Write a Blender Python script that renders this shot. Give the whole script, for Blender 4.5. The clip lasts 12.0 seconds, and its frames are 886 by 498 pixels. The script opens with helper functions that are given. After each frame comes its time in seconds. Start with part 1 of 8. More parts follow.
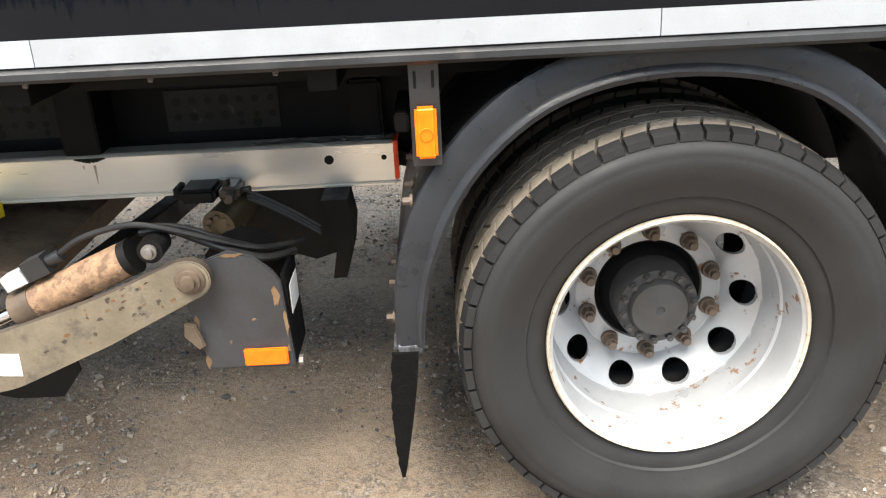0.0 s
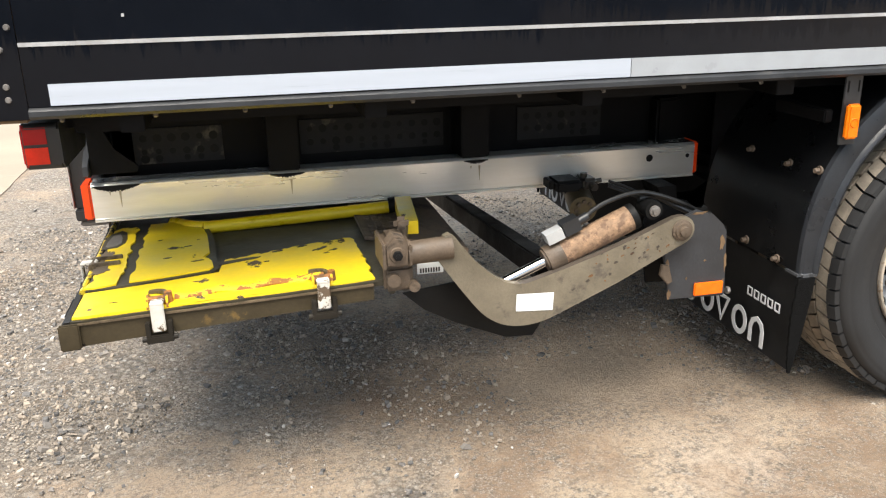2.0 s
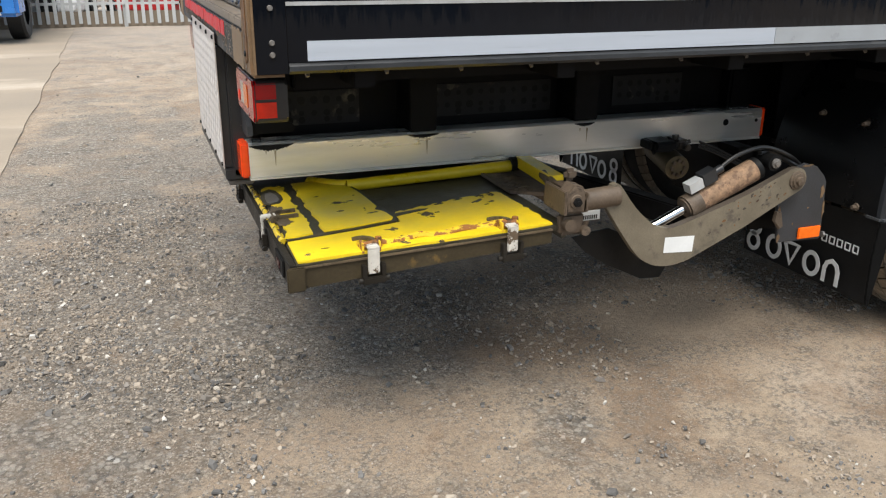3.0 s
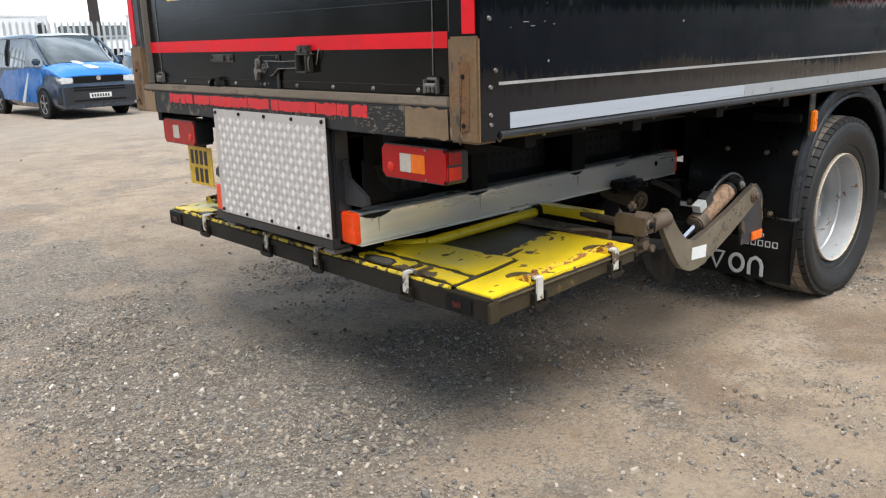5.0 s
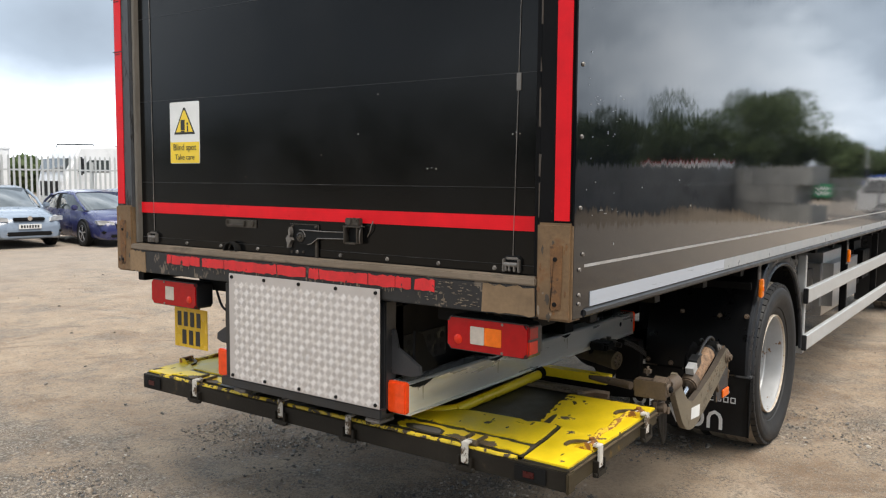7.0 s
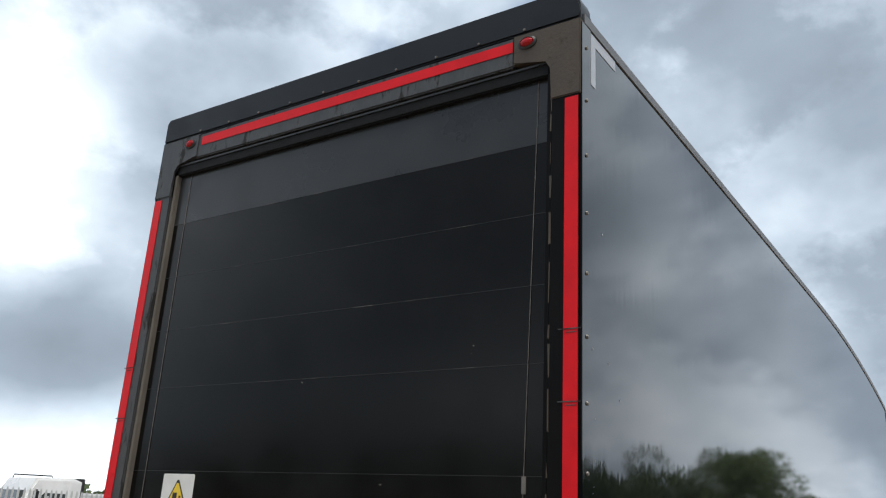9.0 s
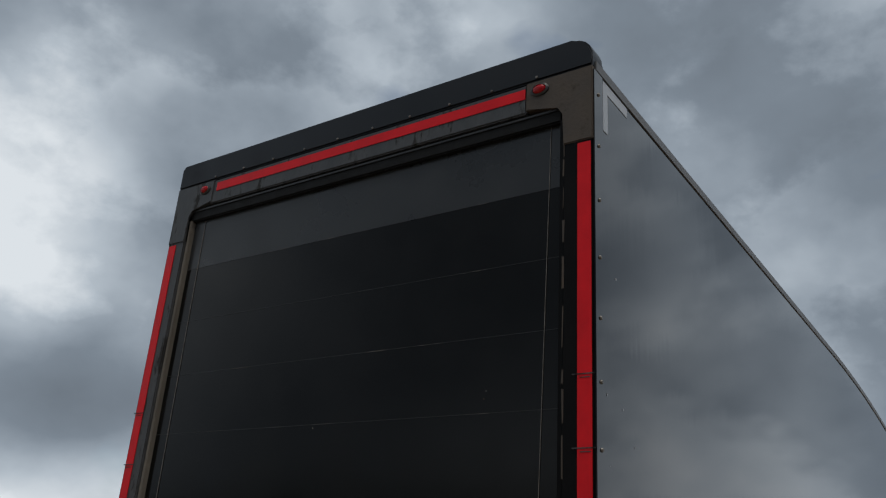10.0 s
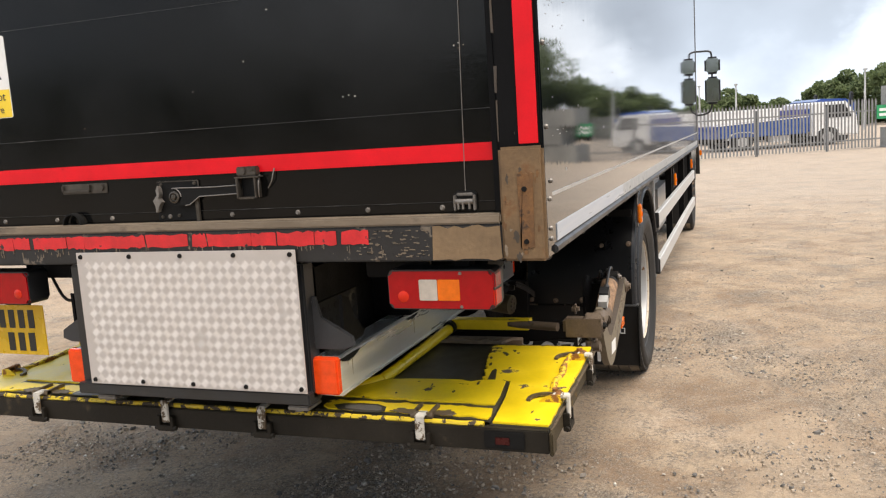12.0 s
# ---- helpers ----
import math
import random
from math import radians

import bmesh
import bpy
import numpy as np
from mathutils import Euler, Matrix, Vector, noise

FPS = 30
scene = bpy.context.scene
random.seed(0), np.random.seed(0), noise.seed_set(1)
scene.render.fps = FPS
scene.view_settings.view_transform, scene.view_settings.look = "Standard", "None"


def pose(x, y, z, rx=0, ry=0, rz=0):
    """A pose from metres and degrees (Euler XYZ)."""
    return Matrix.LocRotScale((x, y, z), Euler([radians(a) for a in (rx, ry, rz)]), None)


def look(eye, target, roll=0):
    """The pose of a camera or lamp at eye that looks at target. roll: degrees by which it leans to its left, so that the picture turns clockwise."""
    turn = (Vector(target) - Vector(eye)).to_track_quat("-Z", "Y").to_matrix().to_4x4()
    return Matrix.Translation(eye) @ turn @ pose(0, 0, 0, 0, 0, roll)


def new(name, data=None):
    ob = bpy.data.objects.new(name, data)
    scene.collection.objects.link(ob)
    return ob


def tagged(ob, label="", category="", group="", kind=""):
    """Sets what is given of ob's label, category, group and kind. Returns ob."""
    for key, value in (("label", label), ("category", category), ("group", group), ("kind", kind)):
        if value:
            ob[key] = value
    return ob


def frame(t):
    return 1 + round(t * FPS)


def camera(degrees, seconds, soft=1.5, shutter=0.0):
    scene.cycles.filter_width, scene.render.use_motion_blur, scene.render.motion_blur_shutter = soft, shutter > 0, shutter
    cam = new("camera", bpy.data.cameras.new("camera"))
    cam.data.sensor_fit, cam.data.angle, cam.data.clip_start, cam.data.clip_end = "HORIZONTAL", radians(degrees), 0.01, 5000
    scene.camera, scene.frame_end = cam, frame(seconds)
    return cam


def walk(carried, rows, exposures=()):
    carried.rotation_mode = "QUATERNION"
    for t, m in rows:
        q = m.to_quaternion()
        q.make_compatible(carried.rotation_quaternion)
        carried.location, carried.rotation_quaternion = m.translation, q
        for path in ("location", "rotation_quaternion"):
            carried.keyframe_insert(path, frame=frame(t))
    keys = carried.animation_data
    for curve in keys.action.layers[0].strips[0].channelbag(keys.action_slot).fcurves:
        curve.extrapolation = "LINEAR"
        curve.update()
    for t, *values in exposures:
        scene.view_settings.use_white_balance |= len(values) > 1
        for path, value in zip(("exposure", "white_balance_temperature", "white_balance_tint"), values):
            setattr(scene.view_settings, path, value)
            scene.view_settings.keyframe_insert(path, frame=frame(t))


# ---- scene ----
cam = camera(56.2, 12.0, 1.2)
PATH = [
    (0, (2.363, -1.623, 1.431), (2.367, 0.232, 0.685), -2.9),
    (0.5, (1.902, -1.767, 1.458), (2.005, 0.085, 0.711), -2.8),
    (1, (1.486, -1.947, 1.488), (1.733, -0.089, 0.792), -3.0),
    (1.5, (1.026, -2.031, 1.478), (1.357, -0.168, 0.83), -2.5),
    (2, (0.567, -2.146, 1.489), (0.994, -0.299, 0.849), -1.1),
    (2.5, (0.119, -2.172, 1.477), (0.65, -0.361, 0.814), -0.1),
    (3, (-0.325, -2.163, 1.463), (0.338, -0.4, 0.79), 0.4),
    (3.2, (-0.51, -2.191, 1.478), (0.218, -0.452, 0.811), 0.3),
    (4.8, (-1.739, -1.909, 1.478), (-0.49, -0.437, 0.957), -2.0),
    (5, (-1.837, -1.814, 1.482), (-0.534, -0.379, 0.989), -1.7),
    (5.5, (-2.112, -1.637, 1.529), (-0.713, -0.28, 1.083), -1.6),
    (6, (-2.3, -1.474, 1.562), (-0.816, -0.183, 1.198), -1.3),
    (6.5, (-2.361, -1.298, 1.587), (-0.799, -0.078, 1.323), -0.4),
    (6.7, (-2.405, -1.257, 1.601), (-0.815, -0.067, 1.368), -0.1),
    (8.3, (-2.592, -1.197, 1.745), (-0.958, -0.093, 2.075), 2.0),
    (8.5, (-2.595, -1.193, 1.756), (-0.98, -0.094, 2.186), 2.4),
    (9, (-2.633, -1.193, 1.809), (-1.07, -0.118, 2.443), 3.2),
    (9.5, (-2.636, -1.19, 1.8), (-1.12, -0.123, 2.551), 3.6),
    (10, (-2.627, -1.18, 1.784), (-1.117, -0.102, 2.532), 3.8),
    (10.5, (-2.625, -1.147, 1.745), (-1.043, -0.068, 2.323), 3.5),
    (11, (-2.56, -1.05, 1.684), (-0.878, -0.011, 1.983), 2.3),
    (11.5, (-2.394, -0.831, 1.609), (-0.615, 0.082, 1.622), -0.8),
    (12, (-2.314, -0.523, 1.534), (-0.453, 0.157, 1.259), -3.7),
]
EXPOSURES = [(0.0, 2.42, 6450, 10), (0.5, 2.28, 6450, 10), (1.0, 2.2, 6450, 10), (1.5, 2.05, 6450, 10), (2.0, 1.95, 6400, 10), (2.5, 1.5, 6250, 9), (3.1, 1.25, 6200, 9), (5.0, 1.22, 6100, 9), (5.7, 1.22, 6150, 9), (6.7, 1.15, 6450, 10), (8.3, 0.9, 6400, 9), (8.7, 0.85, 6400, 9), (9.5, -0.05, 6450, 9), (10.0, -0.40, 6450, 9), (10.5, -0.05, 6300, 8), (11.0, 0.95, 6300, 9), (11.5, 1.4, 6550, 11), (12.0, 1.4, 6850, 13)]
walk(cam, [(t, look(eye, target, roll)) for t, eye, target, roll in PATH], EXPOSURES)


# ---- light ----
CLOUD_X, CLOUD_Y = 0.35, 0.9
SUN_AZ, SUN_EL = -113.0, 67.0
world = bpy.data.worlds.new("overcast_sky")
scene.world = world
world.use_nodes = True
wn, wl = world.node_tree.nodes, world.node_tree.links
for n in list(wn):
    wn.remove(n)


def wmath(op, a, b=None, clamp=False):
    n = wn.new("ShaderNodeMath")
    n.operation, n.use_clamp = op, clamp
    for i, v in enumerate((a, b)):
        if v is None:
            continue
        if isinstance(v, (int, float)):
            n.inputs[i].default_value = v
        else:
            wl.new(v, n.inputs[i])
    return n.outputs[0]


def wramp(fac, stops):
    n = wn.new("ShaderNodeValToRGB")
    els = n.color_ramp.elements
    while len(els) < len(stops):
        els.new(0.5)
    for e, (p, c) in zip(els, stops):
        e.position, e.color = p, (*c, 1)
    wl.new(fac, n.inputs[0])
    return n.outputs[0]


def wmix(fac, a, b):
    n = wn.new("ShaderNodeMix")
    n.data_type = "RGBA"
    for i, v in ((0, fac), (6, a), (7, b)):
        if isinstance(v, (int, float, tuple)):
            n.inputs[i].default_value = v
        else:
            wl.new(v, n.inputs[i])
    return n.outputs[2]


sky = wn.new("ShaderNodeTexSky")
sky.sky_type, sky.sun_disc = "NISHITA", False
sky.sun_elevation, sky.sun_rotation = radians(SUN_EL), radians(90 - SUN_AZ)
sky_strength = wn.new("ShaderNodeVectorMath")
sky_strength.operation = "SCALE"
sky_strength.inputs[3].default_value = 0.10
wl.new(sky.outputs[0], sky_strength.inputs[0])
# puffy clouds, flattened a little, all round the sky
coord = wn.new("ShaderNodeTexCoord")
sep = wn.new("ShaderNodeSeparateXYZ")
wl.new(coord.outputs["Generated"], sep.inputs[0])


def wnoise(scale, detail, rough, dist=0.0, offset=(0.0, 0.0, 0.0), flat=1.7):
    mp = wn.new("ShaderNodeMapping")
    mp.inputs["Location"].default_value, mp.inputs["Scale"].default_value = offset, (1.0, 1.0, flat)
    wl.new(coord.outputs["Generated"], mp.inputs[0])
    n = wn.new("ShaderNodeTexNoise")
    n.inputs["Scale"].default_value, n.inputs["Detail"].default_value = scale, detail
    n.inputs["Roughness"].default_value, n.inputs["Distortion"].default_value = rough, dist
    wl.new(mp.outputs[0], n.inputs["Vector"])
    return n.outputs[0]


big = wnoise(2.4, 7, 0.43, 0.0, (CLOUD_X, CLOUD_Y, 0.4), 1.35)
fine = wnoise(7.0, 6, 0.5, 0.0, (0.3, 1.2, 0.1), 1.35)
# the hidden sun makes the sky brighter on its side
toward = wmath("ADD", wmath("MULTIPLY", sep.outputs[0], math.cos(radians(75))), wmath("MULTIPLY", sep.outputs[1], math.sin(radians(75))))
density = wmath("ADD", wmath("ADD", wmath("MULTIPLY", big, 0.50), wmath("ADD", wmath("MULTIPLY", fine, 0.13), 0.193)), wmath("MULTIPLY", toward, -0.05))
low = wmath("MULTIPLY", wmath("SUBTRACT", 1.0, wmath("MULTIPLY", sep.outputs[2], 4.0, clamp=True)), -0.08)
density = wmath("ADD", density, low)
# crisper edges to the nearer puffs
puff = wramp(wnoise(3.6, 9, 0.55, 0.0, (2.1, 0.4, 0.7), 1.5), [(0.45, (0.0, 0.0, 0.0)), (0.53, (1.0, 1.0, 1.0))])
density = wmath("ADD", density, wmath("MULTIPLY", wmath("SUBTRACT", puff, 0.5), 0.045))


def bank(az, el, power, amount):
    """A broad thin place or dark bank in the cloud round one direction."""
    dot = wn.new("ShaderNodeVectorMath")
    dot.operation = "DOT_PRODUCT"
    dot.inputs[1].default_value = (math.cos(radians(az)) * math.cos(radians(el)), math.sin(radians(az)) * math.cos(radians(el)), math.sin(radians(el)))
    wl.new(coord.outputs["Generated"], dot.inputs[0])
    return wmath("MULTIPLY", wmath("POWER", wmath("MAXIMUM", dot.outputs["Value"], 0.0), power), amount)


for az, el, power, amount in ((66, 21, 80, -0.14), (-10, 9, 50, -0.025), (58, 34, 40, 0.06), (9, 25, 60, 0.02), (51, 9.5, 300, 0.12), (59, 9.5, 300, 0.13), (67, 9.5, 300, 0.12), (62, 1, 120, -0.02), (38, 37, 60, 0.02), (-28, 40, 25, -0.03), (1, 12, 120, 0.055), (-12, 10, 120, 0.03), (-20, 14, 60, -0.03)):
    density = wmath("ADD", density, bank(az, el, power, amount))
cloud = wramp(density, [(0.36, (0.95, 1.0, 1.05)), (0.43, (0.60, 0.67, 0.745)), (0.485, (0.385, 0.445, 0.515)), (0.53, (0.26, 0.308, 0.367)), (0.60, (0.20, 0.236, 0.282))])
blue = wramp(wnoise(3.1, 5, 0.5, 0.0, (4.0, 2.0, 0.0)), [(0.0, (0.0, 0.0, 0.0)), (0.62, (0.0, 0.0, 0.0)), (0.70, (0.55, 0.55, 0.55))])
whole = wmix(blue, cloud, sky_strength.outputs[0])
background = wn.new("ShaderNodeBackground")
background.inputs[1].default_value = 1.0
wl.new(whole, background.inputs[0])
wout = wn.new("ShaderNodeOutputWorld")
wl.new(background.outputs[0], wout.inputs[0])

sun_data = bpy.data.lights.new("sun", "SUN")
sun_data.energy, sun_data.angle, sun_data.color = 2.6, radians(48), (1.0, 0.92, 0.81)
sun = new("sun", sun_data)
_a, _e = radians(SUN_AZ), radians(SUN_EL)
sun.matrix_world = look((0, 0, 30), (-30 * math.cos(_a) * math.cos(_e), -30 * math.sin(_a) * math.cos(_e), 30 - 30 * math.sin(_e)))


# ---- materials ----
def material(name, color, rough=0.6, metal=0.0, vary=0.25, scale=6.0, fine=60.0, bump=0.15, dirt=None, dirt_at=0.6, dirt_scale=3.0,
             dirt_soft=0.06, stretch=(1, 1, 1), rough_vary=0.12, spread=0.0, coat=0.0, spots=None, random_tint=0.0, bump_dist=0.004, spec=0.5):
    """A painted, worn or earthy surface: two scales of tint, a layer of dirt with its own shape, fine relief."""
    m = bpy.data.materials.new(name)
    m.use_nodes = True
    nt = m.node_tree
    N, L = nt.nodes, nt.links
    b = N["Principled BSDF"]
    b.inputs["Specular IOR Level"].default_value = spec
    co = N.new("ShaderNodeTexCoord")
    mp = N.new("ShaderNodeMapping")
    mp.inputs["Scale"].default_value = stretch
    L.new(co.outputs["Object"], mp.inputs[0])

    def noise_of(s, d=5, r=0.55):
        n = N.new("ShaderNodeTexNoise")
        n.inputs["Scale"].default_value, n.inputs["Detail"].default_value, n.inputs["Roughness"].default_value = s, d, r
        L.new(mp.outputs[0], n.inputs["Vector"])
        return n.outputs[0]

    def rng(fac, a, b_, c, d):
        n = N.new("ShaderNodeMapRange")
        n.inputs[1].default_value, n.inputs[2].default_value, n.inputs[3].default_value, n.inputs[4].default_value = a, b_, c, d
        L.new(fac, n.inputs[0])
        return n.outputs[0]

    def mixc(fac, a, c, mode="MIX"):
        n = N.new("ShaderNodeMix")
        n.data_type, n.blend_type = "RGBA", mode
        for i, v in ((0, fac), (6, a), (7, c)):
            if isinstance(v, (int, float)):
                n.inputs[i].default_value = v
            elif isinstance(v, tuple):
                n.inputs[i].default_value = (*v, 1)
            else:
                L.new(v, n.inputs[i])
        return n.outputs[2]

    n1, n2 = noise_of(scale), noise_of(fine, 4, 0.6)
    dark = tuple(c * (1 - vary) for c in color)
    light = tuple(min(1.0, c * (1 + vary)) for c in color)
    col = mixc(rng(n1, 0.3, 0.7, 0, 1), dark, light)
    col = mixc(rng(n2, 0.3, 0.7, 0, min(0.6, vary * 1.4)), col, tuple(c * 0.6 for c in color))
    if random_tint:
        oi = N.new("ShaderNodeObjectInfo")
        col = mixc(rng(oi.outputs["Random"], 0, 1, 0, random_tint), col, tuple(c * 0.35 for c in color))
    rsock = rng(n1, 0.3, 0.7, max(0.02, rough - rough_vary), min(1, rough + rough_vary))
    if dirt:
        d1 = noise_of(dirt_scale, 8, 0.65)
        fac = rng(d1, dirt_at, dirt_at + dirt_soft, 0, 1)
        col = mixc(fac, col, mixc(n2, tuple(c * 0.7 for c in dirt), tuple(min(1, c * 1.25) for c in dirt)))
        rsock2 = N.new("ShaderNodeMix")
        L.new(fac, rsock2.inputs[0])
        L.new(rsock, rsock2.inputs[2])
        rsock2.inputs[3].default_value = 0.88
        rsock = rsock2.outputs[0]
        if metal:
            L.new(rng(fac, 0, 1, metal, 0), b.inputs["Metallic"])
    if spots:
        v = N.new("ShaderNodeTexVoronoi")
        v.inputs["Scale"].default_value = spots[1]
        L.new(co.outputs["Object"], v.inputs["Vector"])
        col = mixc(rng(v.outputs["Distance"], spots[2], spots[2] * 0.7, 0, 1), col, spots[0])
    L.new(col, b.inputs["Base Color"])
    L.new(rsock, b.inputs["Roughness"])
    if not (dirt and metal):
        b.inputs["Metallic"].default_value = metal
    if coat:
        b.inputs["Coat Weight"].default_value, b.inputs["Coat Roughness"].default_value = coat, 0.04
    if bump:
        bp = N.new("ShaderNodeBump")
        bp.inputs["Strength"].default_value, bp.inputs["Distance"].default_value = bump, bump_dist
        L.new(n2, bp.inputs["Height"])
        L.new(bp.outputs[0], b.inputs["Normal"])
    return m


M = {}
def panel_gloss(name, color, rough, ripple, spec, coat):
    """Glossy painted board: gentle upright ripples tilt its reflections."""
    m = material(name, color, rough, vary=0.2, scale=2.0, fine=9.0, bump=0.0, rough_vary=0.012, spec=spec, coat=coat)
    N, L = m.node_tree.nodes, m.node_tree.links
    b = N["Principled BSDF"]
    co, geo = N.new("ShaderNodeTexCoord"), N.new("ShaderNodeNewGeometry")
    total = geo.outputs["Normal"]
    for scale, stretch, k in ((150.0, (1.0, 1.0, 0.012), ripple * 0.55), (40.0, (1.0, 1.0, 0.02), ripple * 0.45), (1.1, (1.0, 1.0, 0.5), ripple * 0.10)):
        mp, n = N.new("ShaderNodeMapping"), N.new("ShaderNodeTexNoise")
        mp.inputs["Scale"].default_value = stretch
        L.new(co.outputs["Object"], mp.inputs[0])
        L.new(mp.outputs[0], n.inputs["Vector"])
        n.inputs["Scale"].default_value, n.inputs["Detail"].default_value = scale, 4.0
        sub, mul, vec, add = N.new("ShaderNodeMath"), N.new("ShaderNodeMath"), N.new("ShaderNodeCombineXYZ"), N.new("ShaderNodeVectorMath")
        sub.operation, mul.operation = "SUBTRACT", "MULTIPLY"
        sub.inputs[1].default_value, mul.inputs[1].default_value = 0.5, k
        L.new(n.outputs[0], sub.inputs[0])
        L.new(sub.outputs[0], mul.inputs[0])
        L.new(mul.outputs[0], vec.inputs[2])
        L.new(total, add.inputs[0])
        L.new(vec.outputs[0], add.inputs[1])
        total = add.outputs[0]
    unit = N.new("ShaderNodeVectorMath")
    unit.operation = "NORMALIZE"
    L.new(total, unit.inputs[0])
    L.new(unit.outputs[0], b.inputs["Normal"])
    L.new(unit.outputs[0], b.inputs["Coat Normal"])
    b.inputs["Coat IOR"].default_value, b.inputs["Coat Roughness"].default_value = 1.58, 0.04
    # the lacquer shines most at a slant
    lw, lr = N.new("ShaderNodeLayerWeight"), N.new("ShaderNodeMapRange")
    lw.inputs[0].default_value = 0.5
    for i, v in ((1, 0.08), (2, 0.68), (3, 0.18), (4, 1.0)):
        lr.inputs[i].default_value = v
    L.new(lw.outputs["Facing"], lr.inputs[0])
    L.new(lr.outputs[0], b.inputs["Coat Weight"])
    return m


M["black_panel"] = panel_gloss("black_gloss_panel", (0.0038, 0.0048, 0.0075), 0.04, 0.064, 0.04, 1.0)
M["black_door"] = material("black_shutter_panel", (0.0045, 0.0045, 0.0045), 0.17, spec=0.21, vary=0.25, scale=3, fine=90, bump=0.05, rough_vary=0.06, dirt=(0.03, 0.028, 0.026), dirt_at=0.76, dirt_scale=2.0, dirt_soft=0.2)
M["black_plastic"] = material("black_moulded_plastic", (0.020, 0.021, 0.023), 0.38, vary=0.3, scale=8, fine=150, bump=0.12, dirt=(0.07, 0.062, 0.052), dirt_at=0.60, dirt_scale=7, dirt_soft=0.25)
M["black_steel"] = material("black_chassis_steel", (0.004, 0.004, 0.0045), 0.55, spec=0.12, vary=0.3, scale=7, fine=80, bump=0.2, dirt=(0.014, 0.013, 0.012), dirt_at=0.58, dirt_scale=5, dirt_soft=0.2)
M["grey_steel"] = material("dark_grey_painted_steel", (0.032, 0.033, 0.036), 0.5, vary=0.25, scale=8, fine=90, bump=0.15, dirt=(0.20, 0.14, 0.085), dirt_at=0.66, dirt_scale=9, dirt_soft=0.03)
M["brown_frame"] = material("rusty_brown_steel", (0.168, 0.103, 0.050), 0.7, vary=0.4, scale=6, fine=70, bump=0.35, dirt=(0.15, 0.058, 0.018), dirt_at=0.575, dirt_scale=6, dirt_soft=0.12)
M["grey_frame"] = material("worn_grey_post_steel", (0.07, 0.074, 0.08), 0.5, metal=0.2, vary=0.35, scale=9, fine=70, bump=0.2, stretch=(1, 1, 0.35), dirt=(0.016, 0.016, 0.017), dirt_at=0.54, dirt_scale=9, dirt_soft=0.05)
M["sill"] = material("scuffed_black_sill_paint", (0.016, 0.015, 0.015), 0.55, vary=0.3, scale=9, fine=90, bump=0.3, stretch=(1, 1, 0.6), dirt=(0.16, 0.13, 0.10), dirt_at=0.60, dirt_scale=22, dirt_soft=0.03)
M["sill_top"] = material("bare_worn_sill_steel", (0.225, 0.178, 0.130), 0.55, metal=0.25, vary=0.3, scale=7, fine=90, bump=0.25, stretch=(1, 0.4, 1), dirt=(0.10, 0.08, 0.06), dirt_at=0.56, dirt_scale=7, dirt_soft=0.1)
M["red_tape"] = material("red_reflective_tape", (0.70, 0.006, 0.014), 0.42, spec=0.25, vary=0.12, scale=9, fine=220, bump=0.06, dirt=(0.28, 0.01, 0.012), dirt_at=0.66, dirt_scale=7, dirt_soft=0.1)
M["red_worn"] = material("red_worn_tape", (0.60, 0.018, 0.022), 0.5, vary=0.2, scale=20, fine=150, bump=0.15, dirt=(0.04, 0.03, 0.03), dirt_at=0.64, dirt_scale=24, dirt_soft=0.03)
M["white_tape"] = material("white_reflective_tape", (0.32, 0.34, 0.36), 0.35, vary=0.06, scale=10, fine=300, bump=0.10, spots=((0.30, 0.32, 0.34), 160, 0.30), dirt=(0.40, 0.40, 0.40), dirt_at=0.68, dirt_scale=5, dirt_soft=0.2)
M["alu"] = material("dirty_extruded_aluminium", (0.88, 0.86, 0.80), 0.29, metal=0.68, vary=0.06, rough_vary=0.05, scale=3, fine=120, bump=0.02, stretch=(0.3, 1, 3), dirt=(0.66, 0.60, 0.44), dirt_at=0.56, dirt_scale=2.2, dirt_soft=0.35)
M["alu_trim"] = material("aluminium_trim", (0.55, 0.55, 0.55), 0.4, metal=0.7, vary=0.15, scale=6, fine=120, bump=0.08)
M["galv"] = material("galvanised_rail", (0.52, 0.53, 0.53), 0.45, metal=0.35, vary=0.10, scale=9, fine=60, bump=0.08)
M["chequer"] = material("bright_chequer_aluminium", (0.52, 0.48, 0.455), 0.42, metal=0.25, vary=0.06, scale=9, fine=120, bump=0.06, dirt=(0.50, 0.46, 0.43), dirt_at=0.62, dirt_scale=8, dirt_soft=0.3)
M["yellow"] = material("chipped_yellow_paint", (0.78, 0.56, 0.012), 0.42, vary=0.12, scale=8, fine=60, bump=0.12, dirt=(0.075, 0.055, 0.035), dirt_at=0.615, dirt_scale=8, dirt_soft=0.02)
M["yellow_worn"] = material("badly_worn_yellow_paint", (0.66, 0.47, 0.02), 0.5, vary=0.2, scale=16, fine=80, bump=0.2, dirt=(0.06, 0.045, 0.032), dirt_at=0.505, dirt_scale=26, dirt_soft=0.02)
M["yellow_flaking"] = material("flaking_yellow_over_rust", (0.74, 0.50, 0.015), 0.5, vary=0.2, scale=16, fine=80, bump=0.3, dirt=(0.26, 0.11, 0.028), dirt_at=0.49, dirt_scale=24, dirt_soft=0.03)
M["latch_brown"] = material("dark_brown_bare_latch_steel", (0.105, 0.075, 0.042), 0.55, vary=0.35, scale=20, fine=90, bump=0.25, dirt=(0.04, 0.028, 0.016), dirt_at=0.55, dirt_scale=18, dirt_soft=0.08)
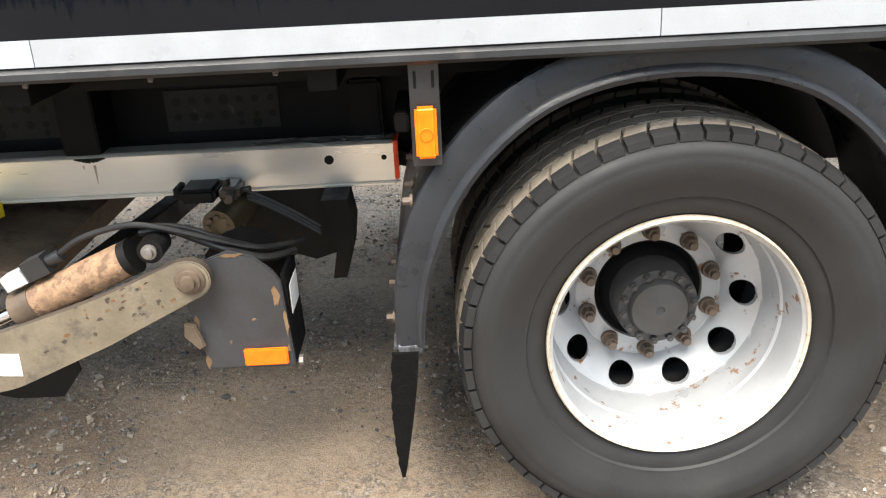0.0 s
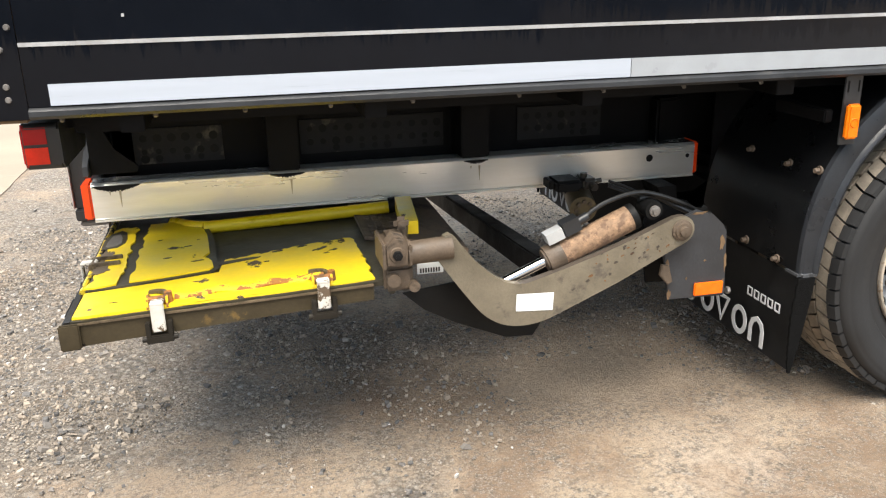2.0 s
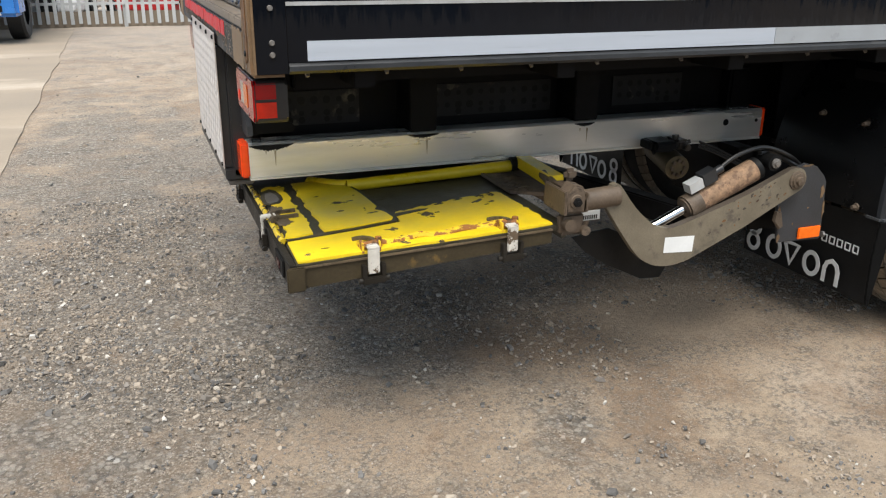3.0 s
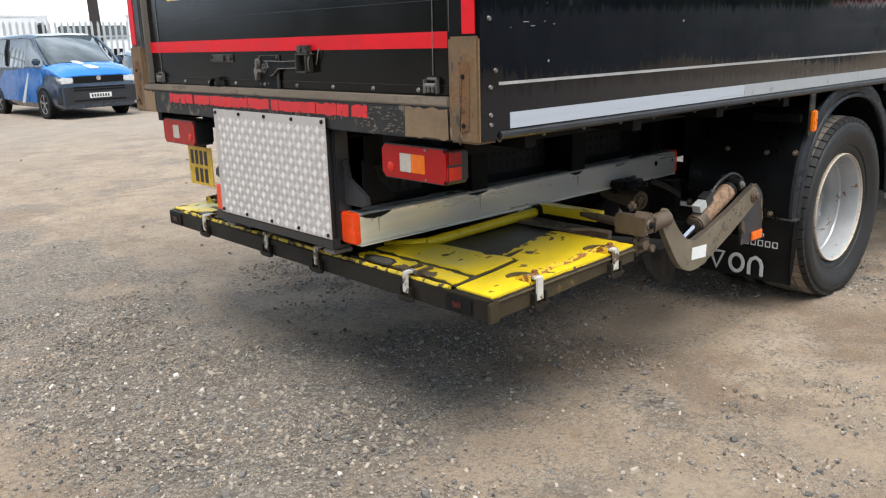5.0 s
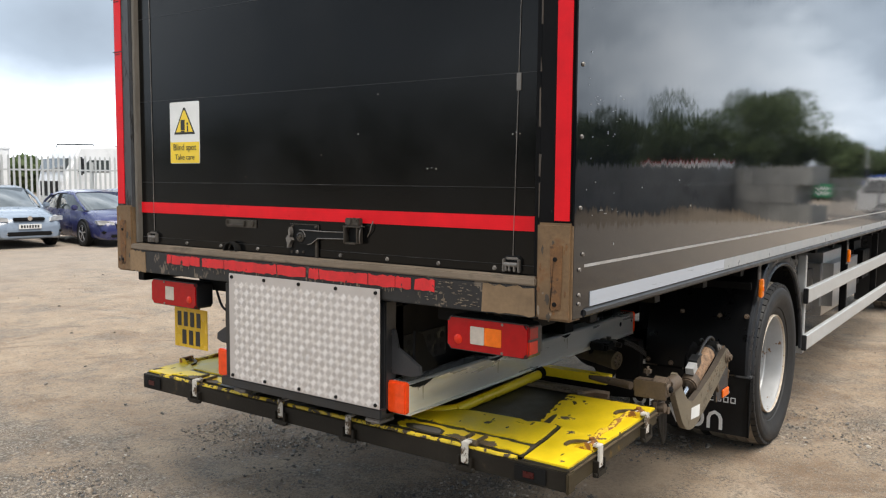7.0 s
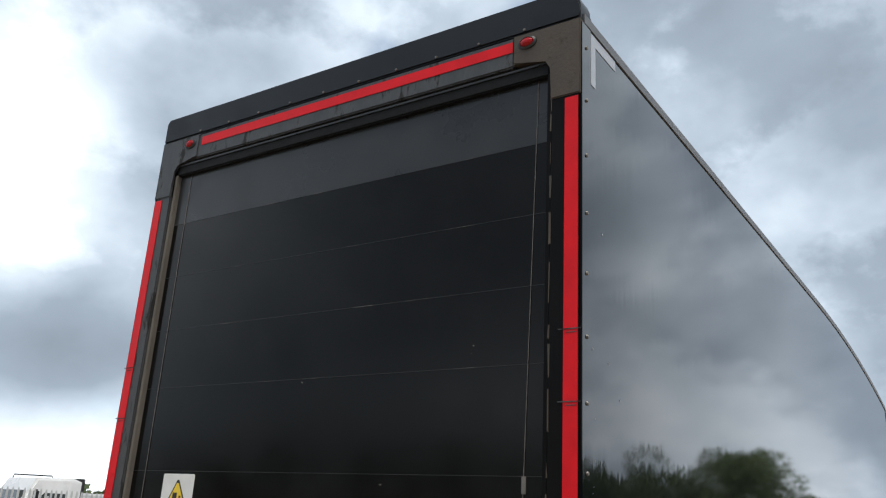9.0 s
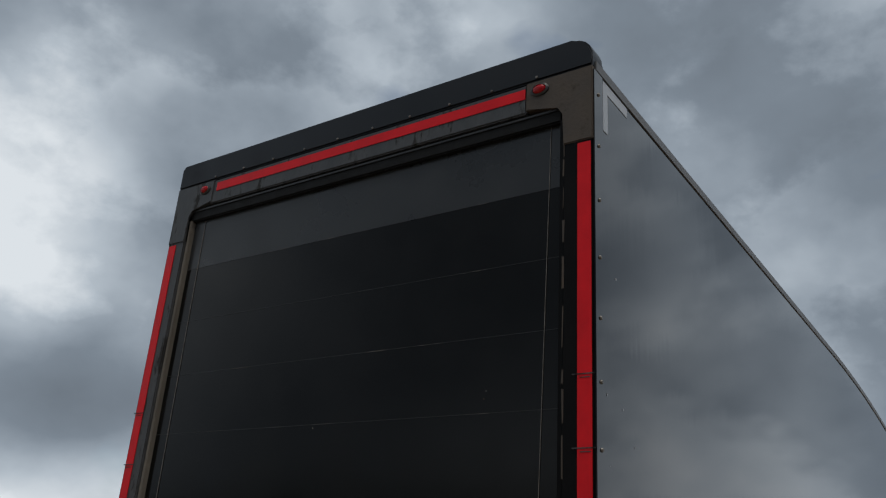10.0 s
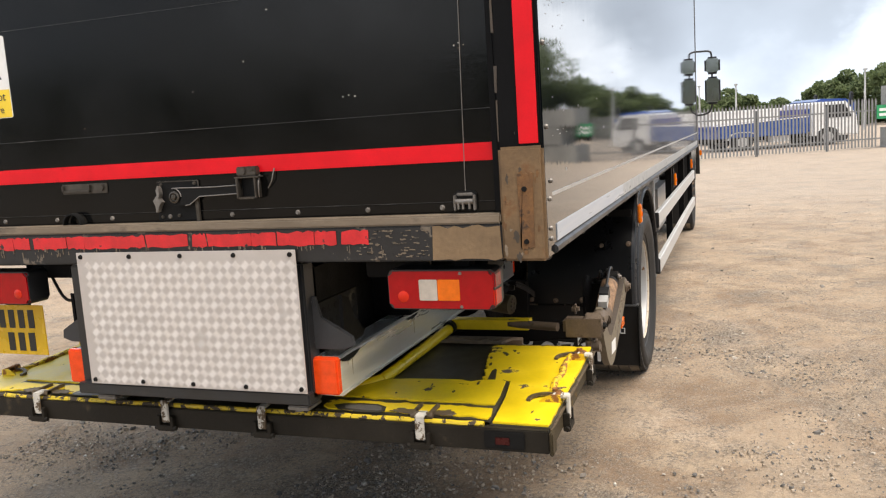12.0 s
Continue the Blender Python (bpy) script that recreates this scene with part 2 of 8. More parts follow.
M["deck_dark"] = material("dark_grimy_deck_steel", (0.042, 0.036, 0.022), 0.5, vary=0.3, scale=7, fine=90, bump=0.25, dirt=(0.085, 0.068, 0.045), dirt_at=0.60, dirt_scale=6, dirt_soft=0.2)
M["rust_pin"] = material("greasy_rusty_casting", (0.105, 0.075, 0.05), 0.62, vary=0.35, scale=14, fine=110, bump=0.35, dirt=(0.035, 0.026, 0.018), dirt_at=0.57, dirt_scale=14, dirt_soft=0.1)
M["rust_barrel"] = material("flaking_rusty_cylinder", (0.29, 0.18, 0.105), 0.75, vary=0.5, scale=34, fine=150, bump=0.7, dirt=(0.15, 0.092, 0.058), dirt_at=0.50, dirt_scale=46, dirt_soft=0.10)
M["arm"] = material("muddy_khaki_arm_paint", (0.165, 0.138, 0.096), 0.55, vary=0.28, scale=9, fine=140, bump=0.25, dirt=(0.095, 0.078, 0.058), dirt_at=0.55, dirt_scale=16, dirt_soft=0.12)
M["rust_spot"] = material("rusty_scraped_steel", (0.30, 0.115, 0.022), 0.75, vary=0.5, scale=30, fine=140, bump=0.4, dirt=(0.10, 0.05, 0.02), dirt_at=0.5, dirt_scale=38, dirt_soft=0.08)
M["bare"] = material("bare_worn_steel", (0.20, 0.185, 0.17), 0.45, metal=0.5, vary=0.3, scale=20, fine=90, bump=0.2)
M["dark_bare"] = material("dark_greasy_steel", (0.075, 0.066, 0.056), 0.36, metal=0.55, vary=0.3, scale=20, fine=90, bump=0.2)
M["chrome"] = material("chromed_rod", (0.75, 0.75, 0.76), 0.10, metal=1.0, vary=0.05, scale=12, fine=80, bump=0.02, rough_vary=0.05)
M["rubber"] = material("dusty_tyre_rubber", (0.014, 0.014, 0.0145), 0.68, vary=0.3, scale=5, fine=90, bump=0.15, dirt=(0.032, 0.030, 0.028), dirt_at=0.55, dirt_scale=4, dirt_soft=0.4)
M["tread"] = material("mud_dusted_tread", (0.30, 0.255, 0.20), 0.9, vary=0.3, scale=14, fine=120, bump=0.3, dirt=(0.10, 0.088, 0.072), dirt_at=0.56, dirt_scale=16, dirt_soft=0.2)
M["hose"] = material("rubber_hose", (0.010, 0.010, 0.010), 0.45, vary=0.2, scale=20, fine=120, bump=0.1, dirt=(0.05, 0.043, 0.036), dirt_at=0.66, dirt_scale=18, dirt_soft=0.2)
M["rim"] = material("silver_painted_wheel", (0.42, 0.43, 0.44), 0.38, metal=0.25, vary=0.08, scale=10, fine=90, bump=0.08, dirt=(0.21, 0.12, 0.06), dirt_at=0.60, dirt_scale=17, dirt_soft=0.04)
M["rim_edge"] = material("rust_flecked_wheel_flange", (0.55, 0.48, 0.39), 0.5, vary=0.2, scale=30, fine=120, bump=0.2, dirt=(0.33, 0.23, 0.14), dirt_at=0.53, dirt_scale=60, dirt_soft=0.1)
M["hub"] = material("dusty_grey_hub_casting", (0.05, 0.05, 0.051), 0.55, vary=0.2, scale=16, fine=120, bump=0.25)
M["hub_black"] = material("black_hub_drum", (0.006, 0.006, 0.006), 0.6, spec=0.2, vary=0.3, scale=16, fine=120, bump=0.2)
M["nut"] = material("rust_brown_wheel_nut", (0.17, 0.125, 0.09), 0.65, vary=0.3, scale=40, fine=150, bump=0.2, random_tint=0.4)
M["white_paint"] = material("white_vinyl", (0.74, 0.75, 0.74), 0.5, vary=0.06, scale=12, fine=90, bump=0.04)
M["white_strap"] = material("chipped_white_strap", (0.58, 0.55, 0.49), 0.5, vary=0.16, scale=20, fine=90, bump=0.15, dirt=(0.11, 0.075, 0.045), dirt_at=0.52, dirt_scale=30, dirt_soft=0.04)
M["sign_yellow"] = material("yellow_sign_vinyl", (0.84, 0.60, 0.035), 0.4, vary=0.05, scale=10, fine=90, bump=0.02)
M["sign_black"] = material("black_print", (0.02, 0.02, 0.02), 0.5, vary=0.1, bump=0.0)
M["plate_yellow"] = material("yellow_plate_acrylic", (0.74, 0.45, 0.015), 0.3, vary=0.06, scale=10, fine=90, bump=0.02)
M["plate_white"] = material("white_plate_acrylic", (0.72, 0.73, 0.72), 0.3, vary=0.04, bump=0.0)
M["logo"] = material("pale_grey_print", (0.55, 0.56, 0.57), 0.6, vary=0.1, scale=30, bump=0.02)


def lens(name, color, rough=0.12):
    m = material(name, color, rough, vary=0.12, scale=40, fine=260, bump=0.25, coat=0.15, rough_vary=0.05, bump_dist=0.002, spec=0.25)
    return m


M["red_lens"] = lens("red_lamp_lens", (0.34, 0.001, 0.004))
M["white_lens"] = lens("white_lamp_lens", (0.50, 0.44, 0.38))
M["amber_lens"] = lens("amber_lamp_lens", (0.75, 0.15, 0.008))
M["orange_refl"] = lens("orange_red_reflector", (0.85, 0.075, 0.012))
M["yellow_lens"] = lens("amber_marker_lens", (0.78, 0.18, 0.003))
M["mirror"] = material("mirror_glass", (0.42, 0.45, 0.47), 0.12, metal=1.0, vary=0.02, bump=0.0, rough_vary=0.01)
M["car_glass"] = material("dark_car_glass", (0.06, 0.07, 0.072), 0.06, vary=0.1, bump=0.0, rough_vary=0.02, coat=1.0)
M["concrete"] = material("worn_pale_concrete", (0.255, 0.206, 0.152), 0.9, vary=0.16, scale=0.7, fine=30, bump=0.25, dirt=(0.365, 0.305, 0.237), dirt_at=0.54, dirt_scale=0.5, dirt_soft=0.12, stretch=(0.6, 1.6, 1))
M["fence"] = material("galvanised_palisade", (0.56, 0.575, 0.575), 0.5, metal=0.3, vary=0.12, scale=3, fine=30, bump=0.05, random_tint=0.15)
M["stone"] = material("loose_limestone_chips", (0.30, 0.265, 0.225), 0.9, vary=0.35, scale=40, fine=200, bump=0.2)
M["bark"] = material("tree_bark", (0.045, 0.038, 0.034), 0.9, vary=0.3, scale=4, fine=30, bump=0.4)


def paint(name, color):
    return material(name, color, 0.28, vary=0.06, scale=2, fine=40, bump=0.01, coat=0.7, rough_vary=0.05)


M["car_blue"] = paint("bright_blue_vinyl_wrap", (0.015, 0.16, 0.52))
M["van_dark"] = paint("dark_graphite_van_paint", (0.03, 0.05, 0.085))
M["car_silver_blue"] = paint("silver_blue_car_paint", (0.20, 0.245, 0.31))
M["car_navy"] = paint("deep_blue_car_paint", (0.022, 0.026, 0.105))
M["car_white"] = paint("white_vehicle_paint", (0.80, 0.81, 0.82))
M["car_red"] = paint("red_car_paint", (0.40, 0.02, 0.02))
M["lorry_blue"] = paint("royal_blue_lorry_paint", (0.03, 0.075, 0.27))
M["cab_dark"] = paint("black_cab_paint", (0.02, 0.02, 0.022))


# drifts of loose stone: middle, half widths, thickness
# dried mud and dust, the first paled further as light: middle, half widths, amount, colour
STAINS_AND_LIGHT = ((1.80, 0.60, 0.50, 0.32, 0.85, (0.52, 0.40, 0.285)), (1.05, 0.62, 0.40, 0.30, 0.35, (0.19, 0.118, 0.066)), (0.2, -0.55, 0.5, 0.25, 0.4, (0.52, 0.41, 0.29)), (1.5, -0.75, 0.8, 0.3, 0.45, (0.50, 0.39, 0.28)))
DRIFTS = ((0.1, 0.95, 1.0, 0.7, 0.15), (-0.45, 0.75, 0.45, 0.35, 0.08), (1.25, 0.55, 0.30, 0.3, 0.06), (1.95, 0.0, 0.75, 0.62, -0.20), (-0.45, 3.6, 0.8, 3.4, 0.20))


def ground_material():
    """Packed limestone dust with grey stone, brown mud and paler dry patches."""
    m = bpy.data.materials.new("packed_gravel_yard")
    m.use_nodes = True
    nt = m.node_tree
    N, L = nt.nodes, nt.links
    b = N["Principled BSDF"]
    co = N.new("ShaderNodeTexCoord")

    def noise_of(s, d=6, r=0.6, dist=0.0):
        n = N.new("ShaderNodeTexNoise")
        n.inputs["Scale"].default_value, n.inputs["Detail"].default_value = s, d
        n.inputs["Roughness"].default_value, n.inputs["Distortion"].default_value = r, dist
        L.new(co.outputs["Object"], n.inputs["Vector"])
        return n.outputs[0]

    def rng(fac, a, b_, c=0.0, d=1.0):
        n = N.new("ShaderNodeMapRange")
        n.inputs[1].default_value, n.inputs[2].default_value, n.inputs[3].default_value, n.inputs[4].default_value = a, b_, c, d
        L.new(fac, n.inputs[0])
        return n.outputs[0]

    def mixc(fac, a, c):
        n = N.new("ShaderNodeMix")
        n.data_type = "RGBA"
        for i, v in ((0, fac), (6, a), (7, c)):
            if isinstance(v, tuple):
                n.inputs[i].default_value = (*v, 1)
            else:
                L.new(v, n.inputs[i])
        return n.outputs[2]

    # crushed grey stone under the lorry's tail, trodden tan dust towards the front
    sepx = N.new("ShaderNodeSeparateXYZ")
    L.new(co.outputs["Object"], sepx.inputs[0])

    def arith(op, p, q):
        n = N.new("ShaderNodeMath")
        n.operation = op
        for i, s in enumerate((p, q)):
            if isinstance(s, (int, float)):
                n.inputs[i].default_value = s
            else:
                L.new(s, n.inputs[i])
        return n.outputs[0]
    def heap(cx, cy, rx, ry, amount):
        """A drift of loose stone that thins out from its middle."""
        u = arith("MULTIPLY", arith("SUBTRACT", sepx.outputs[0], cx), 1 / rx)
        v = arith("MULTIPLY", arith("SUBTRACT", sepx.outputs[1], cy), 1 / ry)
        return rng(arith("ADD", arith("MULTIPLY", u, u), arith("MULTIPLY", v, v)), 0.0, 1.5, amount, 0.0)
    lean = -0.05
    for drift in DRIFTS:
        lean = arith("ADD", heap(*drift), lean)
    patch = arith("ADD", noise_of(1.7, 9, 0.68, 0.5), lean)
    gravel = rng(patch, 0.44, 0.60)
    # uneven stone outlines
    warp = N.new("ShaderNodeTexNoise")
    warp.inputs["Scale"].default_value, warp.inputs["Detail"].default_value = 55.0, 3.0
    L.new(co.outputs["Object"], warp.inputs["Vector"])
    bend, place = N.new("ShaderNodeVectorMath"), N.new("ShaderNodeVectorMath")
    bend.operation, place.operation = "SCALE", "ADD"
    bend.inputs[3].default_value = 0.017
    L.new(warp.outputs["Color"], bend.inputs[0])
    L.new(co.outputs["Object"], place.inputs[0])
    L.new(bend.outputs[0], place.inputs[1])

    def stones(scale, lo, hi, gap):
        vo = N.new("ShaderNodeTexVoronoi")
        vo.inputs["Scale"].default_value = scale
        vo.inputs["Randomness"].default_value = 1.0
        L.new(place.outputs[0], vo.inputs["Vector"])
        se = N.new("ShaderNodeSeparateColor")
        L.new(vo.outputs["Color"], se.inputs[0])
        tone = mixc(rng(se.outputs[0], 0.05, 0.9), lo, hi)
        tone = mixc(rng(se.outputs[1], 0.975, 0.985), tone, (0.52, 0.50, 0.465))
        return mixc(rng(vo.outputs["Distance"], 0.40, 0.66, 0.0, 0.75), tone, gap), vo.outputs["Distance"]
    coarse, height = stones(48.0, (0.085, 0.081, 0.076), (0.37, 0.335, 0.285), (0.070, 0.058, 0.046))
    medium, height2 = stones(120.0, (0.095, 0.085, 0.073), (0.43, 0.375, 0.31), (0.085, 0.068, 0.050))
    rubble = mixc(rng(noise_of(5.0, 6, 0.65), 0.44, 0.56), coarse, medium)
    dust = mixc(rng(noise_of(1.9, 9, 0.7, 0.4), 0.36, 0.62), (0.345, 0.250, 0.168), (0.455, 0.352, 0.246))
    dust = mixc(rng(noise_of(1.25, 8, 0.7, 0.7), 0.51, 0.62, 0.0, 0.85), dust, (0.225, 0.148, 0.090))
    dust = mixc(rng(noise_of(0.8, 9, 0.7, 0.4), 0.56, 0.68, 0.0, 0.55), dust, (0.57, 0.465, 0.365))
    specks = arith("MULTIPLY", rng(noise_of(6.0, 7, 0.72), 0.36, 0.60, 0.05, 0.85), rng(noise_of(45.0, 3, 0.6), 0.42, 0.56))
    dust = mixc(specks, dust, medium)
    dust = mixc(rng(noise_of(70.0, 5, 0.75), 0.52, 0.66, 0.0, 0.65), dust, (0.165, 0.130, 0.098))
    dust = mixc(rng(noise_of(260.0, 3, 0.7), 0.54, 0.64, 0.0, 0.6), dust, (0.13, 0.105, 0.085))
    dust = mixc(rng(noise_of(210.0, 3, 0.7), 0.60, 0.68, 0.0, 0.6), dust, (0.58, 0.51, 0.43))
    base = mixc(rng(gravel, 0.0, 1.0, 0.0, 0.78), dust, rubble)
    base = mixc(rng(noise_of(2.7, 8, 0.7), 0.54, 0.70, 0.0, 0.5), base, (0.30, 0.22, 0.148))
    base = mixc(rng(noise_of(3.4, 9, 0.75, 0.8), 0.575, 0.66, 0.0, 0.40), base, (0.235, 0.145, 0.08))
    # the first, pale dust patch also paints missing light into the lorry's shade
    for cx, cy, rx, ry, amount, tone in STAINS_AND_LIGHT:
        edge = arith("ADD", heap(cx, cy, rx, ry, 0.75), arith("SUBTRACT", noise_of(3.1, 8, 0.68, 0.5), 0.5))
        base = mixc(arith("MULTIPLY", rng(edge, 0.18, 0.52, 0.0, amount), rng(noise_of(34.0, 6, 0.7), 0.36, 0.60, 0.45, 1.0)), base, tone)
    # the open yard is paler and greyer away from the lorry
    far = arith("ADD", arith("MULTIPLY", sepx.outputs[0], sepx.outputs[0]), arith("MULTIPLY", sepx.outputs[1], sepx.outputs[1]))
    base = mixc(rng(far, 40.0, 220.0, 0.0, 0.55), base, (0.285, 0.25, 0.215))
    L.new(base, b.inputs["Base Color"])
    b.inputs["Roughness"].default_value = 0.93
    h = N.new("ShaderNodeMath")
    h.operation = "ADD"
    L.new(arith("ADD", noise_of(30.0, 6, 0.75), arith("MULTIPLY", noise_of(170.0, 4, 0.8), 0.55)), h.inputs[0])
    L.new(arith("MULTIPLY", arith("MULTIPLY", height, rng(gravel, 0.0, 1.0, 0.05, 0.55)), -1.0), h.inputs[1])
    bp = N.new("ShaderNodeBump")
    bp.inputs["Strength"].default_value, bp.inputs["Distance"].default_value = 1.0, 0.018
    L.new(h.outputs[0], bp.inputs["Height"])
    L.new(bp.outputs[0], b.inputs["Normal"])
    return m


M["ground"] = ground_material()


def foliage_material(name, a, c):
    m = bpy.data.materials.new(name)
    m.use_nodes = True
    N, L = m.node_tree.nodes, m.node_tree.links
    b = N["Principled BSDF"]
    g = N.new("ShaderNodeNewGeometry")
    mx = N.new("ShaderNodeMix")
    mx.data_type = "RGBA"
    mx.inputs[6].default_value, mx.inputs[7].default_value = (*a, 1), (*c, 1)
    L.new(g.outputs["Random Per Island"], mx.inputs[0])
    L.new(mx.outputs[2], b.inputs["Base Color"])
    b.inputs["Roughness"].default_value = 0.75
    # thin leaves let light through
    through_leaf, both = N.new("ShaderNodeBsdfTranslucent"), N.new("ShaderNodeMixShader")
    L.new(mx.outputs[2], through_leaf.inputs[0])
    both.inputs[0].default_value = 0.45
    L.new(b.outputs[0], both.inputs[1])
    L.new(through_leaf.outputs[0], both.inputs[2])
    L.new(both.outputs[0], N["Material Output"].inputs[0])
    return m


M["leaf"] = foliage_material("summer_foliage", (0.085, 0.12, 0.05), (0.14, 0.18, 0.078))


# ---- mesh helpers ----
def box(bm, x0, x1, y0, y1, z0, z1, bevel=0.0, seg=2):
    vs = [bm.verts.new((x, y, z)) for x in (x0, x1) for y in (y0, y1) for z in (z0, z1)]
    fs = [bm.faces.new([vs[i] for i in f]) for f in ((0, 1, 3, 2), (4, 6, 7, 5), (0, 4, 5, 1), (2, 3, 7, 6), (0, 2, 6, 4), (1, 5, 7, 3))]
    if bevel:
        es = list({e for f in fs for e in f.edges})
        for f in bmesh.ops.bevel(bm, geom=es, offset=bevel, segments=seg, affect="EDGES", clamp_overlap=True)["faces"]:
            f.smooth = True


def frame_of(d):
    d = Vector(d).normalized()
    a = Vector((0, 0, 1)) if abs(d.z) < 0.9 else Vector((1, 0, 0))
    u = d.cross(a).normalized()
    return u, d.cross(u).normalized()


def cyl(bm, p0, p1, r, r2=None, seg=20):
    p0, p1 = Vector(p0), Vector(p1)
    u, v = frame_of(p1 - p0)
    rings = []
    for p, rad in ((p0, r), (p1, r if r2 is None else r2)):
        rings.append([bm.verts.new(p + rad * (math.cos(2 * math.pi * i / seg) * u + math.sin(2 * math.pi * i / seg) * v)) for i in range(seg)])
    for i in range(seg):
        bm.faces.new((rings[0][i], rings[0][(i + 1) % seg], rings[1][(i + 1) % seg], rings[1][i])).smooth = seg > 6
    bm.faces.new(rings[0][::-1])
    bm.faces.new(rings[1])


def tube(bm, pts, r, seg=10, caps=True):
    pts = [Vector(p) for p in pts]
    rings = []
    u = None
    for i, p in enumerate(pts):
        d = (pts[min(i + 1, len(pts) - 1)] - pts[max(i - 1, 0)]).normalized()
        if u is None:
            u, _ = frame_of(d)
        u = (u - d * u.dot(d)).normalized()
        v = d.cross(u)
        rings.append([bm.verts.new(p + r * (math.cos(2 * math.pi * k / seg) * u + math.sin(2 * math.pi * k / seg) * v)) for k in range(seg)])
    for a, c in zip(rings, rings[1:]):
        for k in range(seg):
            bm.faces.new((a[k], a[(k + 1) % seg], c[(k + 1) % seg], c[k])).smooth = True
    if caps:
        bm.faces.new(rings[0][::-1])
        bm.faces.new(rings[-1])


def curve_pts(pts, n=8):
    """A smooth line through the points."""
    P = [Vector(p) for p in pts]
    out = []
    for i in range(len(P) - 1):
        a, b, c, d = P[max(i - 1, 0)], P[i], P[i + 1], P[min(i + 2, len(P) - 1)]
        for k in range(n):
            t = k / n
            out.append(0.5 * (2 * b + (c - a) * t + (2 * a - 5 * b + 4 * c - d) * t * t + (3 * b - a - 3 * c + d) * t ** 3))
    return out + [P[-1]]


def prism(bm, pts, lo, hi, plane="xz", bevel=0.0):
    """An outline in a plane, thickened along the third axis."""
    def at(a, b, t):
        return {"xz": (a, t, b), "yz": (t, a, b), "xy": (a, b, t)}[plane]
    v0 = [bm.verts.new(at(a, b, lo)) for a, b in pts]
    v1 = [bm.verts.new(at(a, b, hi)) for a, b in pts]
    n = len(pts)
    fs = [bm.faces.new(v0), bm.faces.new(v1[::-1])]
    for i in range(n):
        fs.append(bm.faces.new((v0[i], v1[i], v1[(i + 1) % n], v0[(i + 1) % n])))
    if bevel:
        rim = [e for f in fs[:2] for e in f.edges]
        for f in bmesh.ops.bevel(bm, geom=list(set(rim)), offset=bevel, segments=2, affect="EDGES", clamp_overlap=True)["faces"]:
            f.smooth = True


def lathe(bm, prof, centre, seg=64, axis="y", close=False):
    """Turns a profile of (radius, depth) round an axis through centre."""
    c = Vector(centre)
    rings = []
    for r, d in prof:
        ring = []
        for k in range(seg):
            a = 2 * math.pi * k / seg
            ca, sa = r * math.cos(a), r * math.sin(a)
            ring.append(bm.verts.new(c + Vector({"y": (ca, d, sa), "x": (d, ca, sa), "z": (ca, sa, d)}[axis])))
        rings.append(ring)
    for a, b in zip(rings, rings[1:]):
        for k in range(seg):
            bm.faces.new((a[k], b[k], b[(k + 1) % seg], a[(k + 1) % seg])).smooth = True
    if close:
        bm.faces.new(rings[-1])


def mesh_of(name, bm, mat, sharp=35, smooth=False):
    bmesh.ops.recalc_face_normals(bm, faces=bm.faces[:])
    me = bpy.data.meshes.new(name)
    bm.to_mesh(me)
    bm.free()
    me.materials.append(mat)
    if smooth:
        me.shade_smooth()
    me.set_sharp_from_angle(angle=radians(sharp))
    return me


def part(name, bm, mat, parent=None, label="", sharp=35, smooth=False):
    ob = new(name, mesh_of(name, bm, mat if not isinstance(mat, str) else M[mat], sharp, smooth))
    ob.parent = parent
    if label:
        ob["label"] = label
    return ob


def B():
    return bmesh.new()


def boxpart(name, dims, mat, parent, label="", bevel=0.003):
    bm = B()
    box(bm, *dims, bevel=bevel)
    return part(name, bm, mat, parent, label)


def thing(name, label, category, group="", kind="", at=(0, 0, 0)):
    ob = new(name)
    ob.empty_display_size = 0.2
    ob.location = at
    return tagged(ob, label, category, group, kind)


def arc(cx, cz, r, a0, a1, n=8):
    return [(cx + r * math.cos(radians(a0 + (a1 - a0) * i / n)), cz + r * math.sin(radians(a0 + (a1 - a0) * i / n))) for i in range(n + 1)]


def ragged(rng_, a0, a1, b0, b1, n, jit):
    """A torn rectangle."""
    pts = []
    for i in range(n):
        pts.append((a0 + (a1 - a0) * i / n + rng_.uniform(-jit, jit) * 0.4, b0 + rng_.uniform(-jit, jit)))
    pts.append((a1 + rng_.uniform(-jit, jit), b0))
    for i in range(n):
        pts.append((a1 - (a1 - a0) * i / n + rng_.uniform(-jit, jit) * 0.4, b1 + rng_.uniform(-jit, jit)))
    pts.append((a0 + rng_.uniform(-jit, jit), b1))
    return pts


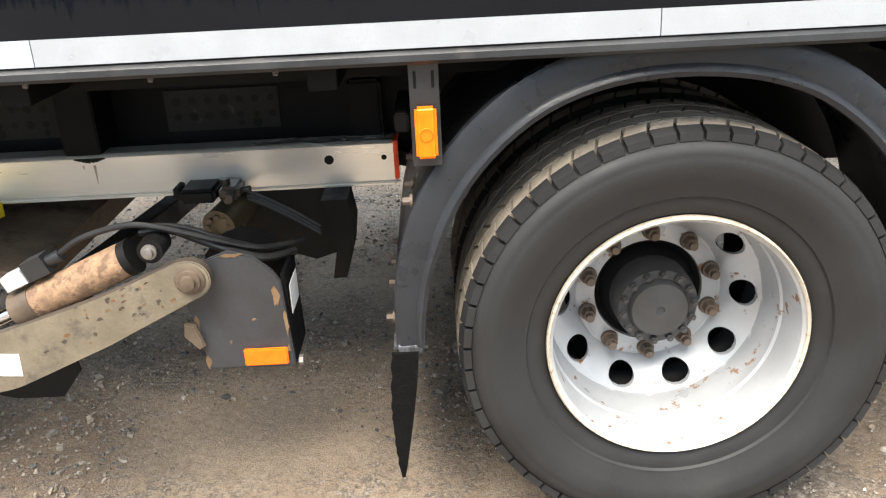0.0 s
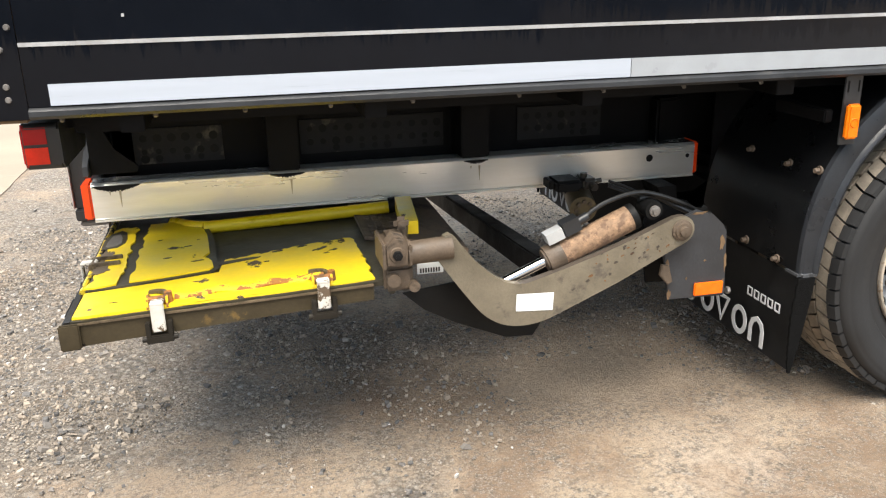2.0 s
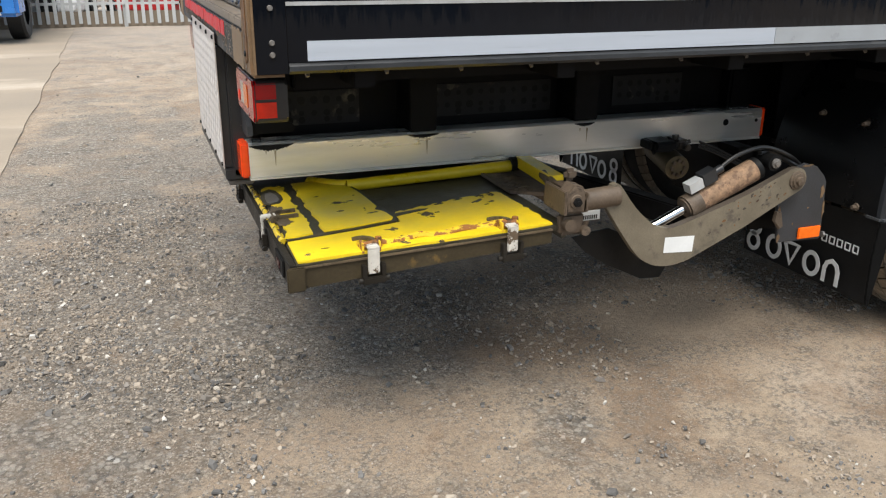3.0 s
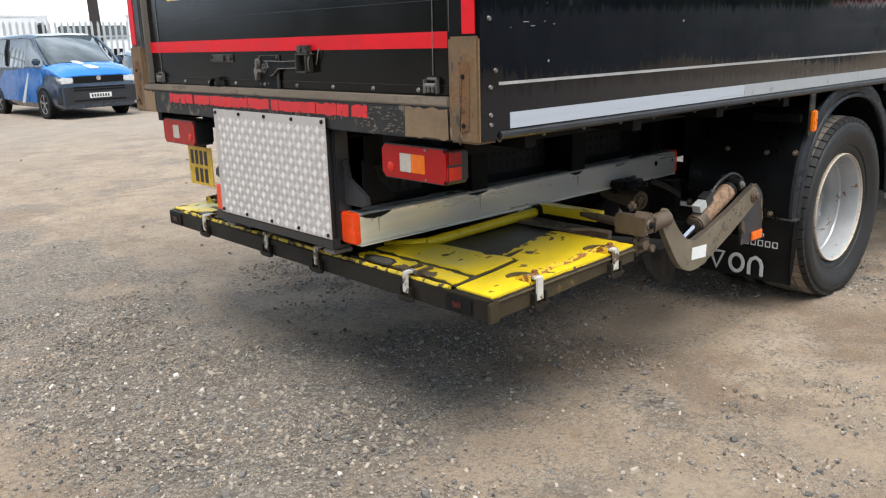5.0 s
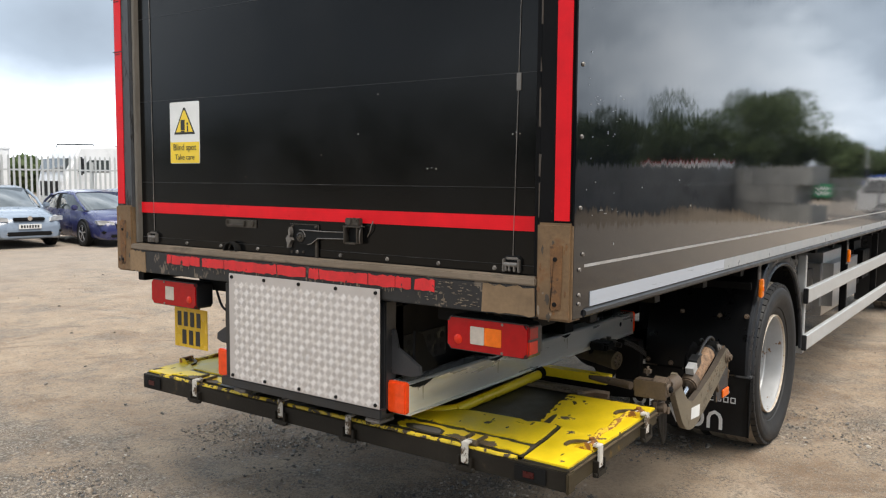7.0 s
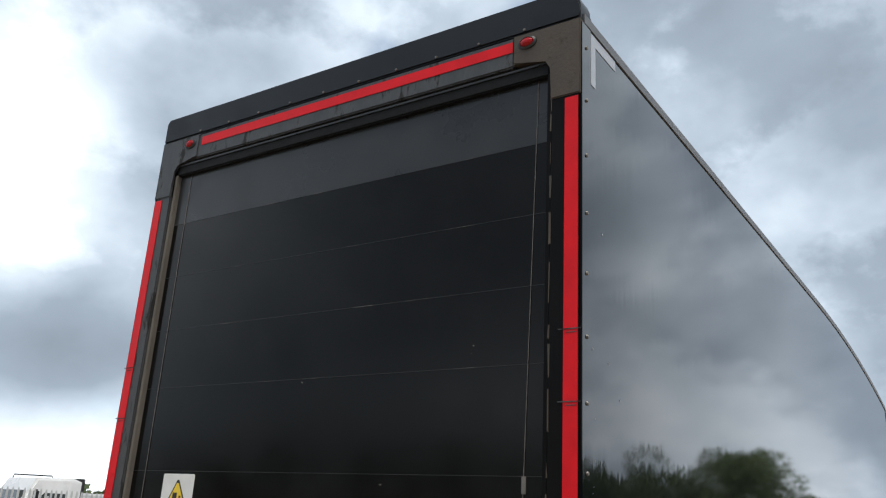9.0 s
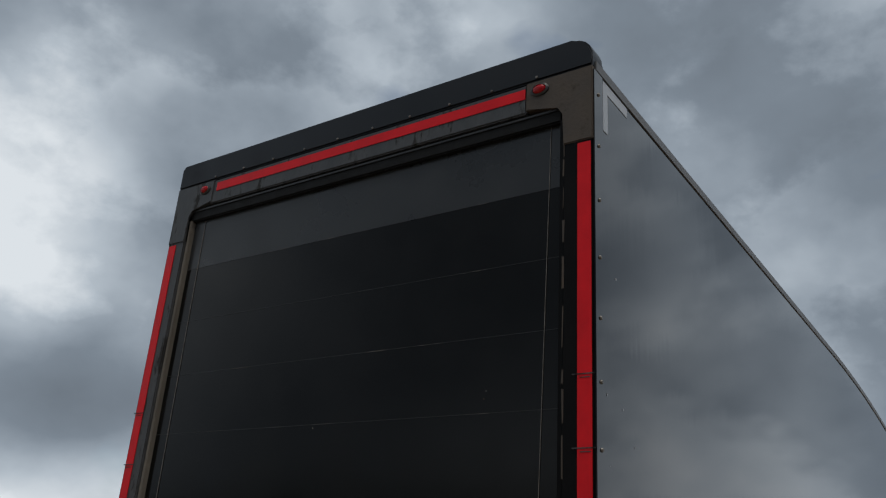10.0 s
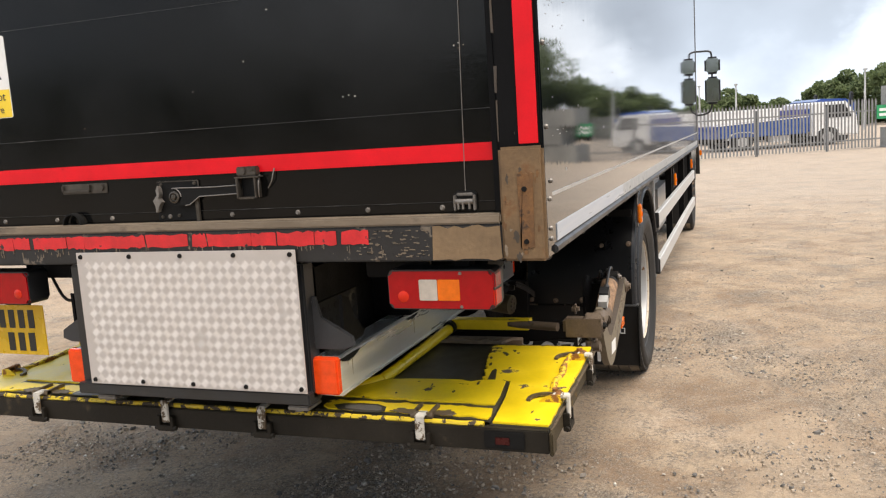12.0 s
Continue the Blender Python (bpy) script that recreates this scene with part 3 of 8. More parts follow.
# ---- ground ----
def build_ground():
    def axis(lo, hi, step, far):
        mid = list(np.arange(lo, hi + 1e-6, step))
        out, d, s = [], step, 0.0
        while s < far:
            d *= 1.22
            s += d
            out.append(s)
        return [lo - v for v in out[::-1]] + mid + [hi + v for v in out]
    xs, ys = axis(-3.2, 5.0, 0.06, 900), axis(-2.6, 5.0, 0.06, 900)
    nx, ny = len(xs), len(ys)
    verts = []
    for y in ys:
        for x in xs:
            z = 0.0
            if -14 < x < 20 and -14 < y < 20:
                z = 0.010 * noise.noise((x * 1.3, y * 1.3, 0.0)) + 0.005 * noise.noise((x * 5.0, y * 5.0, 3.0)) - 0.006
                if x < -1.1 and y > 0:
                    z -= 0.004
            verts.append((x, y, z))
    faces = [(j * nx + i, j * nx + i + 1, (j + 1) * nx + i + 1, (j + 1) * nx + i) for j in range(ny - 1) for i in range(nx - 1)]
    me = bpy.data.meshes.new("ground")
    me.from_pydata(verts, [], faces)
    me.materials.append(M["ground"])
    me.shade_smooth()
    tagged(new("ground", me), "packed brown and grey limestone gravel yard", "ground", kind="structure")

    # concrete lane beside the yard, with an uneven edge
    bm = B()
    edge = [(-1.23 + 0.05 * noise.noise((y * 0.9, 0, 7)) + 0.02 * noise.noise((y * 6, 0, 2)), y) for y in np.arange(1.2, 16.35, 0.25)]
    prism(bm, edge + [(-16.0, 16.3), (-16.0, 1.2)], -0.05, 0.0015, "xy")
    tagged(part("pavement", bm, "concrete"), "pale worn concrete lane beside the gravel", "pavement", kind="structure")


def build_stones():
    rs = np.random.RandomState(5)
    unit = np.array([(x, y, z) for x in (-1, 1) for y in (-1, 1) for z in (-1, 1)], float)
    quads = np.array([(0, 1, 3, 2), (4, 6, 7, 5), (0, 4, 5, 1), (2, 3, 7, 6), (1, 5, 7, 3)])

    def loose(x, y):
        """How thickly the stones lie at a spot."""
        g = 0.55 * noise.noise((x * 1.5, y * 1.5, 1.0)) + 0.40 * noise.noise((x * 4.5, y * 4.5, 5.0)) - 0.30
        for cx, cy, rx, ry, amount in DRIFTS:
            g += 3.6 * amount * max(0.0, 1 - ((x - cx) / rx) ** 2 - ((y - cy) / ry) ** 2)
        return g
    spots = []
    # near yard in three sizes, then thinner scatters further off
    for (xa, ya), (xb, yb), n, lo, tail, most in (((-2.2, -1.4), (4.2, 3.2), 150000, 0.0018, 0.0012, 0.006), ((-2.2, -1.2), (4.0, 3.2), 78000, 0.0040, 0.0020, 0.012), ((-2.0, -0.9), (3.6, 3.2), 15000, 0.0085, 0.0040, 0.022),
                                                  ((-2.5, 3.2), (9.0, 12.0), 12000, 0.0050, 0.0030, 0.020), ((3.0, -4.0), (14.0, 0.0), 9000, 0.0045, 0.0030, 0.020)):
        for _ in range(n):
            x, y = rs.uniform(xa, xb), rs.uniform(ya, yb)
            if loose(x, y) + rs.uniform(-0.5, 0.5) < 0.0:
                continue
            if x < -1.15 and y > 1.2 and rs.rand() < 0.85:
                continue
            spots.append((x, y, min(most, lo + tail * rs.pareto(2.6))))
    spots = np.array(spots)
    n = len(spots)
    size = spots[:, 2][:, None, None]
    p = unit[None] * rs.uniform(0.40, 1.0, (n, 8, 3))
    p[:, unit[:, 2] > 0, :2] *= 0.78
    p *= size * np.stack((np.ones(n), rs.uniform(0.5, 1.0, n), rs.uniform(0.30, 0.62, n)), 1)[:, None, :]
    # each chip lies at its own tilt and turn
    tx, ty, a = rs.normal(0, 0.22, n)[:, None], rs.normal(0, 0.22, n)[:, None], rs.uniform(0, 6.28, n)[:, None]
    zz = p[:, :, 2] + p[:, :, 0] * tx + p[:, :, 1] * ty
    xx = p[:, :, 0] * np.cos(a) - p[:, :, 1] * np.sin(a) + spots[:, 0][:, None]
    yy = p[:, :, 0] * np.sin(a) + p[:, :, 1] * np.cos(a) + spots[:, 1][:, None]
    V = np.stack((xx, yy, zz + spots[:, 2][:, None] * 0.12 - 0.003), 2).reshape(-1, 3)
    F = (quads[None] + 8 * np.arange(n)[:, None, None]).reshape(-1, 4)
    me = bpy.data.meshes.new("loose_stones")
    me.from_pydata(V.tolist(), [], F.tolist())
    m = M["stone"]
    N, L = m.node_tree.nodes, m.node_tree.links
    g = N.new("ShaderNodeNewGeometry")
    ramp = N.new("ShaderNodeValToRGB")
    for e, (q, c) in zip(ramp.color_ramp.elements, ((0.0, (0.085, 0.081, 0.077, 1)), (1.0, (0.50, 0.47, 0.425, 1)))):
        e.position, e.color = q, c
    for q, c in ((0.30, (0.165, 0.155, 0.145, 1)), (0.60, (0.285, 0.232, 0.177, 1)), (0.93, (0.36, 0.31, 0.25, 1))):
        ramp.color_ramp.elements.new(q).color = c
    L.new(g.outputs["Random Per Island"], ramp.inputs[0])
    L.new(ramp.outputs[0], N["Principled BSDF"].inputs["Base Color"])
    me.materials.append(m)
    tagged(new("loose_stones", me), "loose grey limestone chips on the gravel yard", "gravel", kind="stuff")

build_ground()
build_stones()

# ---- the box lorry ----
BOX_L, BOX_W = 8.65, 2.534
truck = thing("box_lorry", "black rigid box lorry with a folded yellow tail lift", "lorry")


def roof_z(x):
    """The roof line runs level, then curves down to the front."""
    t = max(0.0, (x - 4.6) / (BOX_L - 4.6))
    return 3.755 - 0.335 * t ** 2.0


def box_body():
    for y0, y1, name in ((0.0, 0.03, "side_panel"), (BOX_W - 0.03, BOX_W, "side_panel")):
        bm = B()
        pts = [(0.062, 1.345), (BOX_L, 1.345)] + [(x, roof_z(x)) for x in np.linspace(BOX_L, 0.062, 40)]
        prism(bm, pts, y0, y1)
        sp = part(name, bm, "black_panel", truck, "glossy black flat side panel")
        bm = B()
        pr = [(-0.001, 1.195), (-0.001, 1.3345), (0.03, 1.3345), (0.03, 1.195)]
        if y0 > 1:
            pr = [(BOX_W - a, b) for a, b in pr]
        prism(bm, pr, 0.062, BOX_L, "yz")
        part("side_raver", bm, "black_panel", sp, "glossy black lower side board")
        # pale joint strip and the base rail with its rounded drip edge
        s = -1 if y0 < 1 else 1
        ys = 0.0 if y0 < 1 else BOX_W
        bm = B()
        box(bm, 0.062, BOX_L, min(ys, ys + s * 0.003), max(ys, ys + s * 0.003), 1.335, 1.3445)
        part("joint_strip", bm, "alu_trim", sp, "pale scuffed joint strip")
        bm = B()
        prof = [(ys - s * 0.03, 1.193), (ys + s * 0.004, 1.193), (ys + s * 0.014, 1.186), (ys + s * 0.015, 1.174), (ys + s * 0.006, 1.166), (ys - s * 0.05, 1.160), (ys - s * 0.05, 1.172), (ys - s * 0.03, 1.176)]
        prism(bm, prof, 0.062, BOX_L, "yz")
        part("base_rail", bm, "black_plastic", sp, "black base rail with a drip edge")
        # roof edge trim
        bm = B()
        for za, zb, yy in ((-0.012, 0.030, s * 0.006),):
            pts = [(x, roof_z(x) + za) for x in np.linspace(0.0, BOX_L + 0.01, 40)] + [(x, roof_z(x) + zb) for x in np.linspace(BOX_L + 0.01, 0.0, 40)]
            prism(bm, pts, min(ys - s * 0.04, ys + yy), max(ys - s * 0.04, ys + yy))
        part("roof_edge", bm, "edge_alu", sp, "dull grey roof edge trim")
        bm = B()
        box(bm, BOX_L, BOX_L + 0.02, min(ys - s * 0.04, ys + s * 0.006), max(ys - s * 0.04, ys + s * 0.006), 1.17, 3.42)
        part("front_edge", bm, "edge_alu", sp, "grey front corner trim")
    # conspicuity tape: short pieces, brighter to the rear
    x = 0.112
    k = 0
    while x < BOX_L - 0.1:
        w = 1.493 if k == 0 else 1.2
        x1 = min(x + w, BOX_L - 0.05)
        bm = B()
        box(bm, x, x1 - 0.002, -0.0036, -0.0013, 1.197, 1.2475)
        part("reflective_tape", bm, "white_tape" if k else "white_paint_tape", truck, "white reflective tape with a honeycomb print" if k else "clean white reflective tape")
        x, k = x1, k + 1
    # roof, floor, front wall
    bm = B()
    xs = np.linspace(0.0, BOX_L, 40)
    pts = [(v, roof_z(v) + 0.012) for v in xs] + [(v, roof_z(v) - 0.03) for v in xs[::-1]]
    prism(bm, pts, 0.04, BOX_W - 0.04)
    part("roof", bm, "car_white", truck, "white curved roof skin")
    boxpart("box_floor", (0.07, BOX_L, 0.03, BOX_W - 0.03, 1.17, 1.22), "black_steel", truck, "black box floor underside")
    boxpart("front_wall", (BOX_L - 0.03, BOX_L, 0.03, BOX_W - 0.03, 1.2, 3.40), "black_panel", truck, "black front bulkhead")


M["edge_alu"] = material("dull_weathered_aluminium_edge", (0.16, 0.165, 0.175), 0.5, metal=0.3, vary=0.2, scale=5, fine=60, bump=0.1)
M["white_paint_tape"] = material("clean_white_reflective_tape", (0.40, 0.435, 0.49), 0.35, vary=0.04, scale=8, fine=200, bump=0.06, stretch=(0.2, 1, 6))
box_body()


def rear_frame():
    # side posts: a flanged face, the worn inner jamb and the side cover with its rivets
    for side in (0, 1):
        f = (lambda y: y) if side == 0 else (lambda y: BOX_W - y)

        def yb(a, b):
            return (min(f(a), f(b)), max(f(a), f(b)))
        post = boxpart("rear_post", (-0.024, 0.06, *yb(0.001, 0.128), 1.47, 3.62), "grey_frame" if side else "post_black", truck, "worn dark grey rear door post" if side else "scratched black rear door post", 0.006)
        boxpart("side_cover", (-0.02, 0.061, *yb(-0.004, 0.0), 1.166, 3.74), "black_panel", post, "glossy dark riveted corner cover", 0.001)
        boxpart("inner_jamb", (-0.012, 0.05, *yb(0.129, 0.150), 1.30, 3.58), "jamb" if side else "post_black", post, "bare worn steel jamb" if side else "black rubber door jamb", 0.003)
        z = 1.535
        boxpart("red_strip", (-0.028, -0.0245, *yb(0.010, 0.066), 1.492, 3.41), "red_tape", post, "red reflective strip", 0.001)
        if side == 0:
            re_ = random.Random(19)
            za = 1.50
            while za < 3.38:
                zb = za + re_.uniform(0.03, 0.16)
                bm = B()
                prism(bm, ragged(re_, f(0.121 + re_.uniform(0, 0.004)), f(0.1285), za, zb, 2, 0.004), -0.0253, -0.0242, "yz")
                part("chipped_edge", bm, "brown_dark", post, "chipped bare post edge")
                za = zb + re_.uniform(0.01, 0.12)
        # scuffs across the strip
        bm = B()
        for zz in (2.235, 2.49):
            box(bm, -0.030, -0.0283, *yb(-0.002, 0.085), zz, zz + 0.004)
            box(bm, -0.030, -0.0283, *yb(0.015, 0.055), zz - 0.012, zz - 0.009)
        part("scuff", bm, "grey_frame", post, "scraped bare metal scuff")["kind"] = "stuff"
        while z < 3.7:
            bm = B()
            cyl(bm, (0.020, f(-0.0035), z), (0.020, f(-0.0095), z), 0.0085, 0.006, 12)
            part("rivet", bm, "bare", post)
            z += 0.2335
        for xx, zz in ((0.022, 1.215), (0.022, 1.245), (0.045, 1.38), (0.022, 1.33)):
            bm = B()
            cyl(bm, (xx, f(-0.0035), zz), (xx, f(-0.010), zz), 0.008, 0.006, 10)
            part("rivet", bm, "bare", post)
        # lower and upper corner castings
        bm = B()
        y0, y1 = yb(-0.003, 0.128)
        box(bm, -0.034, 0.06, y0, y1, 1.158, 1.485, bevel=0.008)
        low = part("corner_casting", bm, "brown_frame", truck, "rusty brown lower corner casting")
        bm = B()
        rg = random.Random(55 + side)
        prism(bm, ragged(rg, *yb(0.034, 0.076), 1.195, 1.41, 12, 0.007), -0.0368, -0.0345, "yz")
        part("wear_plate", bm, "wear_rust", low, "orange rusted wear patch")
        rz = random.Random(90 + side)
        for _ in range(16):
            cy, cz, ry, rzz = rz.uniform(0.012, 0.118), rz.uniform(1.17, 1.47), rz.uniform(0.003, 0.012), rz.uniform(0.004, 0.022)
            if 0.028 < cy < 0.082 and 1.19 < cz < 1.41:
                continue
            bm = B()
            prism(bm, [(f(cy + ry * rz.uniform(0.4, 1.1) * math.cos(a)), cz + rzz * rz.uniform(0.4, 1.1) * math.sin(a)) for a in np.linspace(0, 5.8, 12)], -0.0347, -0.0342, "yz")
            part("scuff_mark", bm, rz.choice(("brown_dark", "wear_rust", "sill_top")), low, "scuffed bare mark")
        for zz in (1.215, 1.365):
            bm = B()
            cyl(bm, (-0.0375, f(0.055), zz), (-0.041, f(0.055), zz), 0.008, 0.007, 12)
            part("bolt_head", bm, "hub_black", low)
        bm = B()
        pts = [(f(0.001), 3.42), (f(0.128), 3.42), (f(0.128), 3.565), (f(0.150), 3.600), (f(0.30), 3.625), (f(0.30), 3.755), (f(0.001), 3.755)]
        prism(bm, pts, -0.030, 0.05, "yz", 0.004)
        part("corner_casting", bm, "brown_dark" if side == 0 else "grey_frame", truck, "brown upper corner casting" if side == 0 else "grey upper corner casting")
        # red marker lamp on the header
        bm = B()
        lathe(bm, [(0.0, -0.048), (0.011, -0.047), (0.018, -0.042), (0.021, -0.034)], (0, f(0.235), 3.707), 20, "x")
        for v in bm.verts:
            v.co.y = f(0.235) + (v.co.y - f(0.235)) * 1.5
        lamp = part("marker_lamp", bm, "red_lens", truck, "small oval red marker lamp")
        bm = B()
        lathe(bm, [(0.022, -0.040), (0.029, -0.035), (0.030, -0.030)], (0, f(0.235), 3.707), 20, "x")
        for v in bm.verts:
            v.co.y = f(0.235) + (v.co.y - f(0.235)) * 1.45
        part("lamp_base", bm, "black_plastic", lamp)
    # header with its red strip, weather lip and rounded cap
    hd = boxpart("header", (-0.024, 0.05, 0.30, 2.25, 3.615, 3.755), "grey_frame", truck, "dark grey rear header rail", 0.006)
    boxpart("red_strip", (-0.0275, -0.0245, 0.305, 2.21, 3.683, 3.733), "red_tape", hd, "red reflective strip", 0.001)
    # the seal is made taller and near-black to stand for the recess's shade
    boxpart("weather_lip", (-0.012, 0.022, 0.13, 2.41, 3.540, 3.612), "hub_black", hd, "door seal, near-black to paint in the recess's shade", 0.006)
    boxpart("lip_edge", (-0.018, -0.0125, 0.15, 2.39, 3.592, 3.602), "black_plastic", hd, "dark edge strip", 0.001)
    bm = B()
    outline = [(0.0, 3.757), (0.0, 3.80)] + [(0.09 - 0.09 * math.cos(radians(a)), 3.81 + 0.09 * math.sin(radians(a))) for a in (10, 30, 50, 70, 90)]
    outline += [(BOX_W - 0.02, 3.905), (BOX_W, 3.88), (BOX_W, 3.757)]
    prism(bm, outline, -0.030, 0.075, "yz", 0.008)
    part("roof_cap", bm, "grey_cap", truck, "dark grey moulded rear roof cap")
    for y in np.arange(0.25, 2.45, 0.22):
        bm = B()
        cyl(bm, (-0.031, y, 3.772), (-0.036, y, 3.772), 0.006, 0.005, 8)
        part("cap_screw", bm, "bare", truck)
    # sill: bare worn ledge above, scuffed black face with remains of red tape
    sill = boxpart("rear_sill", (-0.032, 0.05, 0.128, 2.422, 1.160, 1.268), "sill", truck, "scuffed black rear sill", 0.005)
    boxpart("sill_ledge", (-0.0335, 0.055, 0.129, 2.421, 1.2685, 1.297), "sill_top", sill, "bare worn steel ledge", 0.005)
    for a, b in ((0.128, 0.34), (2.30, 2.42)):
        bm = B()
        prism(bm, ragged(random.Random(int(a * 50)), a, b, 1.164, 1.262, 9, 0.006), -0.0345, -0.0325, "yz")
        part("sill_plate", bm, "end_plate", sill, "brown scuffed steel end plate")
    rt = random.Random(3)
    y = 0.55
    while y < 2.10:
        w = rt.choice((0.055, 0.09, 0.13, 0.075, 0.17))
        bm = B()
        prism(bm, ragged(rt, y, min(y + w, 2.13), 1.216, 1.257, 7, 0.0042), -0.0342, -0.0328, "yz")
        part("torn_tape", bm, "red_worn", sill, "torn remains of red tape")
        y += w + rt.choice((0.001, 0.002, 0.004, 0.018))
    rt = random.Random(8)
    bm = B()
    for _ in range(60):
        y, z = rt.uniform(0.33, 0.58), rt.uniform(1.17, 1.255)
        prism(bm, ragged(rt, y, y + rt.uniform(0.004, 0.022), z, z + rt.uniform(0.0005, 0.004), 3, 0.0015), -0.0338, -0.0325, "yz")
    for _ in range(90):
        y, z = rt.uniform(0.5, 2.15), rt.uniform(1.185, 1.21)
        box(bm, -0.0338, -0.0325, y, y + rt.uniform(0.001, 0.004), z, z + rt.uniform(0.006, 0.026))
    part("paint_chip", bm, "sill_top", sill, "pale scratches and paint chips")["kind"] = "stuff"


M["end_plate"] = material("scuffed_tan_steel", (0.225, 0.148, 0.080), 0.65, vary=0.3, scale=7, fine=80, bump=0.25, dirt=(0.13, 0.085, 0.05), dirt_at=0.56, dirt_scale=8, dirt_soft=0.2)
M["jamb"] = material("bare_weathered_jamb", (0.15, 0.135, 0.115), 0.6, vary=0.3, scale=7, fine=90, bump=0.25, stretch=(1, 1, 0.3), dirt=(0.05, 0.045, 0.04), dirt_at=0.56, dirt_scale=7, dirt_soft=0.1)
M["post_black"] = material("scratched_black_post", (0.005, 0.005, 0.0055), 0.45, spec=0.10, vary=0.3, scale=9, fine=80, bump=0.15, stretch=(1, 1, 0.4), dirt=(0.10, 0.09, 0.08), dirt_at=0.70, dirt_scale=30, dirt_soft=0.03)
M["wear_rust"] = material("dark_worn_rust", (0.175, 0.085, 0.032), 0.8, vary=0.4, scale=22, fine=110, bump=0.4, dirt=(0.05, 0.03, 0.02), dirt_at=0.52, dirt_scale=20, dirt_soft=0.08)
M["brown_dark"] = material("dark_weathered_brown_steel", (0.062, 0.048, 0.036), 0.6, vary=0.3, scale=6, fine=70, bump=0.3, dirt=(0.03, 0.022, 0.016), dirt_at=0.58, dirt_scale=8, dirt_soft=0.12)
M["grey_cap"] = material("dark_grey_roof_cap", (0.009, 0.011, 0.015), 0.42, spec=0.3, vary=0.15, scale=4, fine=60, bump=0.08)
rear_frame()


def roller_door():
    door = boxpart("shutter_door", (0.024, 0.05, 0.10, 2.45, 1.29, 3.62), "black_door", truck, "black panelled shutter door, closed", 0.001)
    edges = [1.300, 1.600, 1.990, 2.385, 2.680, 2.965, 3.262, 3.60]
    for a, b in zip(edges, edges[1:]):
        boxpart("door_panel", (0.014, 0.0238, 0.150, 2.40, a + 0.0004, b - 0.0004), "black_door" if b < 3.5 else "door_top", door, "", 0.0008)
    # rubbed panel edges
    for k, z in enumerate(edges[1:-1]):
        boxpart("rubbed_edge", (0.0128, 0.0139, 0.152, 2.398, z - 0.0012, z + 0.0010), "rubbed", door, "thin rubbed panel edge", 0.0)
    for y in (0.152, 2.396):
        boxpart("rubbed_edge", (0.0128, 0.0139, y, y + 0.002, 1.33, 3.59), "rubbed", door, "thin rubbed panel edge", 0.0)
    boxpart("red_band", (0.0105, 0.0138, 0.151, 2.399, 1.450, 1.502), "red_tape", door, "red reflective band across the door", 0.001)
    boxpart("bottom_strip", (0.0118, 0.0138, 0.151, 2.399, 1.302, 1.330), "black_door", door, "black bottom seal strip", 0.001)
    boxpart("rubbed_edge", (0.0112, 0.0137, 0.152, 2.398, 1.3303, 1.3320), "rubbed", door, "thin rubbed panel edge", 0.0)
    for y in np.arange(0.32, 2.35, 0.245):
        bm = B()
        cyl(bm, (0.0115, y, 1.315), (0.006, y, 1.315), 0.009, 0.006, 8)
        part("strip_bolt", bm, "bare", door)
    # lifting cables with their bottom brackets
    for y, yt in ((0.245, 0.20), (2.285, 2.30)):
        bm = B()
        tube(bm, [(0.011, y, 1.34), (0.012, yt, 3.58)], 0.0017, 6)
        part("lift_cable", bm, "bare", door, "thin steel lifting cable")
        bm = B()
        prism(bm, [(y - 0.036, 1.304), (y + 0.036, 1.304), (y + 0.036, 1.356), (y + 0.026, 1.364), (y - 0.026, 1.364), (y - 0.036, 1.356)], 0.0095, 0.0137, "yz", 0.001)
        cb = part("cable_bracket", bm, "hub_black", door, "black cable bracket")
        bm = B()
        for dy in (-0.034, 0.027):
            box(bm, -0.006, 0.0095, y + dy, y + dy + 0.007, 1.306, 1.352, bevel=0.002)
        box(bm, 0.002, 0.0095, y - 0.026, y + 0.026, 1.349, 1.358, bevel=0.003)
        cyl(bm, (0.0, y - 0.027, 1.332), (0.0, y + 0.027, 1.332), 0.0085, seg=12)
        for dy in (-0.016, 0.004, 0.018):
            box(bm, -0.010, 0.002, y + dy - 0.003, y + dy + 0.003, 1.310, 1.330, bevel=0.001)
        part("cable_drum", bm, "bare", cb, "worn grey cable drum and cheeks")
    boxpart("cable_plate", (0.010, 0.0137, 0.222, 0.240, 1.93, 1.99), "bare", door, "", 0.001)
    # pull handle pocket
    bm = B()
    box(bm, 0.009, 0.0135, 1.55, 1.75, 1.405, 1.440, bevel=0.002)
    box(bm, 0.000, 0.009, 1.62, 1.745, 1.410, 1.418, bevel=0.002)
    box(bm, 0.000, 0.009, 1.62, 1.628, 1.410, 1.436, bevel=0.002)
    box(bm, 0.000, 0.009, 1.737, 1.745, 1.410, 1.436, bevel=0.002)
    cyl(bm, (0.010, 1.575, 1.425), (0.002, 1.575, 1.425), 0.012, seg=12)
    part("pull_handle", bm, "dark_bare", door, "dark recessed pull handle")
    # swing latch: back plate, cranked lever on its pivot, hook and keeper
    bm = B()
    prism(bm, [(1.348, 1.302), (1.342, 1.438), (1.178, 1.434), (1.172, 1.425), (1.186, 1.302)], 0.0105, 0.0137, "yz", 0.001)
    latch = part("door_latch", bm, "hub_black", door, "black steel swing latch with a cranked lever")
    bm = B()
    box(bm, 0.008, 0.0104, 1.176, 1.340, 1.4315, 1.4345)
    box(bm, 0.008, 0.0104, 1.173, 1.177, 1.395, 1.432)
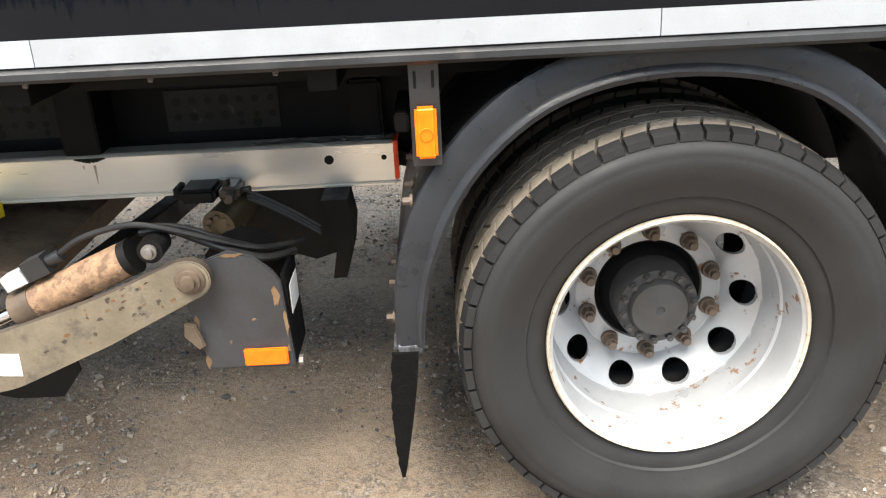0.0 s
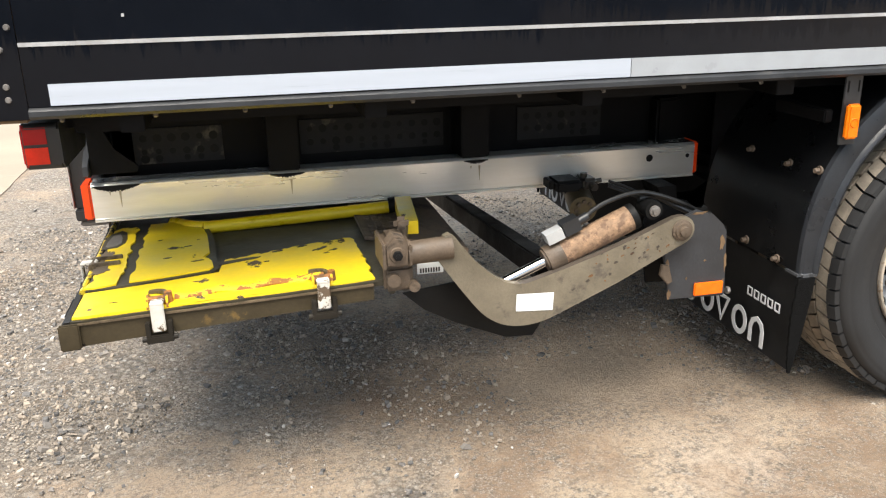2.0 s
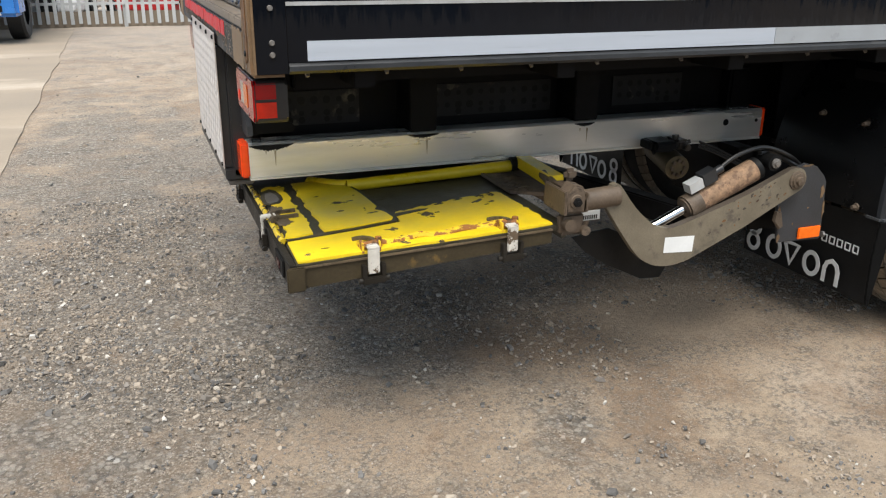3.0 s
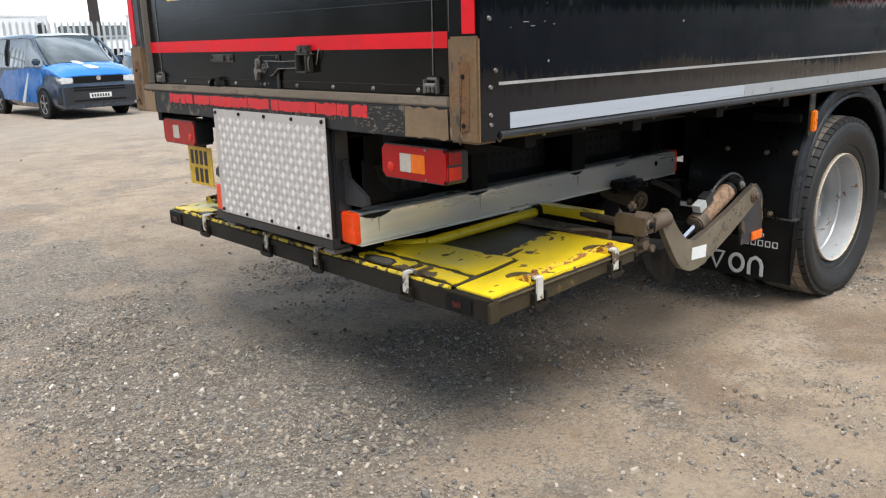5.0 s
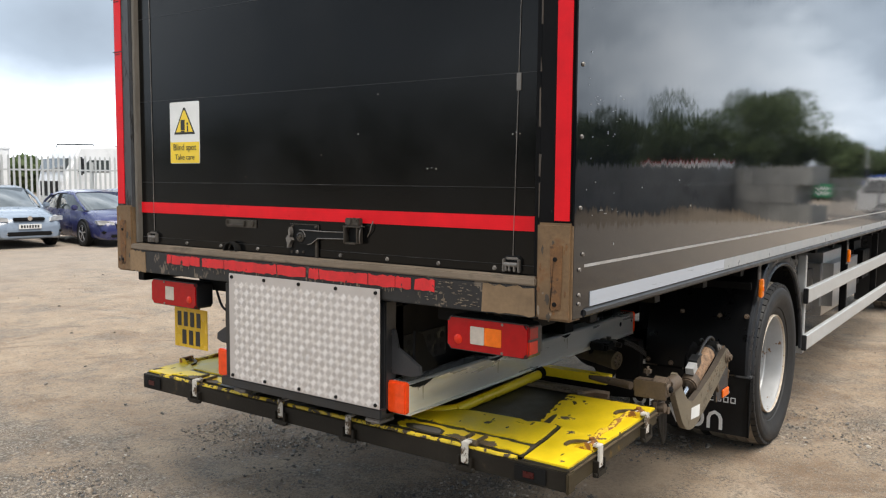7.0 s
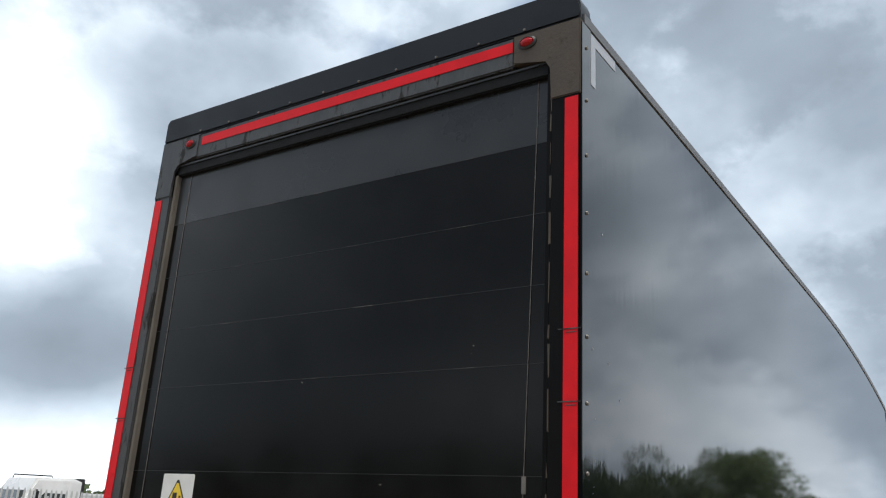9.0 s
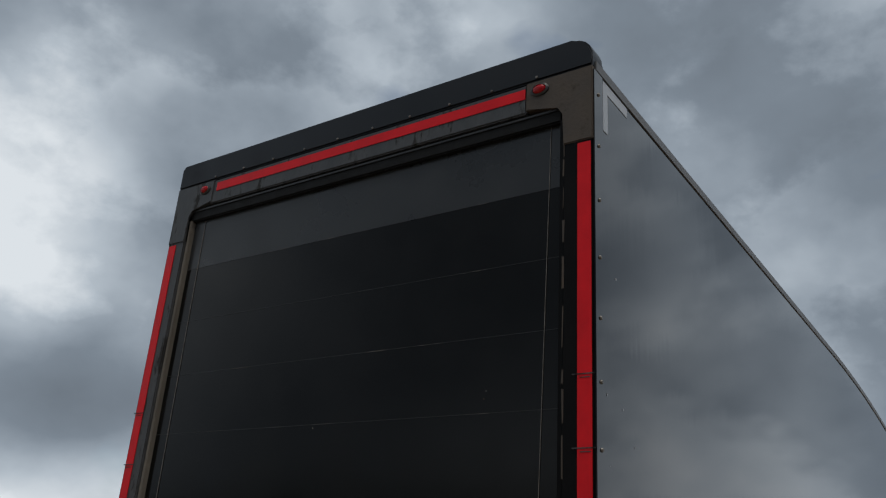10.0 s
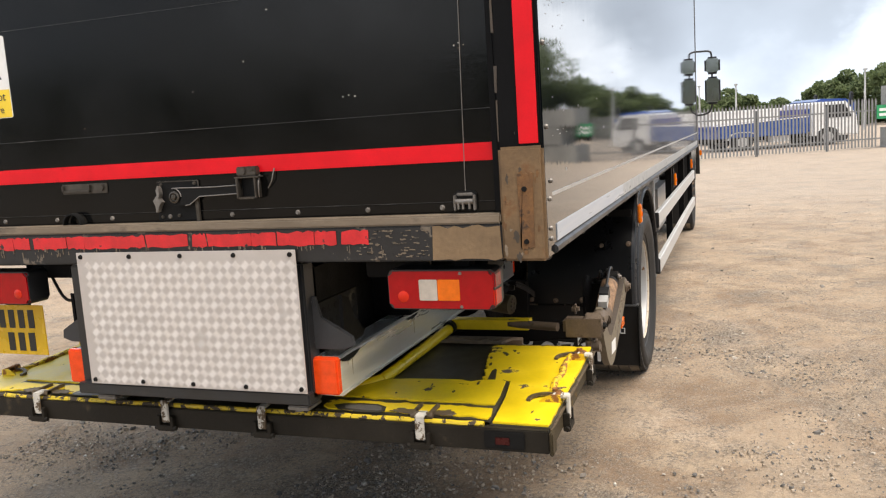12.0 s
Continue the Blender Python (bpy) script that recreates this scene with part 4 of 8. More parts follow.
    box(bm, 0.002, 0.0104, 1.174, 1.190, 1.290, 1.375, bevel=0.002)
    for y, z in ((1.325, 1.424), (1.190, 1.424), (1.330, 1.315), (1.262, 1.318)):
        cyl(bm, (0.0104, y, z), (0.005, y, z), 0.0065, 0.005, 8)
    part("plate_edge", bm, "dark_bare", latch, "rubbed plate edge and rivets")["kind"] = "stuff"
    lever = [(1.010, 1.4115), (1.120, 1.409), (1.245, 1.411)] + [(1.265 + 0.029 * math.cos(radians(q)), 1.382 + 0.029 * math.sin(radians(q))) for q in range(80, 281, 20)] + [(1.222, 1.352), (1.205, 1.354), (1.163, 1.380), (1.012, 1.3845)]
    bm = B()
    prism(bm, lever, -0.006, 0.003, "yz", 0.0022)
    bar = part("latch_lever", bm, "hub_black", latch, "black cranked latch lever")
    # worn bright rims of the lever
    for line in (lever[:9], lever[-4:]):
        bm = B()
        tube(bm, [(-0.0065, y, z) for y, z in line], 0.0021, 6)
        part("worn_rim", bm, "bare", bar, "rubbed bright lever rim")
    bm = B()
    lathe(bm, [(0.020, -0.006), (0.020, -0.011), (0.015, -0.0125), (0.013, -0.009), (0.010, -0.0085), (0.008, -0.016), (0.0003, -0.017)], (0, 1.262, 1.381), 20, "x")
    part("lever_pivot", bm, "dark_bare", bar, "greasy steel lever pivot")
    bm = B()
    prism(bm, [(1.326, 1.421), (1.334, 1.405), (1.328, 1.390), (1.349, 1.371), (1.338, 1.355), (1.340, 1.331), (1.330, 1.334), (1.326, 1.352), (1.312, 1.366), (1.326, 1.378), (1.318, 1.394), (1.320, 1.412)], -0.012, 0.008, "yz", 0.0015)
    part("latch_hook", bm, "bare", latch, "worn hook with a brown edge")
    # keeper: hinge head, pocket with side cheeks, and the bent tail spring
    bm = B()
    box(bm, -0.014, 0.0135, 0.935, 1.010, 1.440, 1.470, bevel=0.004)
    cyl(bm, (-0.020, 0.985, 1.457), (-0.012, 0.985, 1.457), 0.013, 0.011, 14)
    cyl(bm, (-0.017, 0.950, 1.460), (-0.012, 0.950, 1.460), 0.005, seg=8)
    box(bm, -0.018, 0.0135, 0.925, 1.016, 1.4335, 1.4385, bevel=0.001)
    keeper = part("latch_keeper", bm, "dark_bare", latch, "greasy steel latch keeper")
    bm = B()
    for y0, y1 in ((0.936, 0.943), (1.003, 1.010)):
        box(bm, -0.022, 0.0135, y0, y1, 1.368, 1.433, bevel=0.0015)
    box(bm, -0.022, 0.0135, 0.943, 1.003, 1.366, 1.373, bevel=0.0015)
    part("keeper_cheek", bm, "dark_bare", keeper, "worn keeper cheeks")
    boxpart("keeper_pocket", (0.004, 0.0134, 0.944, 1.002, 1.374, 1.432), "hub_black", keeper, "dark keeper pocket", 0.001)
    bm = B()
    tube(bm, curve_pts([(0.006, 0.936, 1.440), (-0.012, 0.930, 1.42), (-0.014, 0.931, 1.39), (-0.008, 0.934, 1.372)], 5), 0.0028, 6)
    tube(bm, curve_pts([(0.009, 0.880, 1.460), (0.002, 0.884, 1.44), (0.002, 0.890, 1.42), (0.008, 0.908, 1.398)], 5), 0.0022, 6)
    part("keeper_spring", bm, "bare", keeper, "thin bright spring")
    # rubber buffer on the sill ledge
    bm = B()
    pts = arc(1.70, 1.298, 0.042, 0, 180, 10) + arc(1.70, 1.298, 0.036, 180, 0, 10)
    prism(bm, pts, -0.018, 0.004, "yz")
    part("buffer_loop", bm, "hub_black", door, "brown curved buffer loop")
    # tiny chips of bare metal
    rc = random.Random(12)
    bm = B()
    for y, z in ((0.62, 1.665), (0.60, 1.668), (0.58, 1.664), (0.96, 1.80), (1.16, 1.72), (0.47, 2.44), (0.46, 2.47), (0.24, 1.775), (0.24, 1.79), (0.255, 1.783), (0.225, 1.783), (1.33, 2.37), (0.86, 1.95), (1.62, 1.63)):
        box(bm, 0.0128, 0.0138, y - rc.uniform(0.001, 0.003), y + rc.uniform(0.001, 0.003), z - rc.uniform(0.001, 0.0025), z + rc.uniform(0.001, 0.0025))
    part("paint_chip", bm, "white_strap", door, "small white paint chips")["kind"] = "stuff"
    return door


M["rubbed"] = material("rubbed_panel_edge", (0.012, 0.012, 0.012), 0.4, vary=0.3, scale=4, fine=60, bump=0.0, dirt=(0.13, 0.125, 0.12), dirt_at=0.56, dirt_scale=5, dirt_soft=0.10)
M["door_top"] = material("slate_grey_shutter_panel", (0.019, 0.0205, 0.0225), 0.32, vary=0.2, scale=3, fine=90, bump=0.05)
door = roller_door()


def text_part(body, size, at, mat, parent, name, label):
    """Raised lettering that faces the rear."""
    cu = bpy.data.curves.new(name, "FONT")
    cu.body, cu.size, cu.align_x, cu.extrude = body, size, "CENTER", 0.0004
    tmp = bpy.data.objects.new(name, cu)
    scene.collection.objects.link(tmp)
    me = bpy.data.meshes.new_from_object(tmp.evaluated_get(bpy.context.evaluated_depsgraph_get()))
    bpy.data.objects.remove(tmp)
    bpy.data.curves.remove(cu)
    me.materials.clear()
    me.materials.append(M[mat])
    ob = new(name, me)
    ob.parent = parent
    ob.matrix_local = Matrix.Translation(at) @ Matrix(((0, 0, -1, 0), (-1, 0, 0, 0), (0, 1, 0, 0), (0, 0, 0, 1)))
    ob["label"] = label
    return ob


def warning_sign():
    y0, y1, z0, z1 = 1.932, 2.148, 1.690, 1.977
    bm = B()
    r = 0.008
    pts = arc(y1 - r, z1 - r, r, 0, 90, 4) + arc(y0 + r, z1 - r, r, 90, 180, 4) + arc(y0 + r, z0 + r, r, 180, 270, 4) + arc(y1 - r, z0 + r, r, 270, 360, 4)
    prism(bm, pts, 0.0120, 0.0136, "yz")
    sign = part("warning_sign", bm, "white_paint", truck, "white and yellow blind spot warning sign")
    bm = B()
    box(bm, 0.0111, 0.0118, y0 + 0.002, y1 - 0.002, z0 + 0.002, z0 + 0.100)
    part("yellow_field", bm, "sign_yellow", sign)
    c, zb, zt = (y0 + y1) / 2, 1.826, 1.950
    for k, mat, x in ((1.0, "sign_black", 0.0114), (0.80, "sign_yellow", 0.0107)):
        h, w = (zt - zb) * k, 0.155 * k
        z = zb + (zt - zb) * (1 - k) * 0.42
        bm = B()
        prism(bm, [(c - w / 2, z), (c + w / 2, z), (c + 0.006, z + h), (c - 0.006, z + h)], x, x + 0.0005, "yz")
        part("warning_triangle", bm, mat, sign)
    bm = B()
    for a, b, d, e in ((-0.004, 0.026, 1.845, 1.893), (-0.002, 0.024, 1.836, 1.842), (-0.029, -0.020, 1.838, 1.866), (-0.030, -0.018, 1.870, 1.880)):
        box(bm, 0.0100, 0.0105, c + a, c + b, d, e)
    part("pictogram", bm, "sign_black", sign, "plain black vehicle symbol")
    text_part("Blind spot", 0.042, (0.0104, c, 1.752), "sign_black", sign, "sign_text", "black words Blind spot")
    text_part("Take care", 0.036, (0.0104, c, 1.708), "sign_black", sign, "sign_text", "black words Take care")


warning_sign()


def corner_marking():
    bm = B()
    prism(bm, [(0.068, 3.50), (0.112, 3.50), (0.112, 3.688), (0.32, 3.688), (0.32, 3.735), (0.068, 3.735)], -0.0022, -0.0004, "xz")
    part("corner_mark", bm, "white_paint_tape", truck, "white corner outline marking")
    bm = B()
    rc = random.Random(4)
    for x, z in ((0.14, 1.62), (0.10, 1.70), (0.55, 1.60), (0.95, 1.63), (0.72, 1.9), (1.4, 1.75), (0.17, 2.9), (1.1, 1.52), (0.3, 1.40), (0.09, 2.05), (2.1, 1.9)):
        r = rc.uniform(0.0015, 0.0035)
        box(bm, x - r, x + r, -0.0016, -0.0004, z - r * 1.2, z + r * 1.2)
    for k in range(5):
        x = 0.12 + 0.05 * k + rc.uniform(-0.01, 0.01)
        z = 1.515 + rc.uniform(-0.012, 0.012)
        box(bm, x, x + rc.uniform(0.006, 0.03), -0.0012, -0.0004, z, z + rc.uniform(0.0008, 0.002))
    # a patch of scrapes at bumper height of other lorries
    for _ in range(16):
        x, z = 0.07 + 0.30 * rc.random() ** 1.6, 1.88 + rc.gauss(0, 0.045)
        w, h = rc.uniform(0.002, 0.014), rc.uniform(0.0008, 0.002)
        box(bm, x, x + w, -0.0014, -0.0004, z, z + h)
    for _ in range(12):
        x, z = 0.07 + 0.9 * rc.random() ** 2.0, rc.uniform(1.55, 2.5)
        r = rc.uniform(0.0012, 0.0035)
        box(bm, x, x + r, -0.0014, -0.0004, z, z + r * rc.uniform(1, 4))
    part("paint_chip", bm, "alu_trim", truck, "pale scratches and chips on the side")["kind"] = "stuff"


corner_marking()


# ---- wheels ----
def wheel_at(cx, cy, dirn, dual=True, front=False):
    """cy: the outer sidewall; dirn: +1 when the lorry's inside lies at larger y."""
    cz, R = 0.4905, 0.512

    def D(d):
        return cy + dirn * d
    c = (cx, 0, cz)
    # rim barrel and dish, with ten hand holes
    bm = B()
    dish = 0.20 if not front else 0.02
    if front:
        prof = [(0.312, D(0.02)), (0.300, D(0.008)), (0.288, D(0.02)), (0.275, D(0.05)), (0.262, D(0.075))]
    else:
        prof = [(0.2985, D(0.012)), (0.2905, D(0.018)), (0.287, D(0.040)), (0.286, D(0.118)), (0.281, D(0.126)), (0.280, D(0.160)), (0.2745, D(0.172)), (0.2735, D(0.206)), (0.272, D(0.220))]
    lathe(bm, prof, c, 96)
    def zd(r):
        u = (0.272 - r) / 0.077
        return D(0.220 + 0.068 * u - 0.018 * u * (1 - u))
    if front:
        def zd(r):
            t = max(0.0, min(1.0, (r - 0.14) / 0.122))
            return D(0.075 - 0.06 * (1 - t))
    r0, r1, rh, hr = (0.190, 0.262, 0.227, 0.036) if front else (0.195, 0.272, 0.236, 0.036)
    for k in range(10):
        a0 = 2 * math.pi * k / 10
        n = 8
        ring = []
        for i in range(n):
            ring.append((r0 + (r1 - r0) * i / n, -math.pi / 10))
        for i in range(n):
            ring.append((r1, -math.pi / 10 + math.pi / 5 * i / n))
        for i in range(n):
            ring.append((r1 - (r1 - r0) * i / n, math.pi / 10))
        for i in range(n):
            ring.append((r0, math.pi / 10 - math.pi / 5 * i / n))

        def P(r, a, dd=0.0):
            return bm.verts.new((cx + r * math.cos(a0 + a), zd(r) + dirn * dd, cz + r * math.sin(a0 + a)))
        outer, inner, deep = [], [], []
        for r, a in ring:
            th = math.atan2(a * rh, r - rh)
            outer.append(P(r, a))
            ri, ai = rh + hr * 0.80 * math.cos(th), hr * math.sin(th) / rh
            inner.append(P(ri, ai))
            deep.append(P(ri, ai, 0.014))
        for i in range(len(ring)):
            j = (i + 1) % len(ring)
            bm.faces.new((outer[i], outer[j], inner[j], inner[i]))
            bm.faces.new((inner[i], inner[j], deep[j], deep[i]))
    lathe(bm, [(0.190, zd(0.190)), (0.185, zd(0.19)), (0.182, D(0.012)), (0.142, D(0.012)), (0.139, D(0.02))] if front else [(0.195, zd(0.195)), (0.191, D(0.2935)), (0.186, D(0.2950)), (0.180, D(0.2930)), (0.142, D(0.2905)), (0.139, D(0.31))], c, 80)
    bmesh.ops.remove_doubles(bm, verts=bm.verts[:], dist=0.0004)
    wheel = part("wheel", bm, "rim", truck, "silver painted ten-hole steel wheel", 28, True)
    bm = B()
    lathe(bm, [(0.299, D(0.035)), (0.3065, D(0.020)), (0.3060, D(0.006)), (0.302, D(0.001)), (0.298, D(0.006)), (0.2975, D(0.014))] if not front else [(0.308, D(0.03)), (0.316, D(0.016)), (0.312, D(0.004)), (0.302, D(0.006)), (0.298, D(0.012))], c, 96)
    part("rim_flange", bm, "rim_edge", wheel, "rust-flecked wheel flange")
    face = 0.2908 if not front else 0.012
    bm = B()
    if not front:
        lathe(bm, [(0.1405, D(0.325)), (0.139, D(0.300)), (0.126, D(0.312)), (0.114, D(0.285)), (0.106, D(0.275))], c, 48)
    else:
        lathe(bm, [(0.139, D(0.03)), (0.130, D(-0.01)), (0.105, D(-0.02)), (0.0, D(-0.025))], c, 48)
    part("hub_drum", bm, "hub_black", wheel, "black hub drum")
    if not front:
        bm = B()
        lathe(bm, [(0.106, D(0.280)), (0.104, D(0.206)), (0.099, D(0.192)), (0.078, D(0.189)), (0.074, D(0.178)), (0.070, D(0.170)), (0.012, D(0.166)), (0.010, D(0.171)), (0.0002, D(0.171))], c, 48)
        part("hub_cap", bm, "hub", wheel, "dusty grey axle hub cap")
        for k in range(14):
            bm = B()
            a = 2 * math.pi * (k + 0.3) / 14
            p = (cx + 0.090 * math.cos(a), 0, cz + 0.090 * math.sin(a))
            cyl(bm, (p[0], D(0.193), p[2]), (p[0], D(0.176), p[2]), 0.0105, 0.0098, 6)
            cyl(bm, (p[0], D(0.177), p[2]), (p[0], D(0.169), p[2]), 0.006, seg=8)
            part("hub_bolt", bm, "hub", wheel)
    me = None
    for k in range(10):
        a = 2 * math.pi * (k + 0.5) / 10
        p = (cx + 0.1675 * math.cos(a), 0, cz + 0.1675 * math.sin(a))
        bm = B()
        cyl(bm, (p[0], D(face + 0.002), p[2]), (p[0], D(face - 0.010), p[2]), 0.0235, 0.022, 20)
        cyl(bm, (p[0], D(face - 0.010), p[2]), (p[0], D(face - 0.034), p[2]), 0.0175, 0.0165, 6)
        cyl(bm, (p[0], D(face - 0.034), p[2]), (p[0], D(face - 0.050), p[2]), 0.0105, seg=10)
        part("wheel_nut", bm, "nut", wheel)
    if dirn > 0 or not front:
        for off in ((0.0, 0.335) if dual else (0.0,)):
            bm = B()
            sw = [(0.296, 0.045), (0.312, 0.016), (0.335, 0.006), (0.352, 0.004), (0.356, -0.003), (0.362, -0.004), (0.395, -0.022), (0.43, -0.030), (0.446, -0.0298), (0.450, -0.0285), (0.456, -0.0292), (0.468, -0.026), (0.478, -0.018), (0.484, -0.006), (0.490, 0.012)]
            prof = [(r, D(off + d)) for r, d in sw] + [(R - 0.016, D(off + 0.03)), (R - 0.014, D(off + 0.145)), (R - 0.016, D(off + 0.26))] + [(r, D(off + 0.29 - d)) for r, d in sw[::-1]]
            lathe(bm, prof, c, 96)
            tyre = part("tyre", bm, "rubber", wheel, "dusty black lorry tyre", 50)
            bm = B()
            nlug = 56
            for k in range(nlug):
                for row, (d0, d1, sk) in enumerate(((0.014, 0.066, 0.35), (0.076, 0.128, 0.5), (0.138, 0.190, 0.5), (0.200, 0.226, 0.5), (0.228, 0.298, 0.35))):
                    if off > 0 and row in (1, 2, 3):
                        continue
                    a = 2 * math.pi * (k + (0.5 if row % 2 else 0.0)) / nlug
                    w = 2 * math.pi / nlug * 0.43
                    vs = []
                    for rr in (R - 0.022, R):
                        for dd, s in ((d0, -1), (d1, 1)):
                            for aa in (-w, w):
                                shift = sk * w * s * (1 if row % 2 else -1)
                                rad = rr - (0.007 if row in (0, 4) and ((row == 0 and s < 0) or (row == 4 and s > 0)) and rr == R else 0)
                                vs.append(bm.verts.new((cx + rad * math.cos(a + aa + shift), D(off + dd), cz + rad * math.sin(a + aa + shift))))
                    for f in ((0, 1, 3, 2), (4, 6, 7, 5), (0, 4, 5, 1), (2, 3, 7, 6), (0, 2, 6, 4), (1, 5, 7, 3)):
                        bm.faces.new([vs[i] for i in f])
            part("tread_relief", bm, "tread", tyre, "mud-dusted tread blocks", 20)["kind"] = "stuff"
            # dark shoulders of the blocks
            bm = B()
            for k in range(nlug):
                a, w = 2 * math.pi * k / nlug, 2 * math.pi / nlug * 0.43
                sk = -0.35 * w
                vs = []
                for dd, r0_, r1_ in ((-0.016, R - 0.030, R - 0.012), (0.0135, R - 0.030, R - 0.002)):
                    for rr in (r0_, r1_):
                        for aa in (-w, w):
                            vs.append(bm.verts.new((cx + rr * math.cos(a + aa - sk), D(off + dd), cz + rr * math.sin(a + aa - sk))))
                for f in ((0, 1, 3, 2), (4, 6, 7, 5), (0, 4, 5, 1), (2, 3, 7, 6), (0, 2, 6, 4), (1, 5, 7, 3)):
                    bm.faces.new([vs[i] for i in f])
            part("shoulder_relief", bm, "rubber", tyre, "dark rubber block shoulders", 20)["kind"] = "stuff"
    return wheel


wheel_at(2.901, 0.062, 1)
wheel_at(2.901, BOX_W - 0.062, -1)
wheel_at(9.72, 0.14, 1, dual=False, front=True)
wheel_at(9.72, BOX_W - 0.14, -1, dual=False, front=True)
bm = B()
cyl(bm, (2.902, 0.5, 0.492), (2.902, 2.05, 0.492), 0.085)
lathe(bm, [(0.0, -0.19), (0.10, -0.16), (0.19, -0.02), (0.19, 0.06), (0.10, 0.2), (0.0, 0.22)], (2.902, 1.275, 0.492), 24, "x")
for yy in (0.385, BOX_W - 0.585):
    lathe(bm, [(0.10, yy), (0.215, yy), (0.215, yy + 0.20), (0.10, yy + 0.20)], (2.901, 0, 0.4905), 32)
part("rear_axle", bm, "black_steel", truck, "black rear axle")
for yy in (0.80, 1.69):
    bm = B()
    for k in range(4):
        ln = 0.72 - 0.13 * k
        pts = [(2.895 + ln * u, 0.70 - 0.055 * k + 0.10 * u * u) for u in np.linspace(-1, 1, 9)]
        prism(bm, pts + [(x, z - 0.045) for x, z in pts[::-1]], yy, yy + 0.06)
    for x in (2.16, 3.60):
        box(bm, x - 0.05, x + 0.05, yy - 0.01, yy + 0.07, 0.72, 1.0, bevel=0.01)
    cyl(bm, (3.12, yy + 0.03, 0.55), (3.20, yy + 0.03, 1.05), 0.04, seg=16)
    box(bm, 2.82, 2.97, yy - 0.01, yy + 0.07, 0.46, 0.80, bevel=0.01)
    part("leaf_spring", bm, "black_steel", truck, "black leaf spring pack")
# added black sheets hide the bright ground behind, for the arch's darkness
for y0 in (0.70, BOX_W - 0.708):
    boxpart("arch_liner", (2.30, 3.66, y0, y0 + 0.008, 0.72, 1.11), "black_steel", truck, "added black sheet that darkens the wheel arch", 0.001)


def mudguard(y_out, y_in, cx=2.892, cz=0.50):
    """A moulded arch with a rolled outer lip; it ends in a rounded foot behind the wheel."""
    line = [(-0.642, 0.035), (-0.640, 0.14), (-0.625, 0.245), (-0.590, 0.345), (-0.530, 0.440), (-0.445, 0.525), (-0.340, 0.592), (-0.22, 0.636), (-0.09, 0.656), (0.05, 0.655), (0.18, 0.634), (0.30, 0.590), (0.41, 0.520), (0.50, 0.43), (0.57, 0.33), (0.615, 0.22), (0.635, 0.10), (0.64, 0.0)]
    s = 1 if y_in > y_out else -1
    pts = curve_pts([(a, 0, b * (1 + 0.06 * min(1.0, max(0.0, (b - 0.2) / 0.4)))) for a, b in line], 3)
    n = len(pts)
    # across: inner edge of the lip, lip roll, face step, outer shoulder, then the broad back
    section = [(0.066, 0.020), (0.065, 0.006), (0.057, 0.000), (0.050, 0.004), (0.046, 0.012), (0.012, 0.010), (0.002, 0.018), (0.0, 0.034), (0.0, 0.16), (0.0, abs(y_in - y_out))]
    g = None
    for name, cut, mat, lab in (("mudguard", section[7:], "guard_plastic", "black moulded plastic rear mudguard"), ("guard_lip", section[:8], "lip_plastic", "weathered black rolled outer lip, painted paler for its sheen")):
        bm = B()
        rows = []
        for i, p in enumerate(pts):
            grow = 1.0 + 0.35 * min(1.0, max(0.0, (p.z - 0.05) / 0.25))
            d = pts[min(i + 1, n - 1)] - pts[max(i - 1, 0)]
            nrm = Vector((d.z, 0, -d.x)).normalized()
            if nrm.dot(Vector((-p.x, 0, -p.z + 0.02))) < 0:
                nrm = -nrm
            rows.append([bm.verts.new((cx + p.x + nrm.x * o * grow, y_out + s * w, cz + p.z + nrm.z * o * grow)) for o, w in cut])
        for a, b in zip(rows, rows[1:]):
            for k in range(len(cut) - 1):
                bm.faces.new((a[k], a[k + 1], b[k + 1], b[k]))
        bmesh.ops.solidify(bm, geom=bm.faces[:], thickness=0.006)
        ob = part(name, bm, mat, g or truck, lab, 40, True)
        g = g or ob
    bm = B()
    y0, y1 = sorted((y_out + s * 0.002, y_out + s * 0.09))
    box(bm, cx - 0.648, cx - 0.572, y0, y1, cz + 0.012, cz + 0.045, bevel=0.012, seg=3)
    part("guard_foot", bm, "grey_frame", g, "scuffed pale grey guard foot")
    for yy, zz in ((0.20, 0.855), (0.05, 0.865), (0.46, 0.555), (0.31, 0.560), (0.13, 0.55), (0.60, 0.56), (0.42, 0.86)):
        bm = B()
        y = y_out + s * yy
        xx = cx - 0.645 if zz < 0.7 else cx - 0.585
        cyl(bm, (xx, y, zz), (xx - 0.006, y, zz), 0.015, 0.014, 14)
        cyl(bm, (xx - 0.006, y, zz), (xx - 0.022, y, zz), 0.009, 0.008, 6)
        part("guard_bolt", bm, "nut", g)
    # hanging flap
    bm = B()
    y0, y1 = y_out + s * 0.005, y_out + s * 0.715
    m = 10
    rows = []
    for j in range(m + 1):
        t = j / m
        rows.append([bm.verts.new((cx - 0.640 + 0.004 * math.sin(t * 2.2) * (1 - i / 10), y0 + (y1 - y0) * i / 10, 0.525 - (0.525 - 0.185) * t)) for i in range(11)])
    for a, b in zip(rows, rows[1:]):
        for i in range(10):
            bm.faces.new((a[i], a[i + 1], b[i + 1], b[i]))
    bmesh.ops.solidify(bm, geom=bm.faces[:], thickness=-0.006)
    flap = part("mudflap", bm, "flap", truck, "black rubber mudflap with a pale printed logo", 35, True)
    # printed mark: plain rings, a triangle and an arch
    x = cx - 0.6525

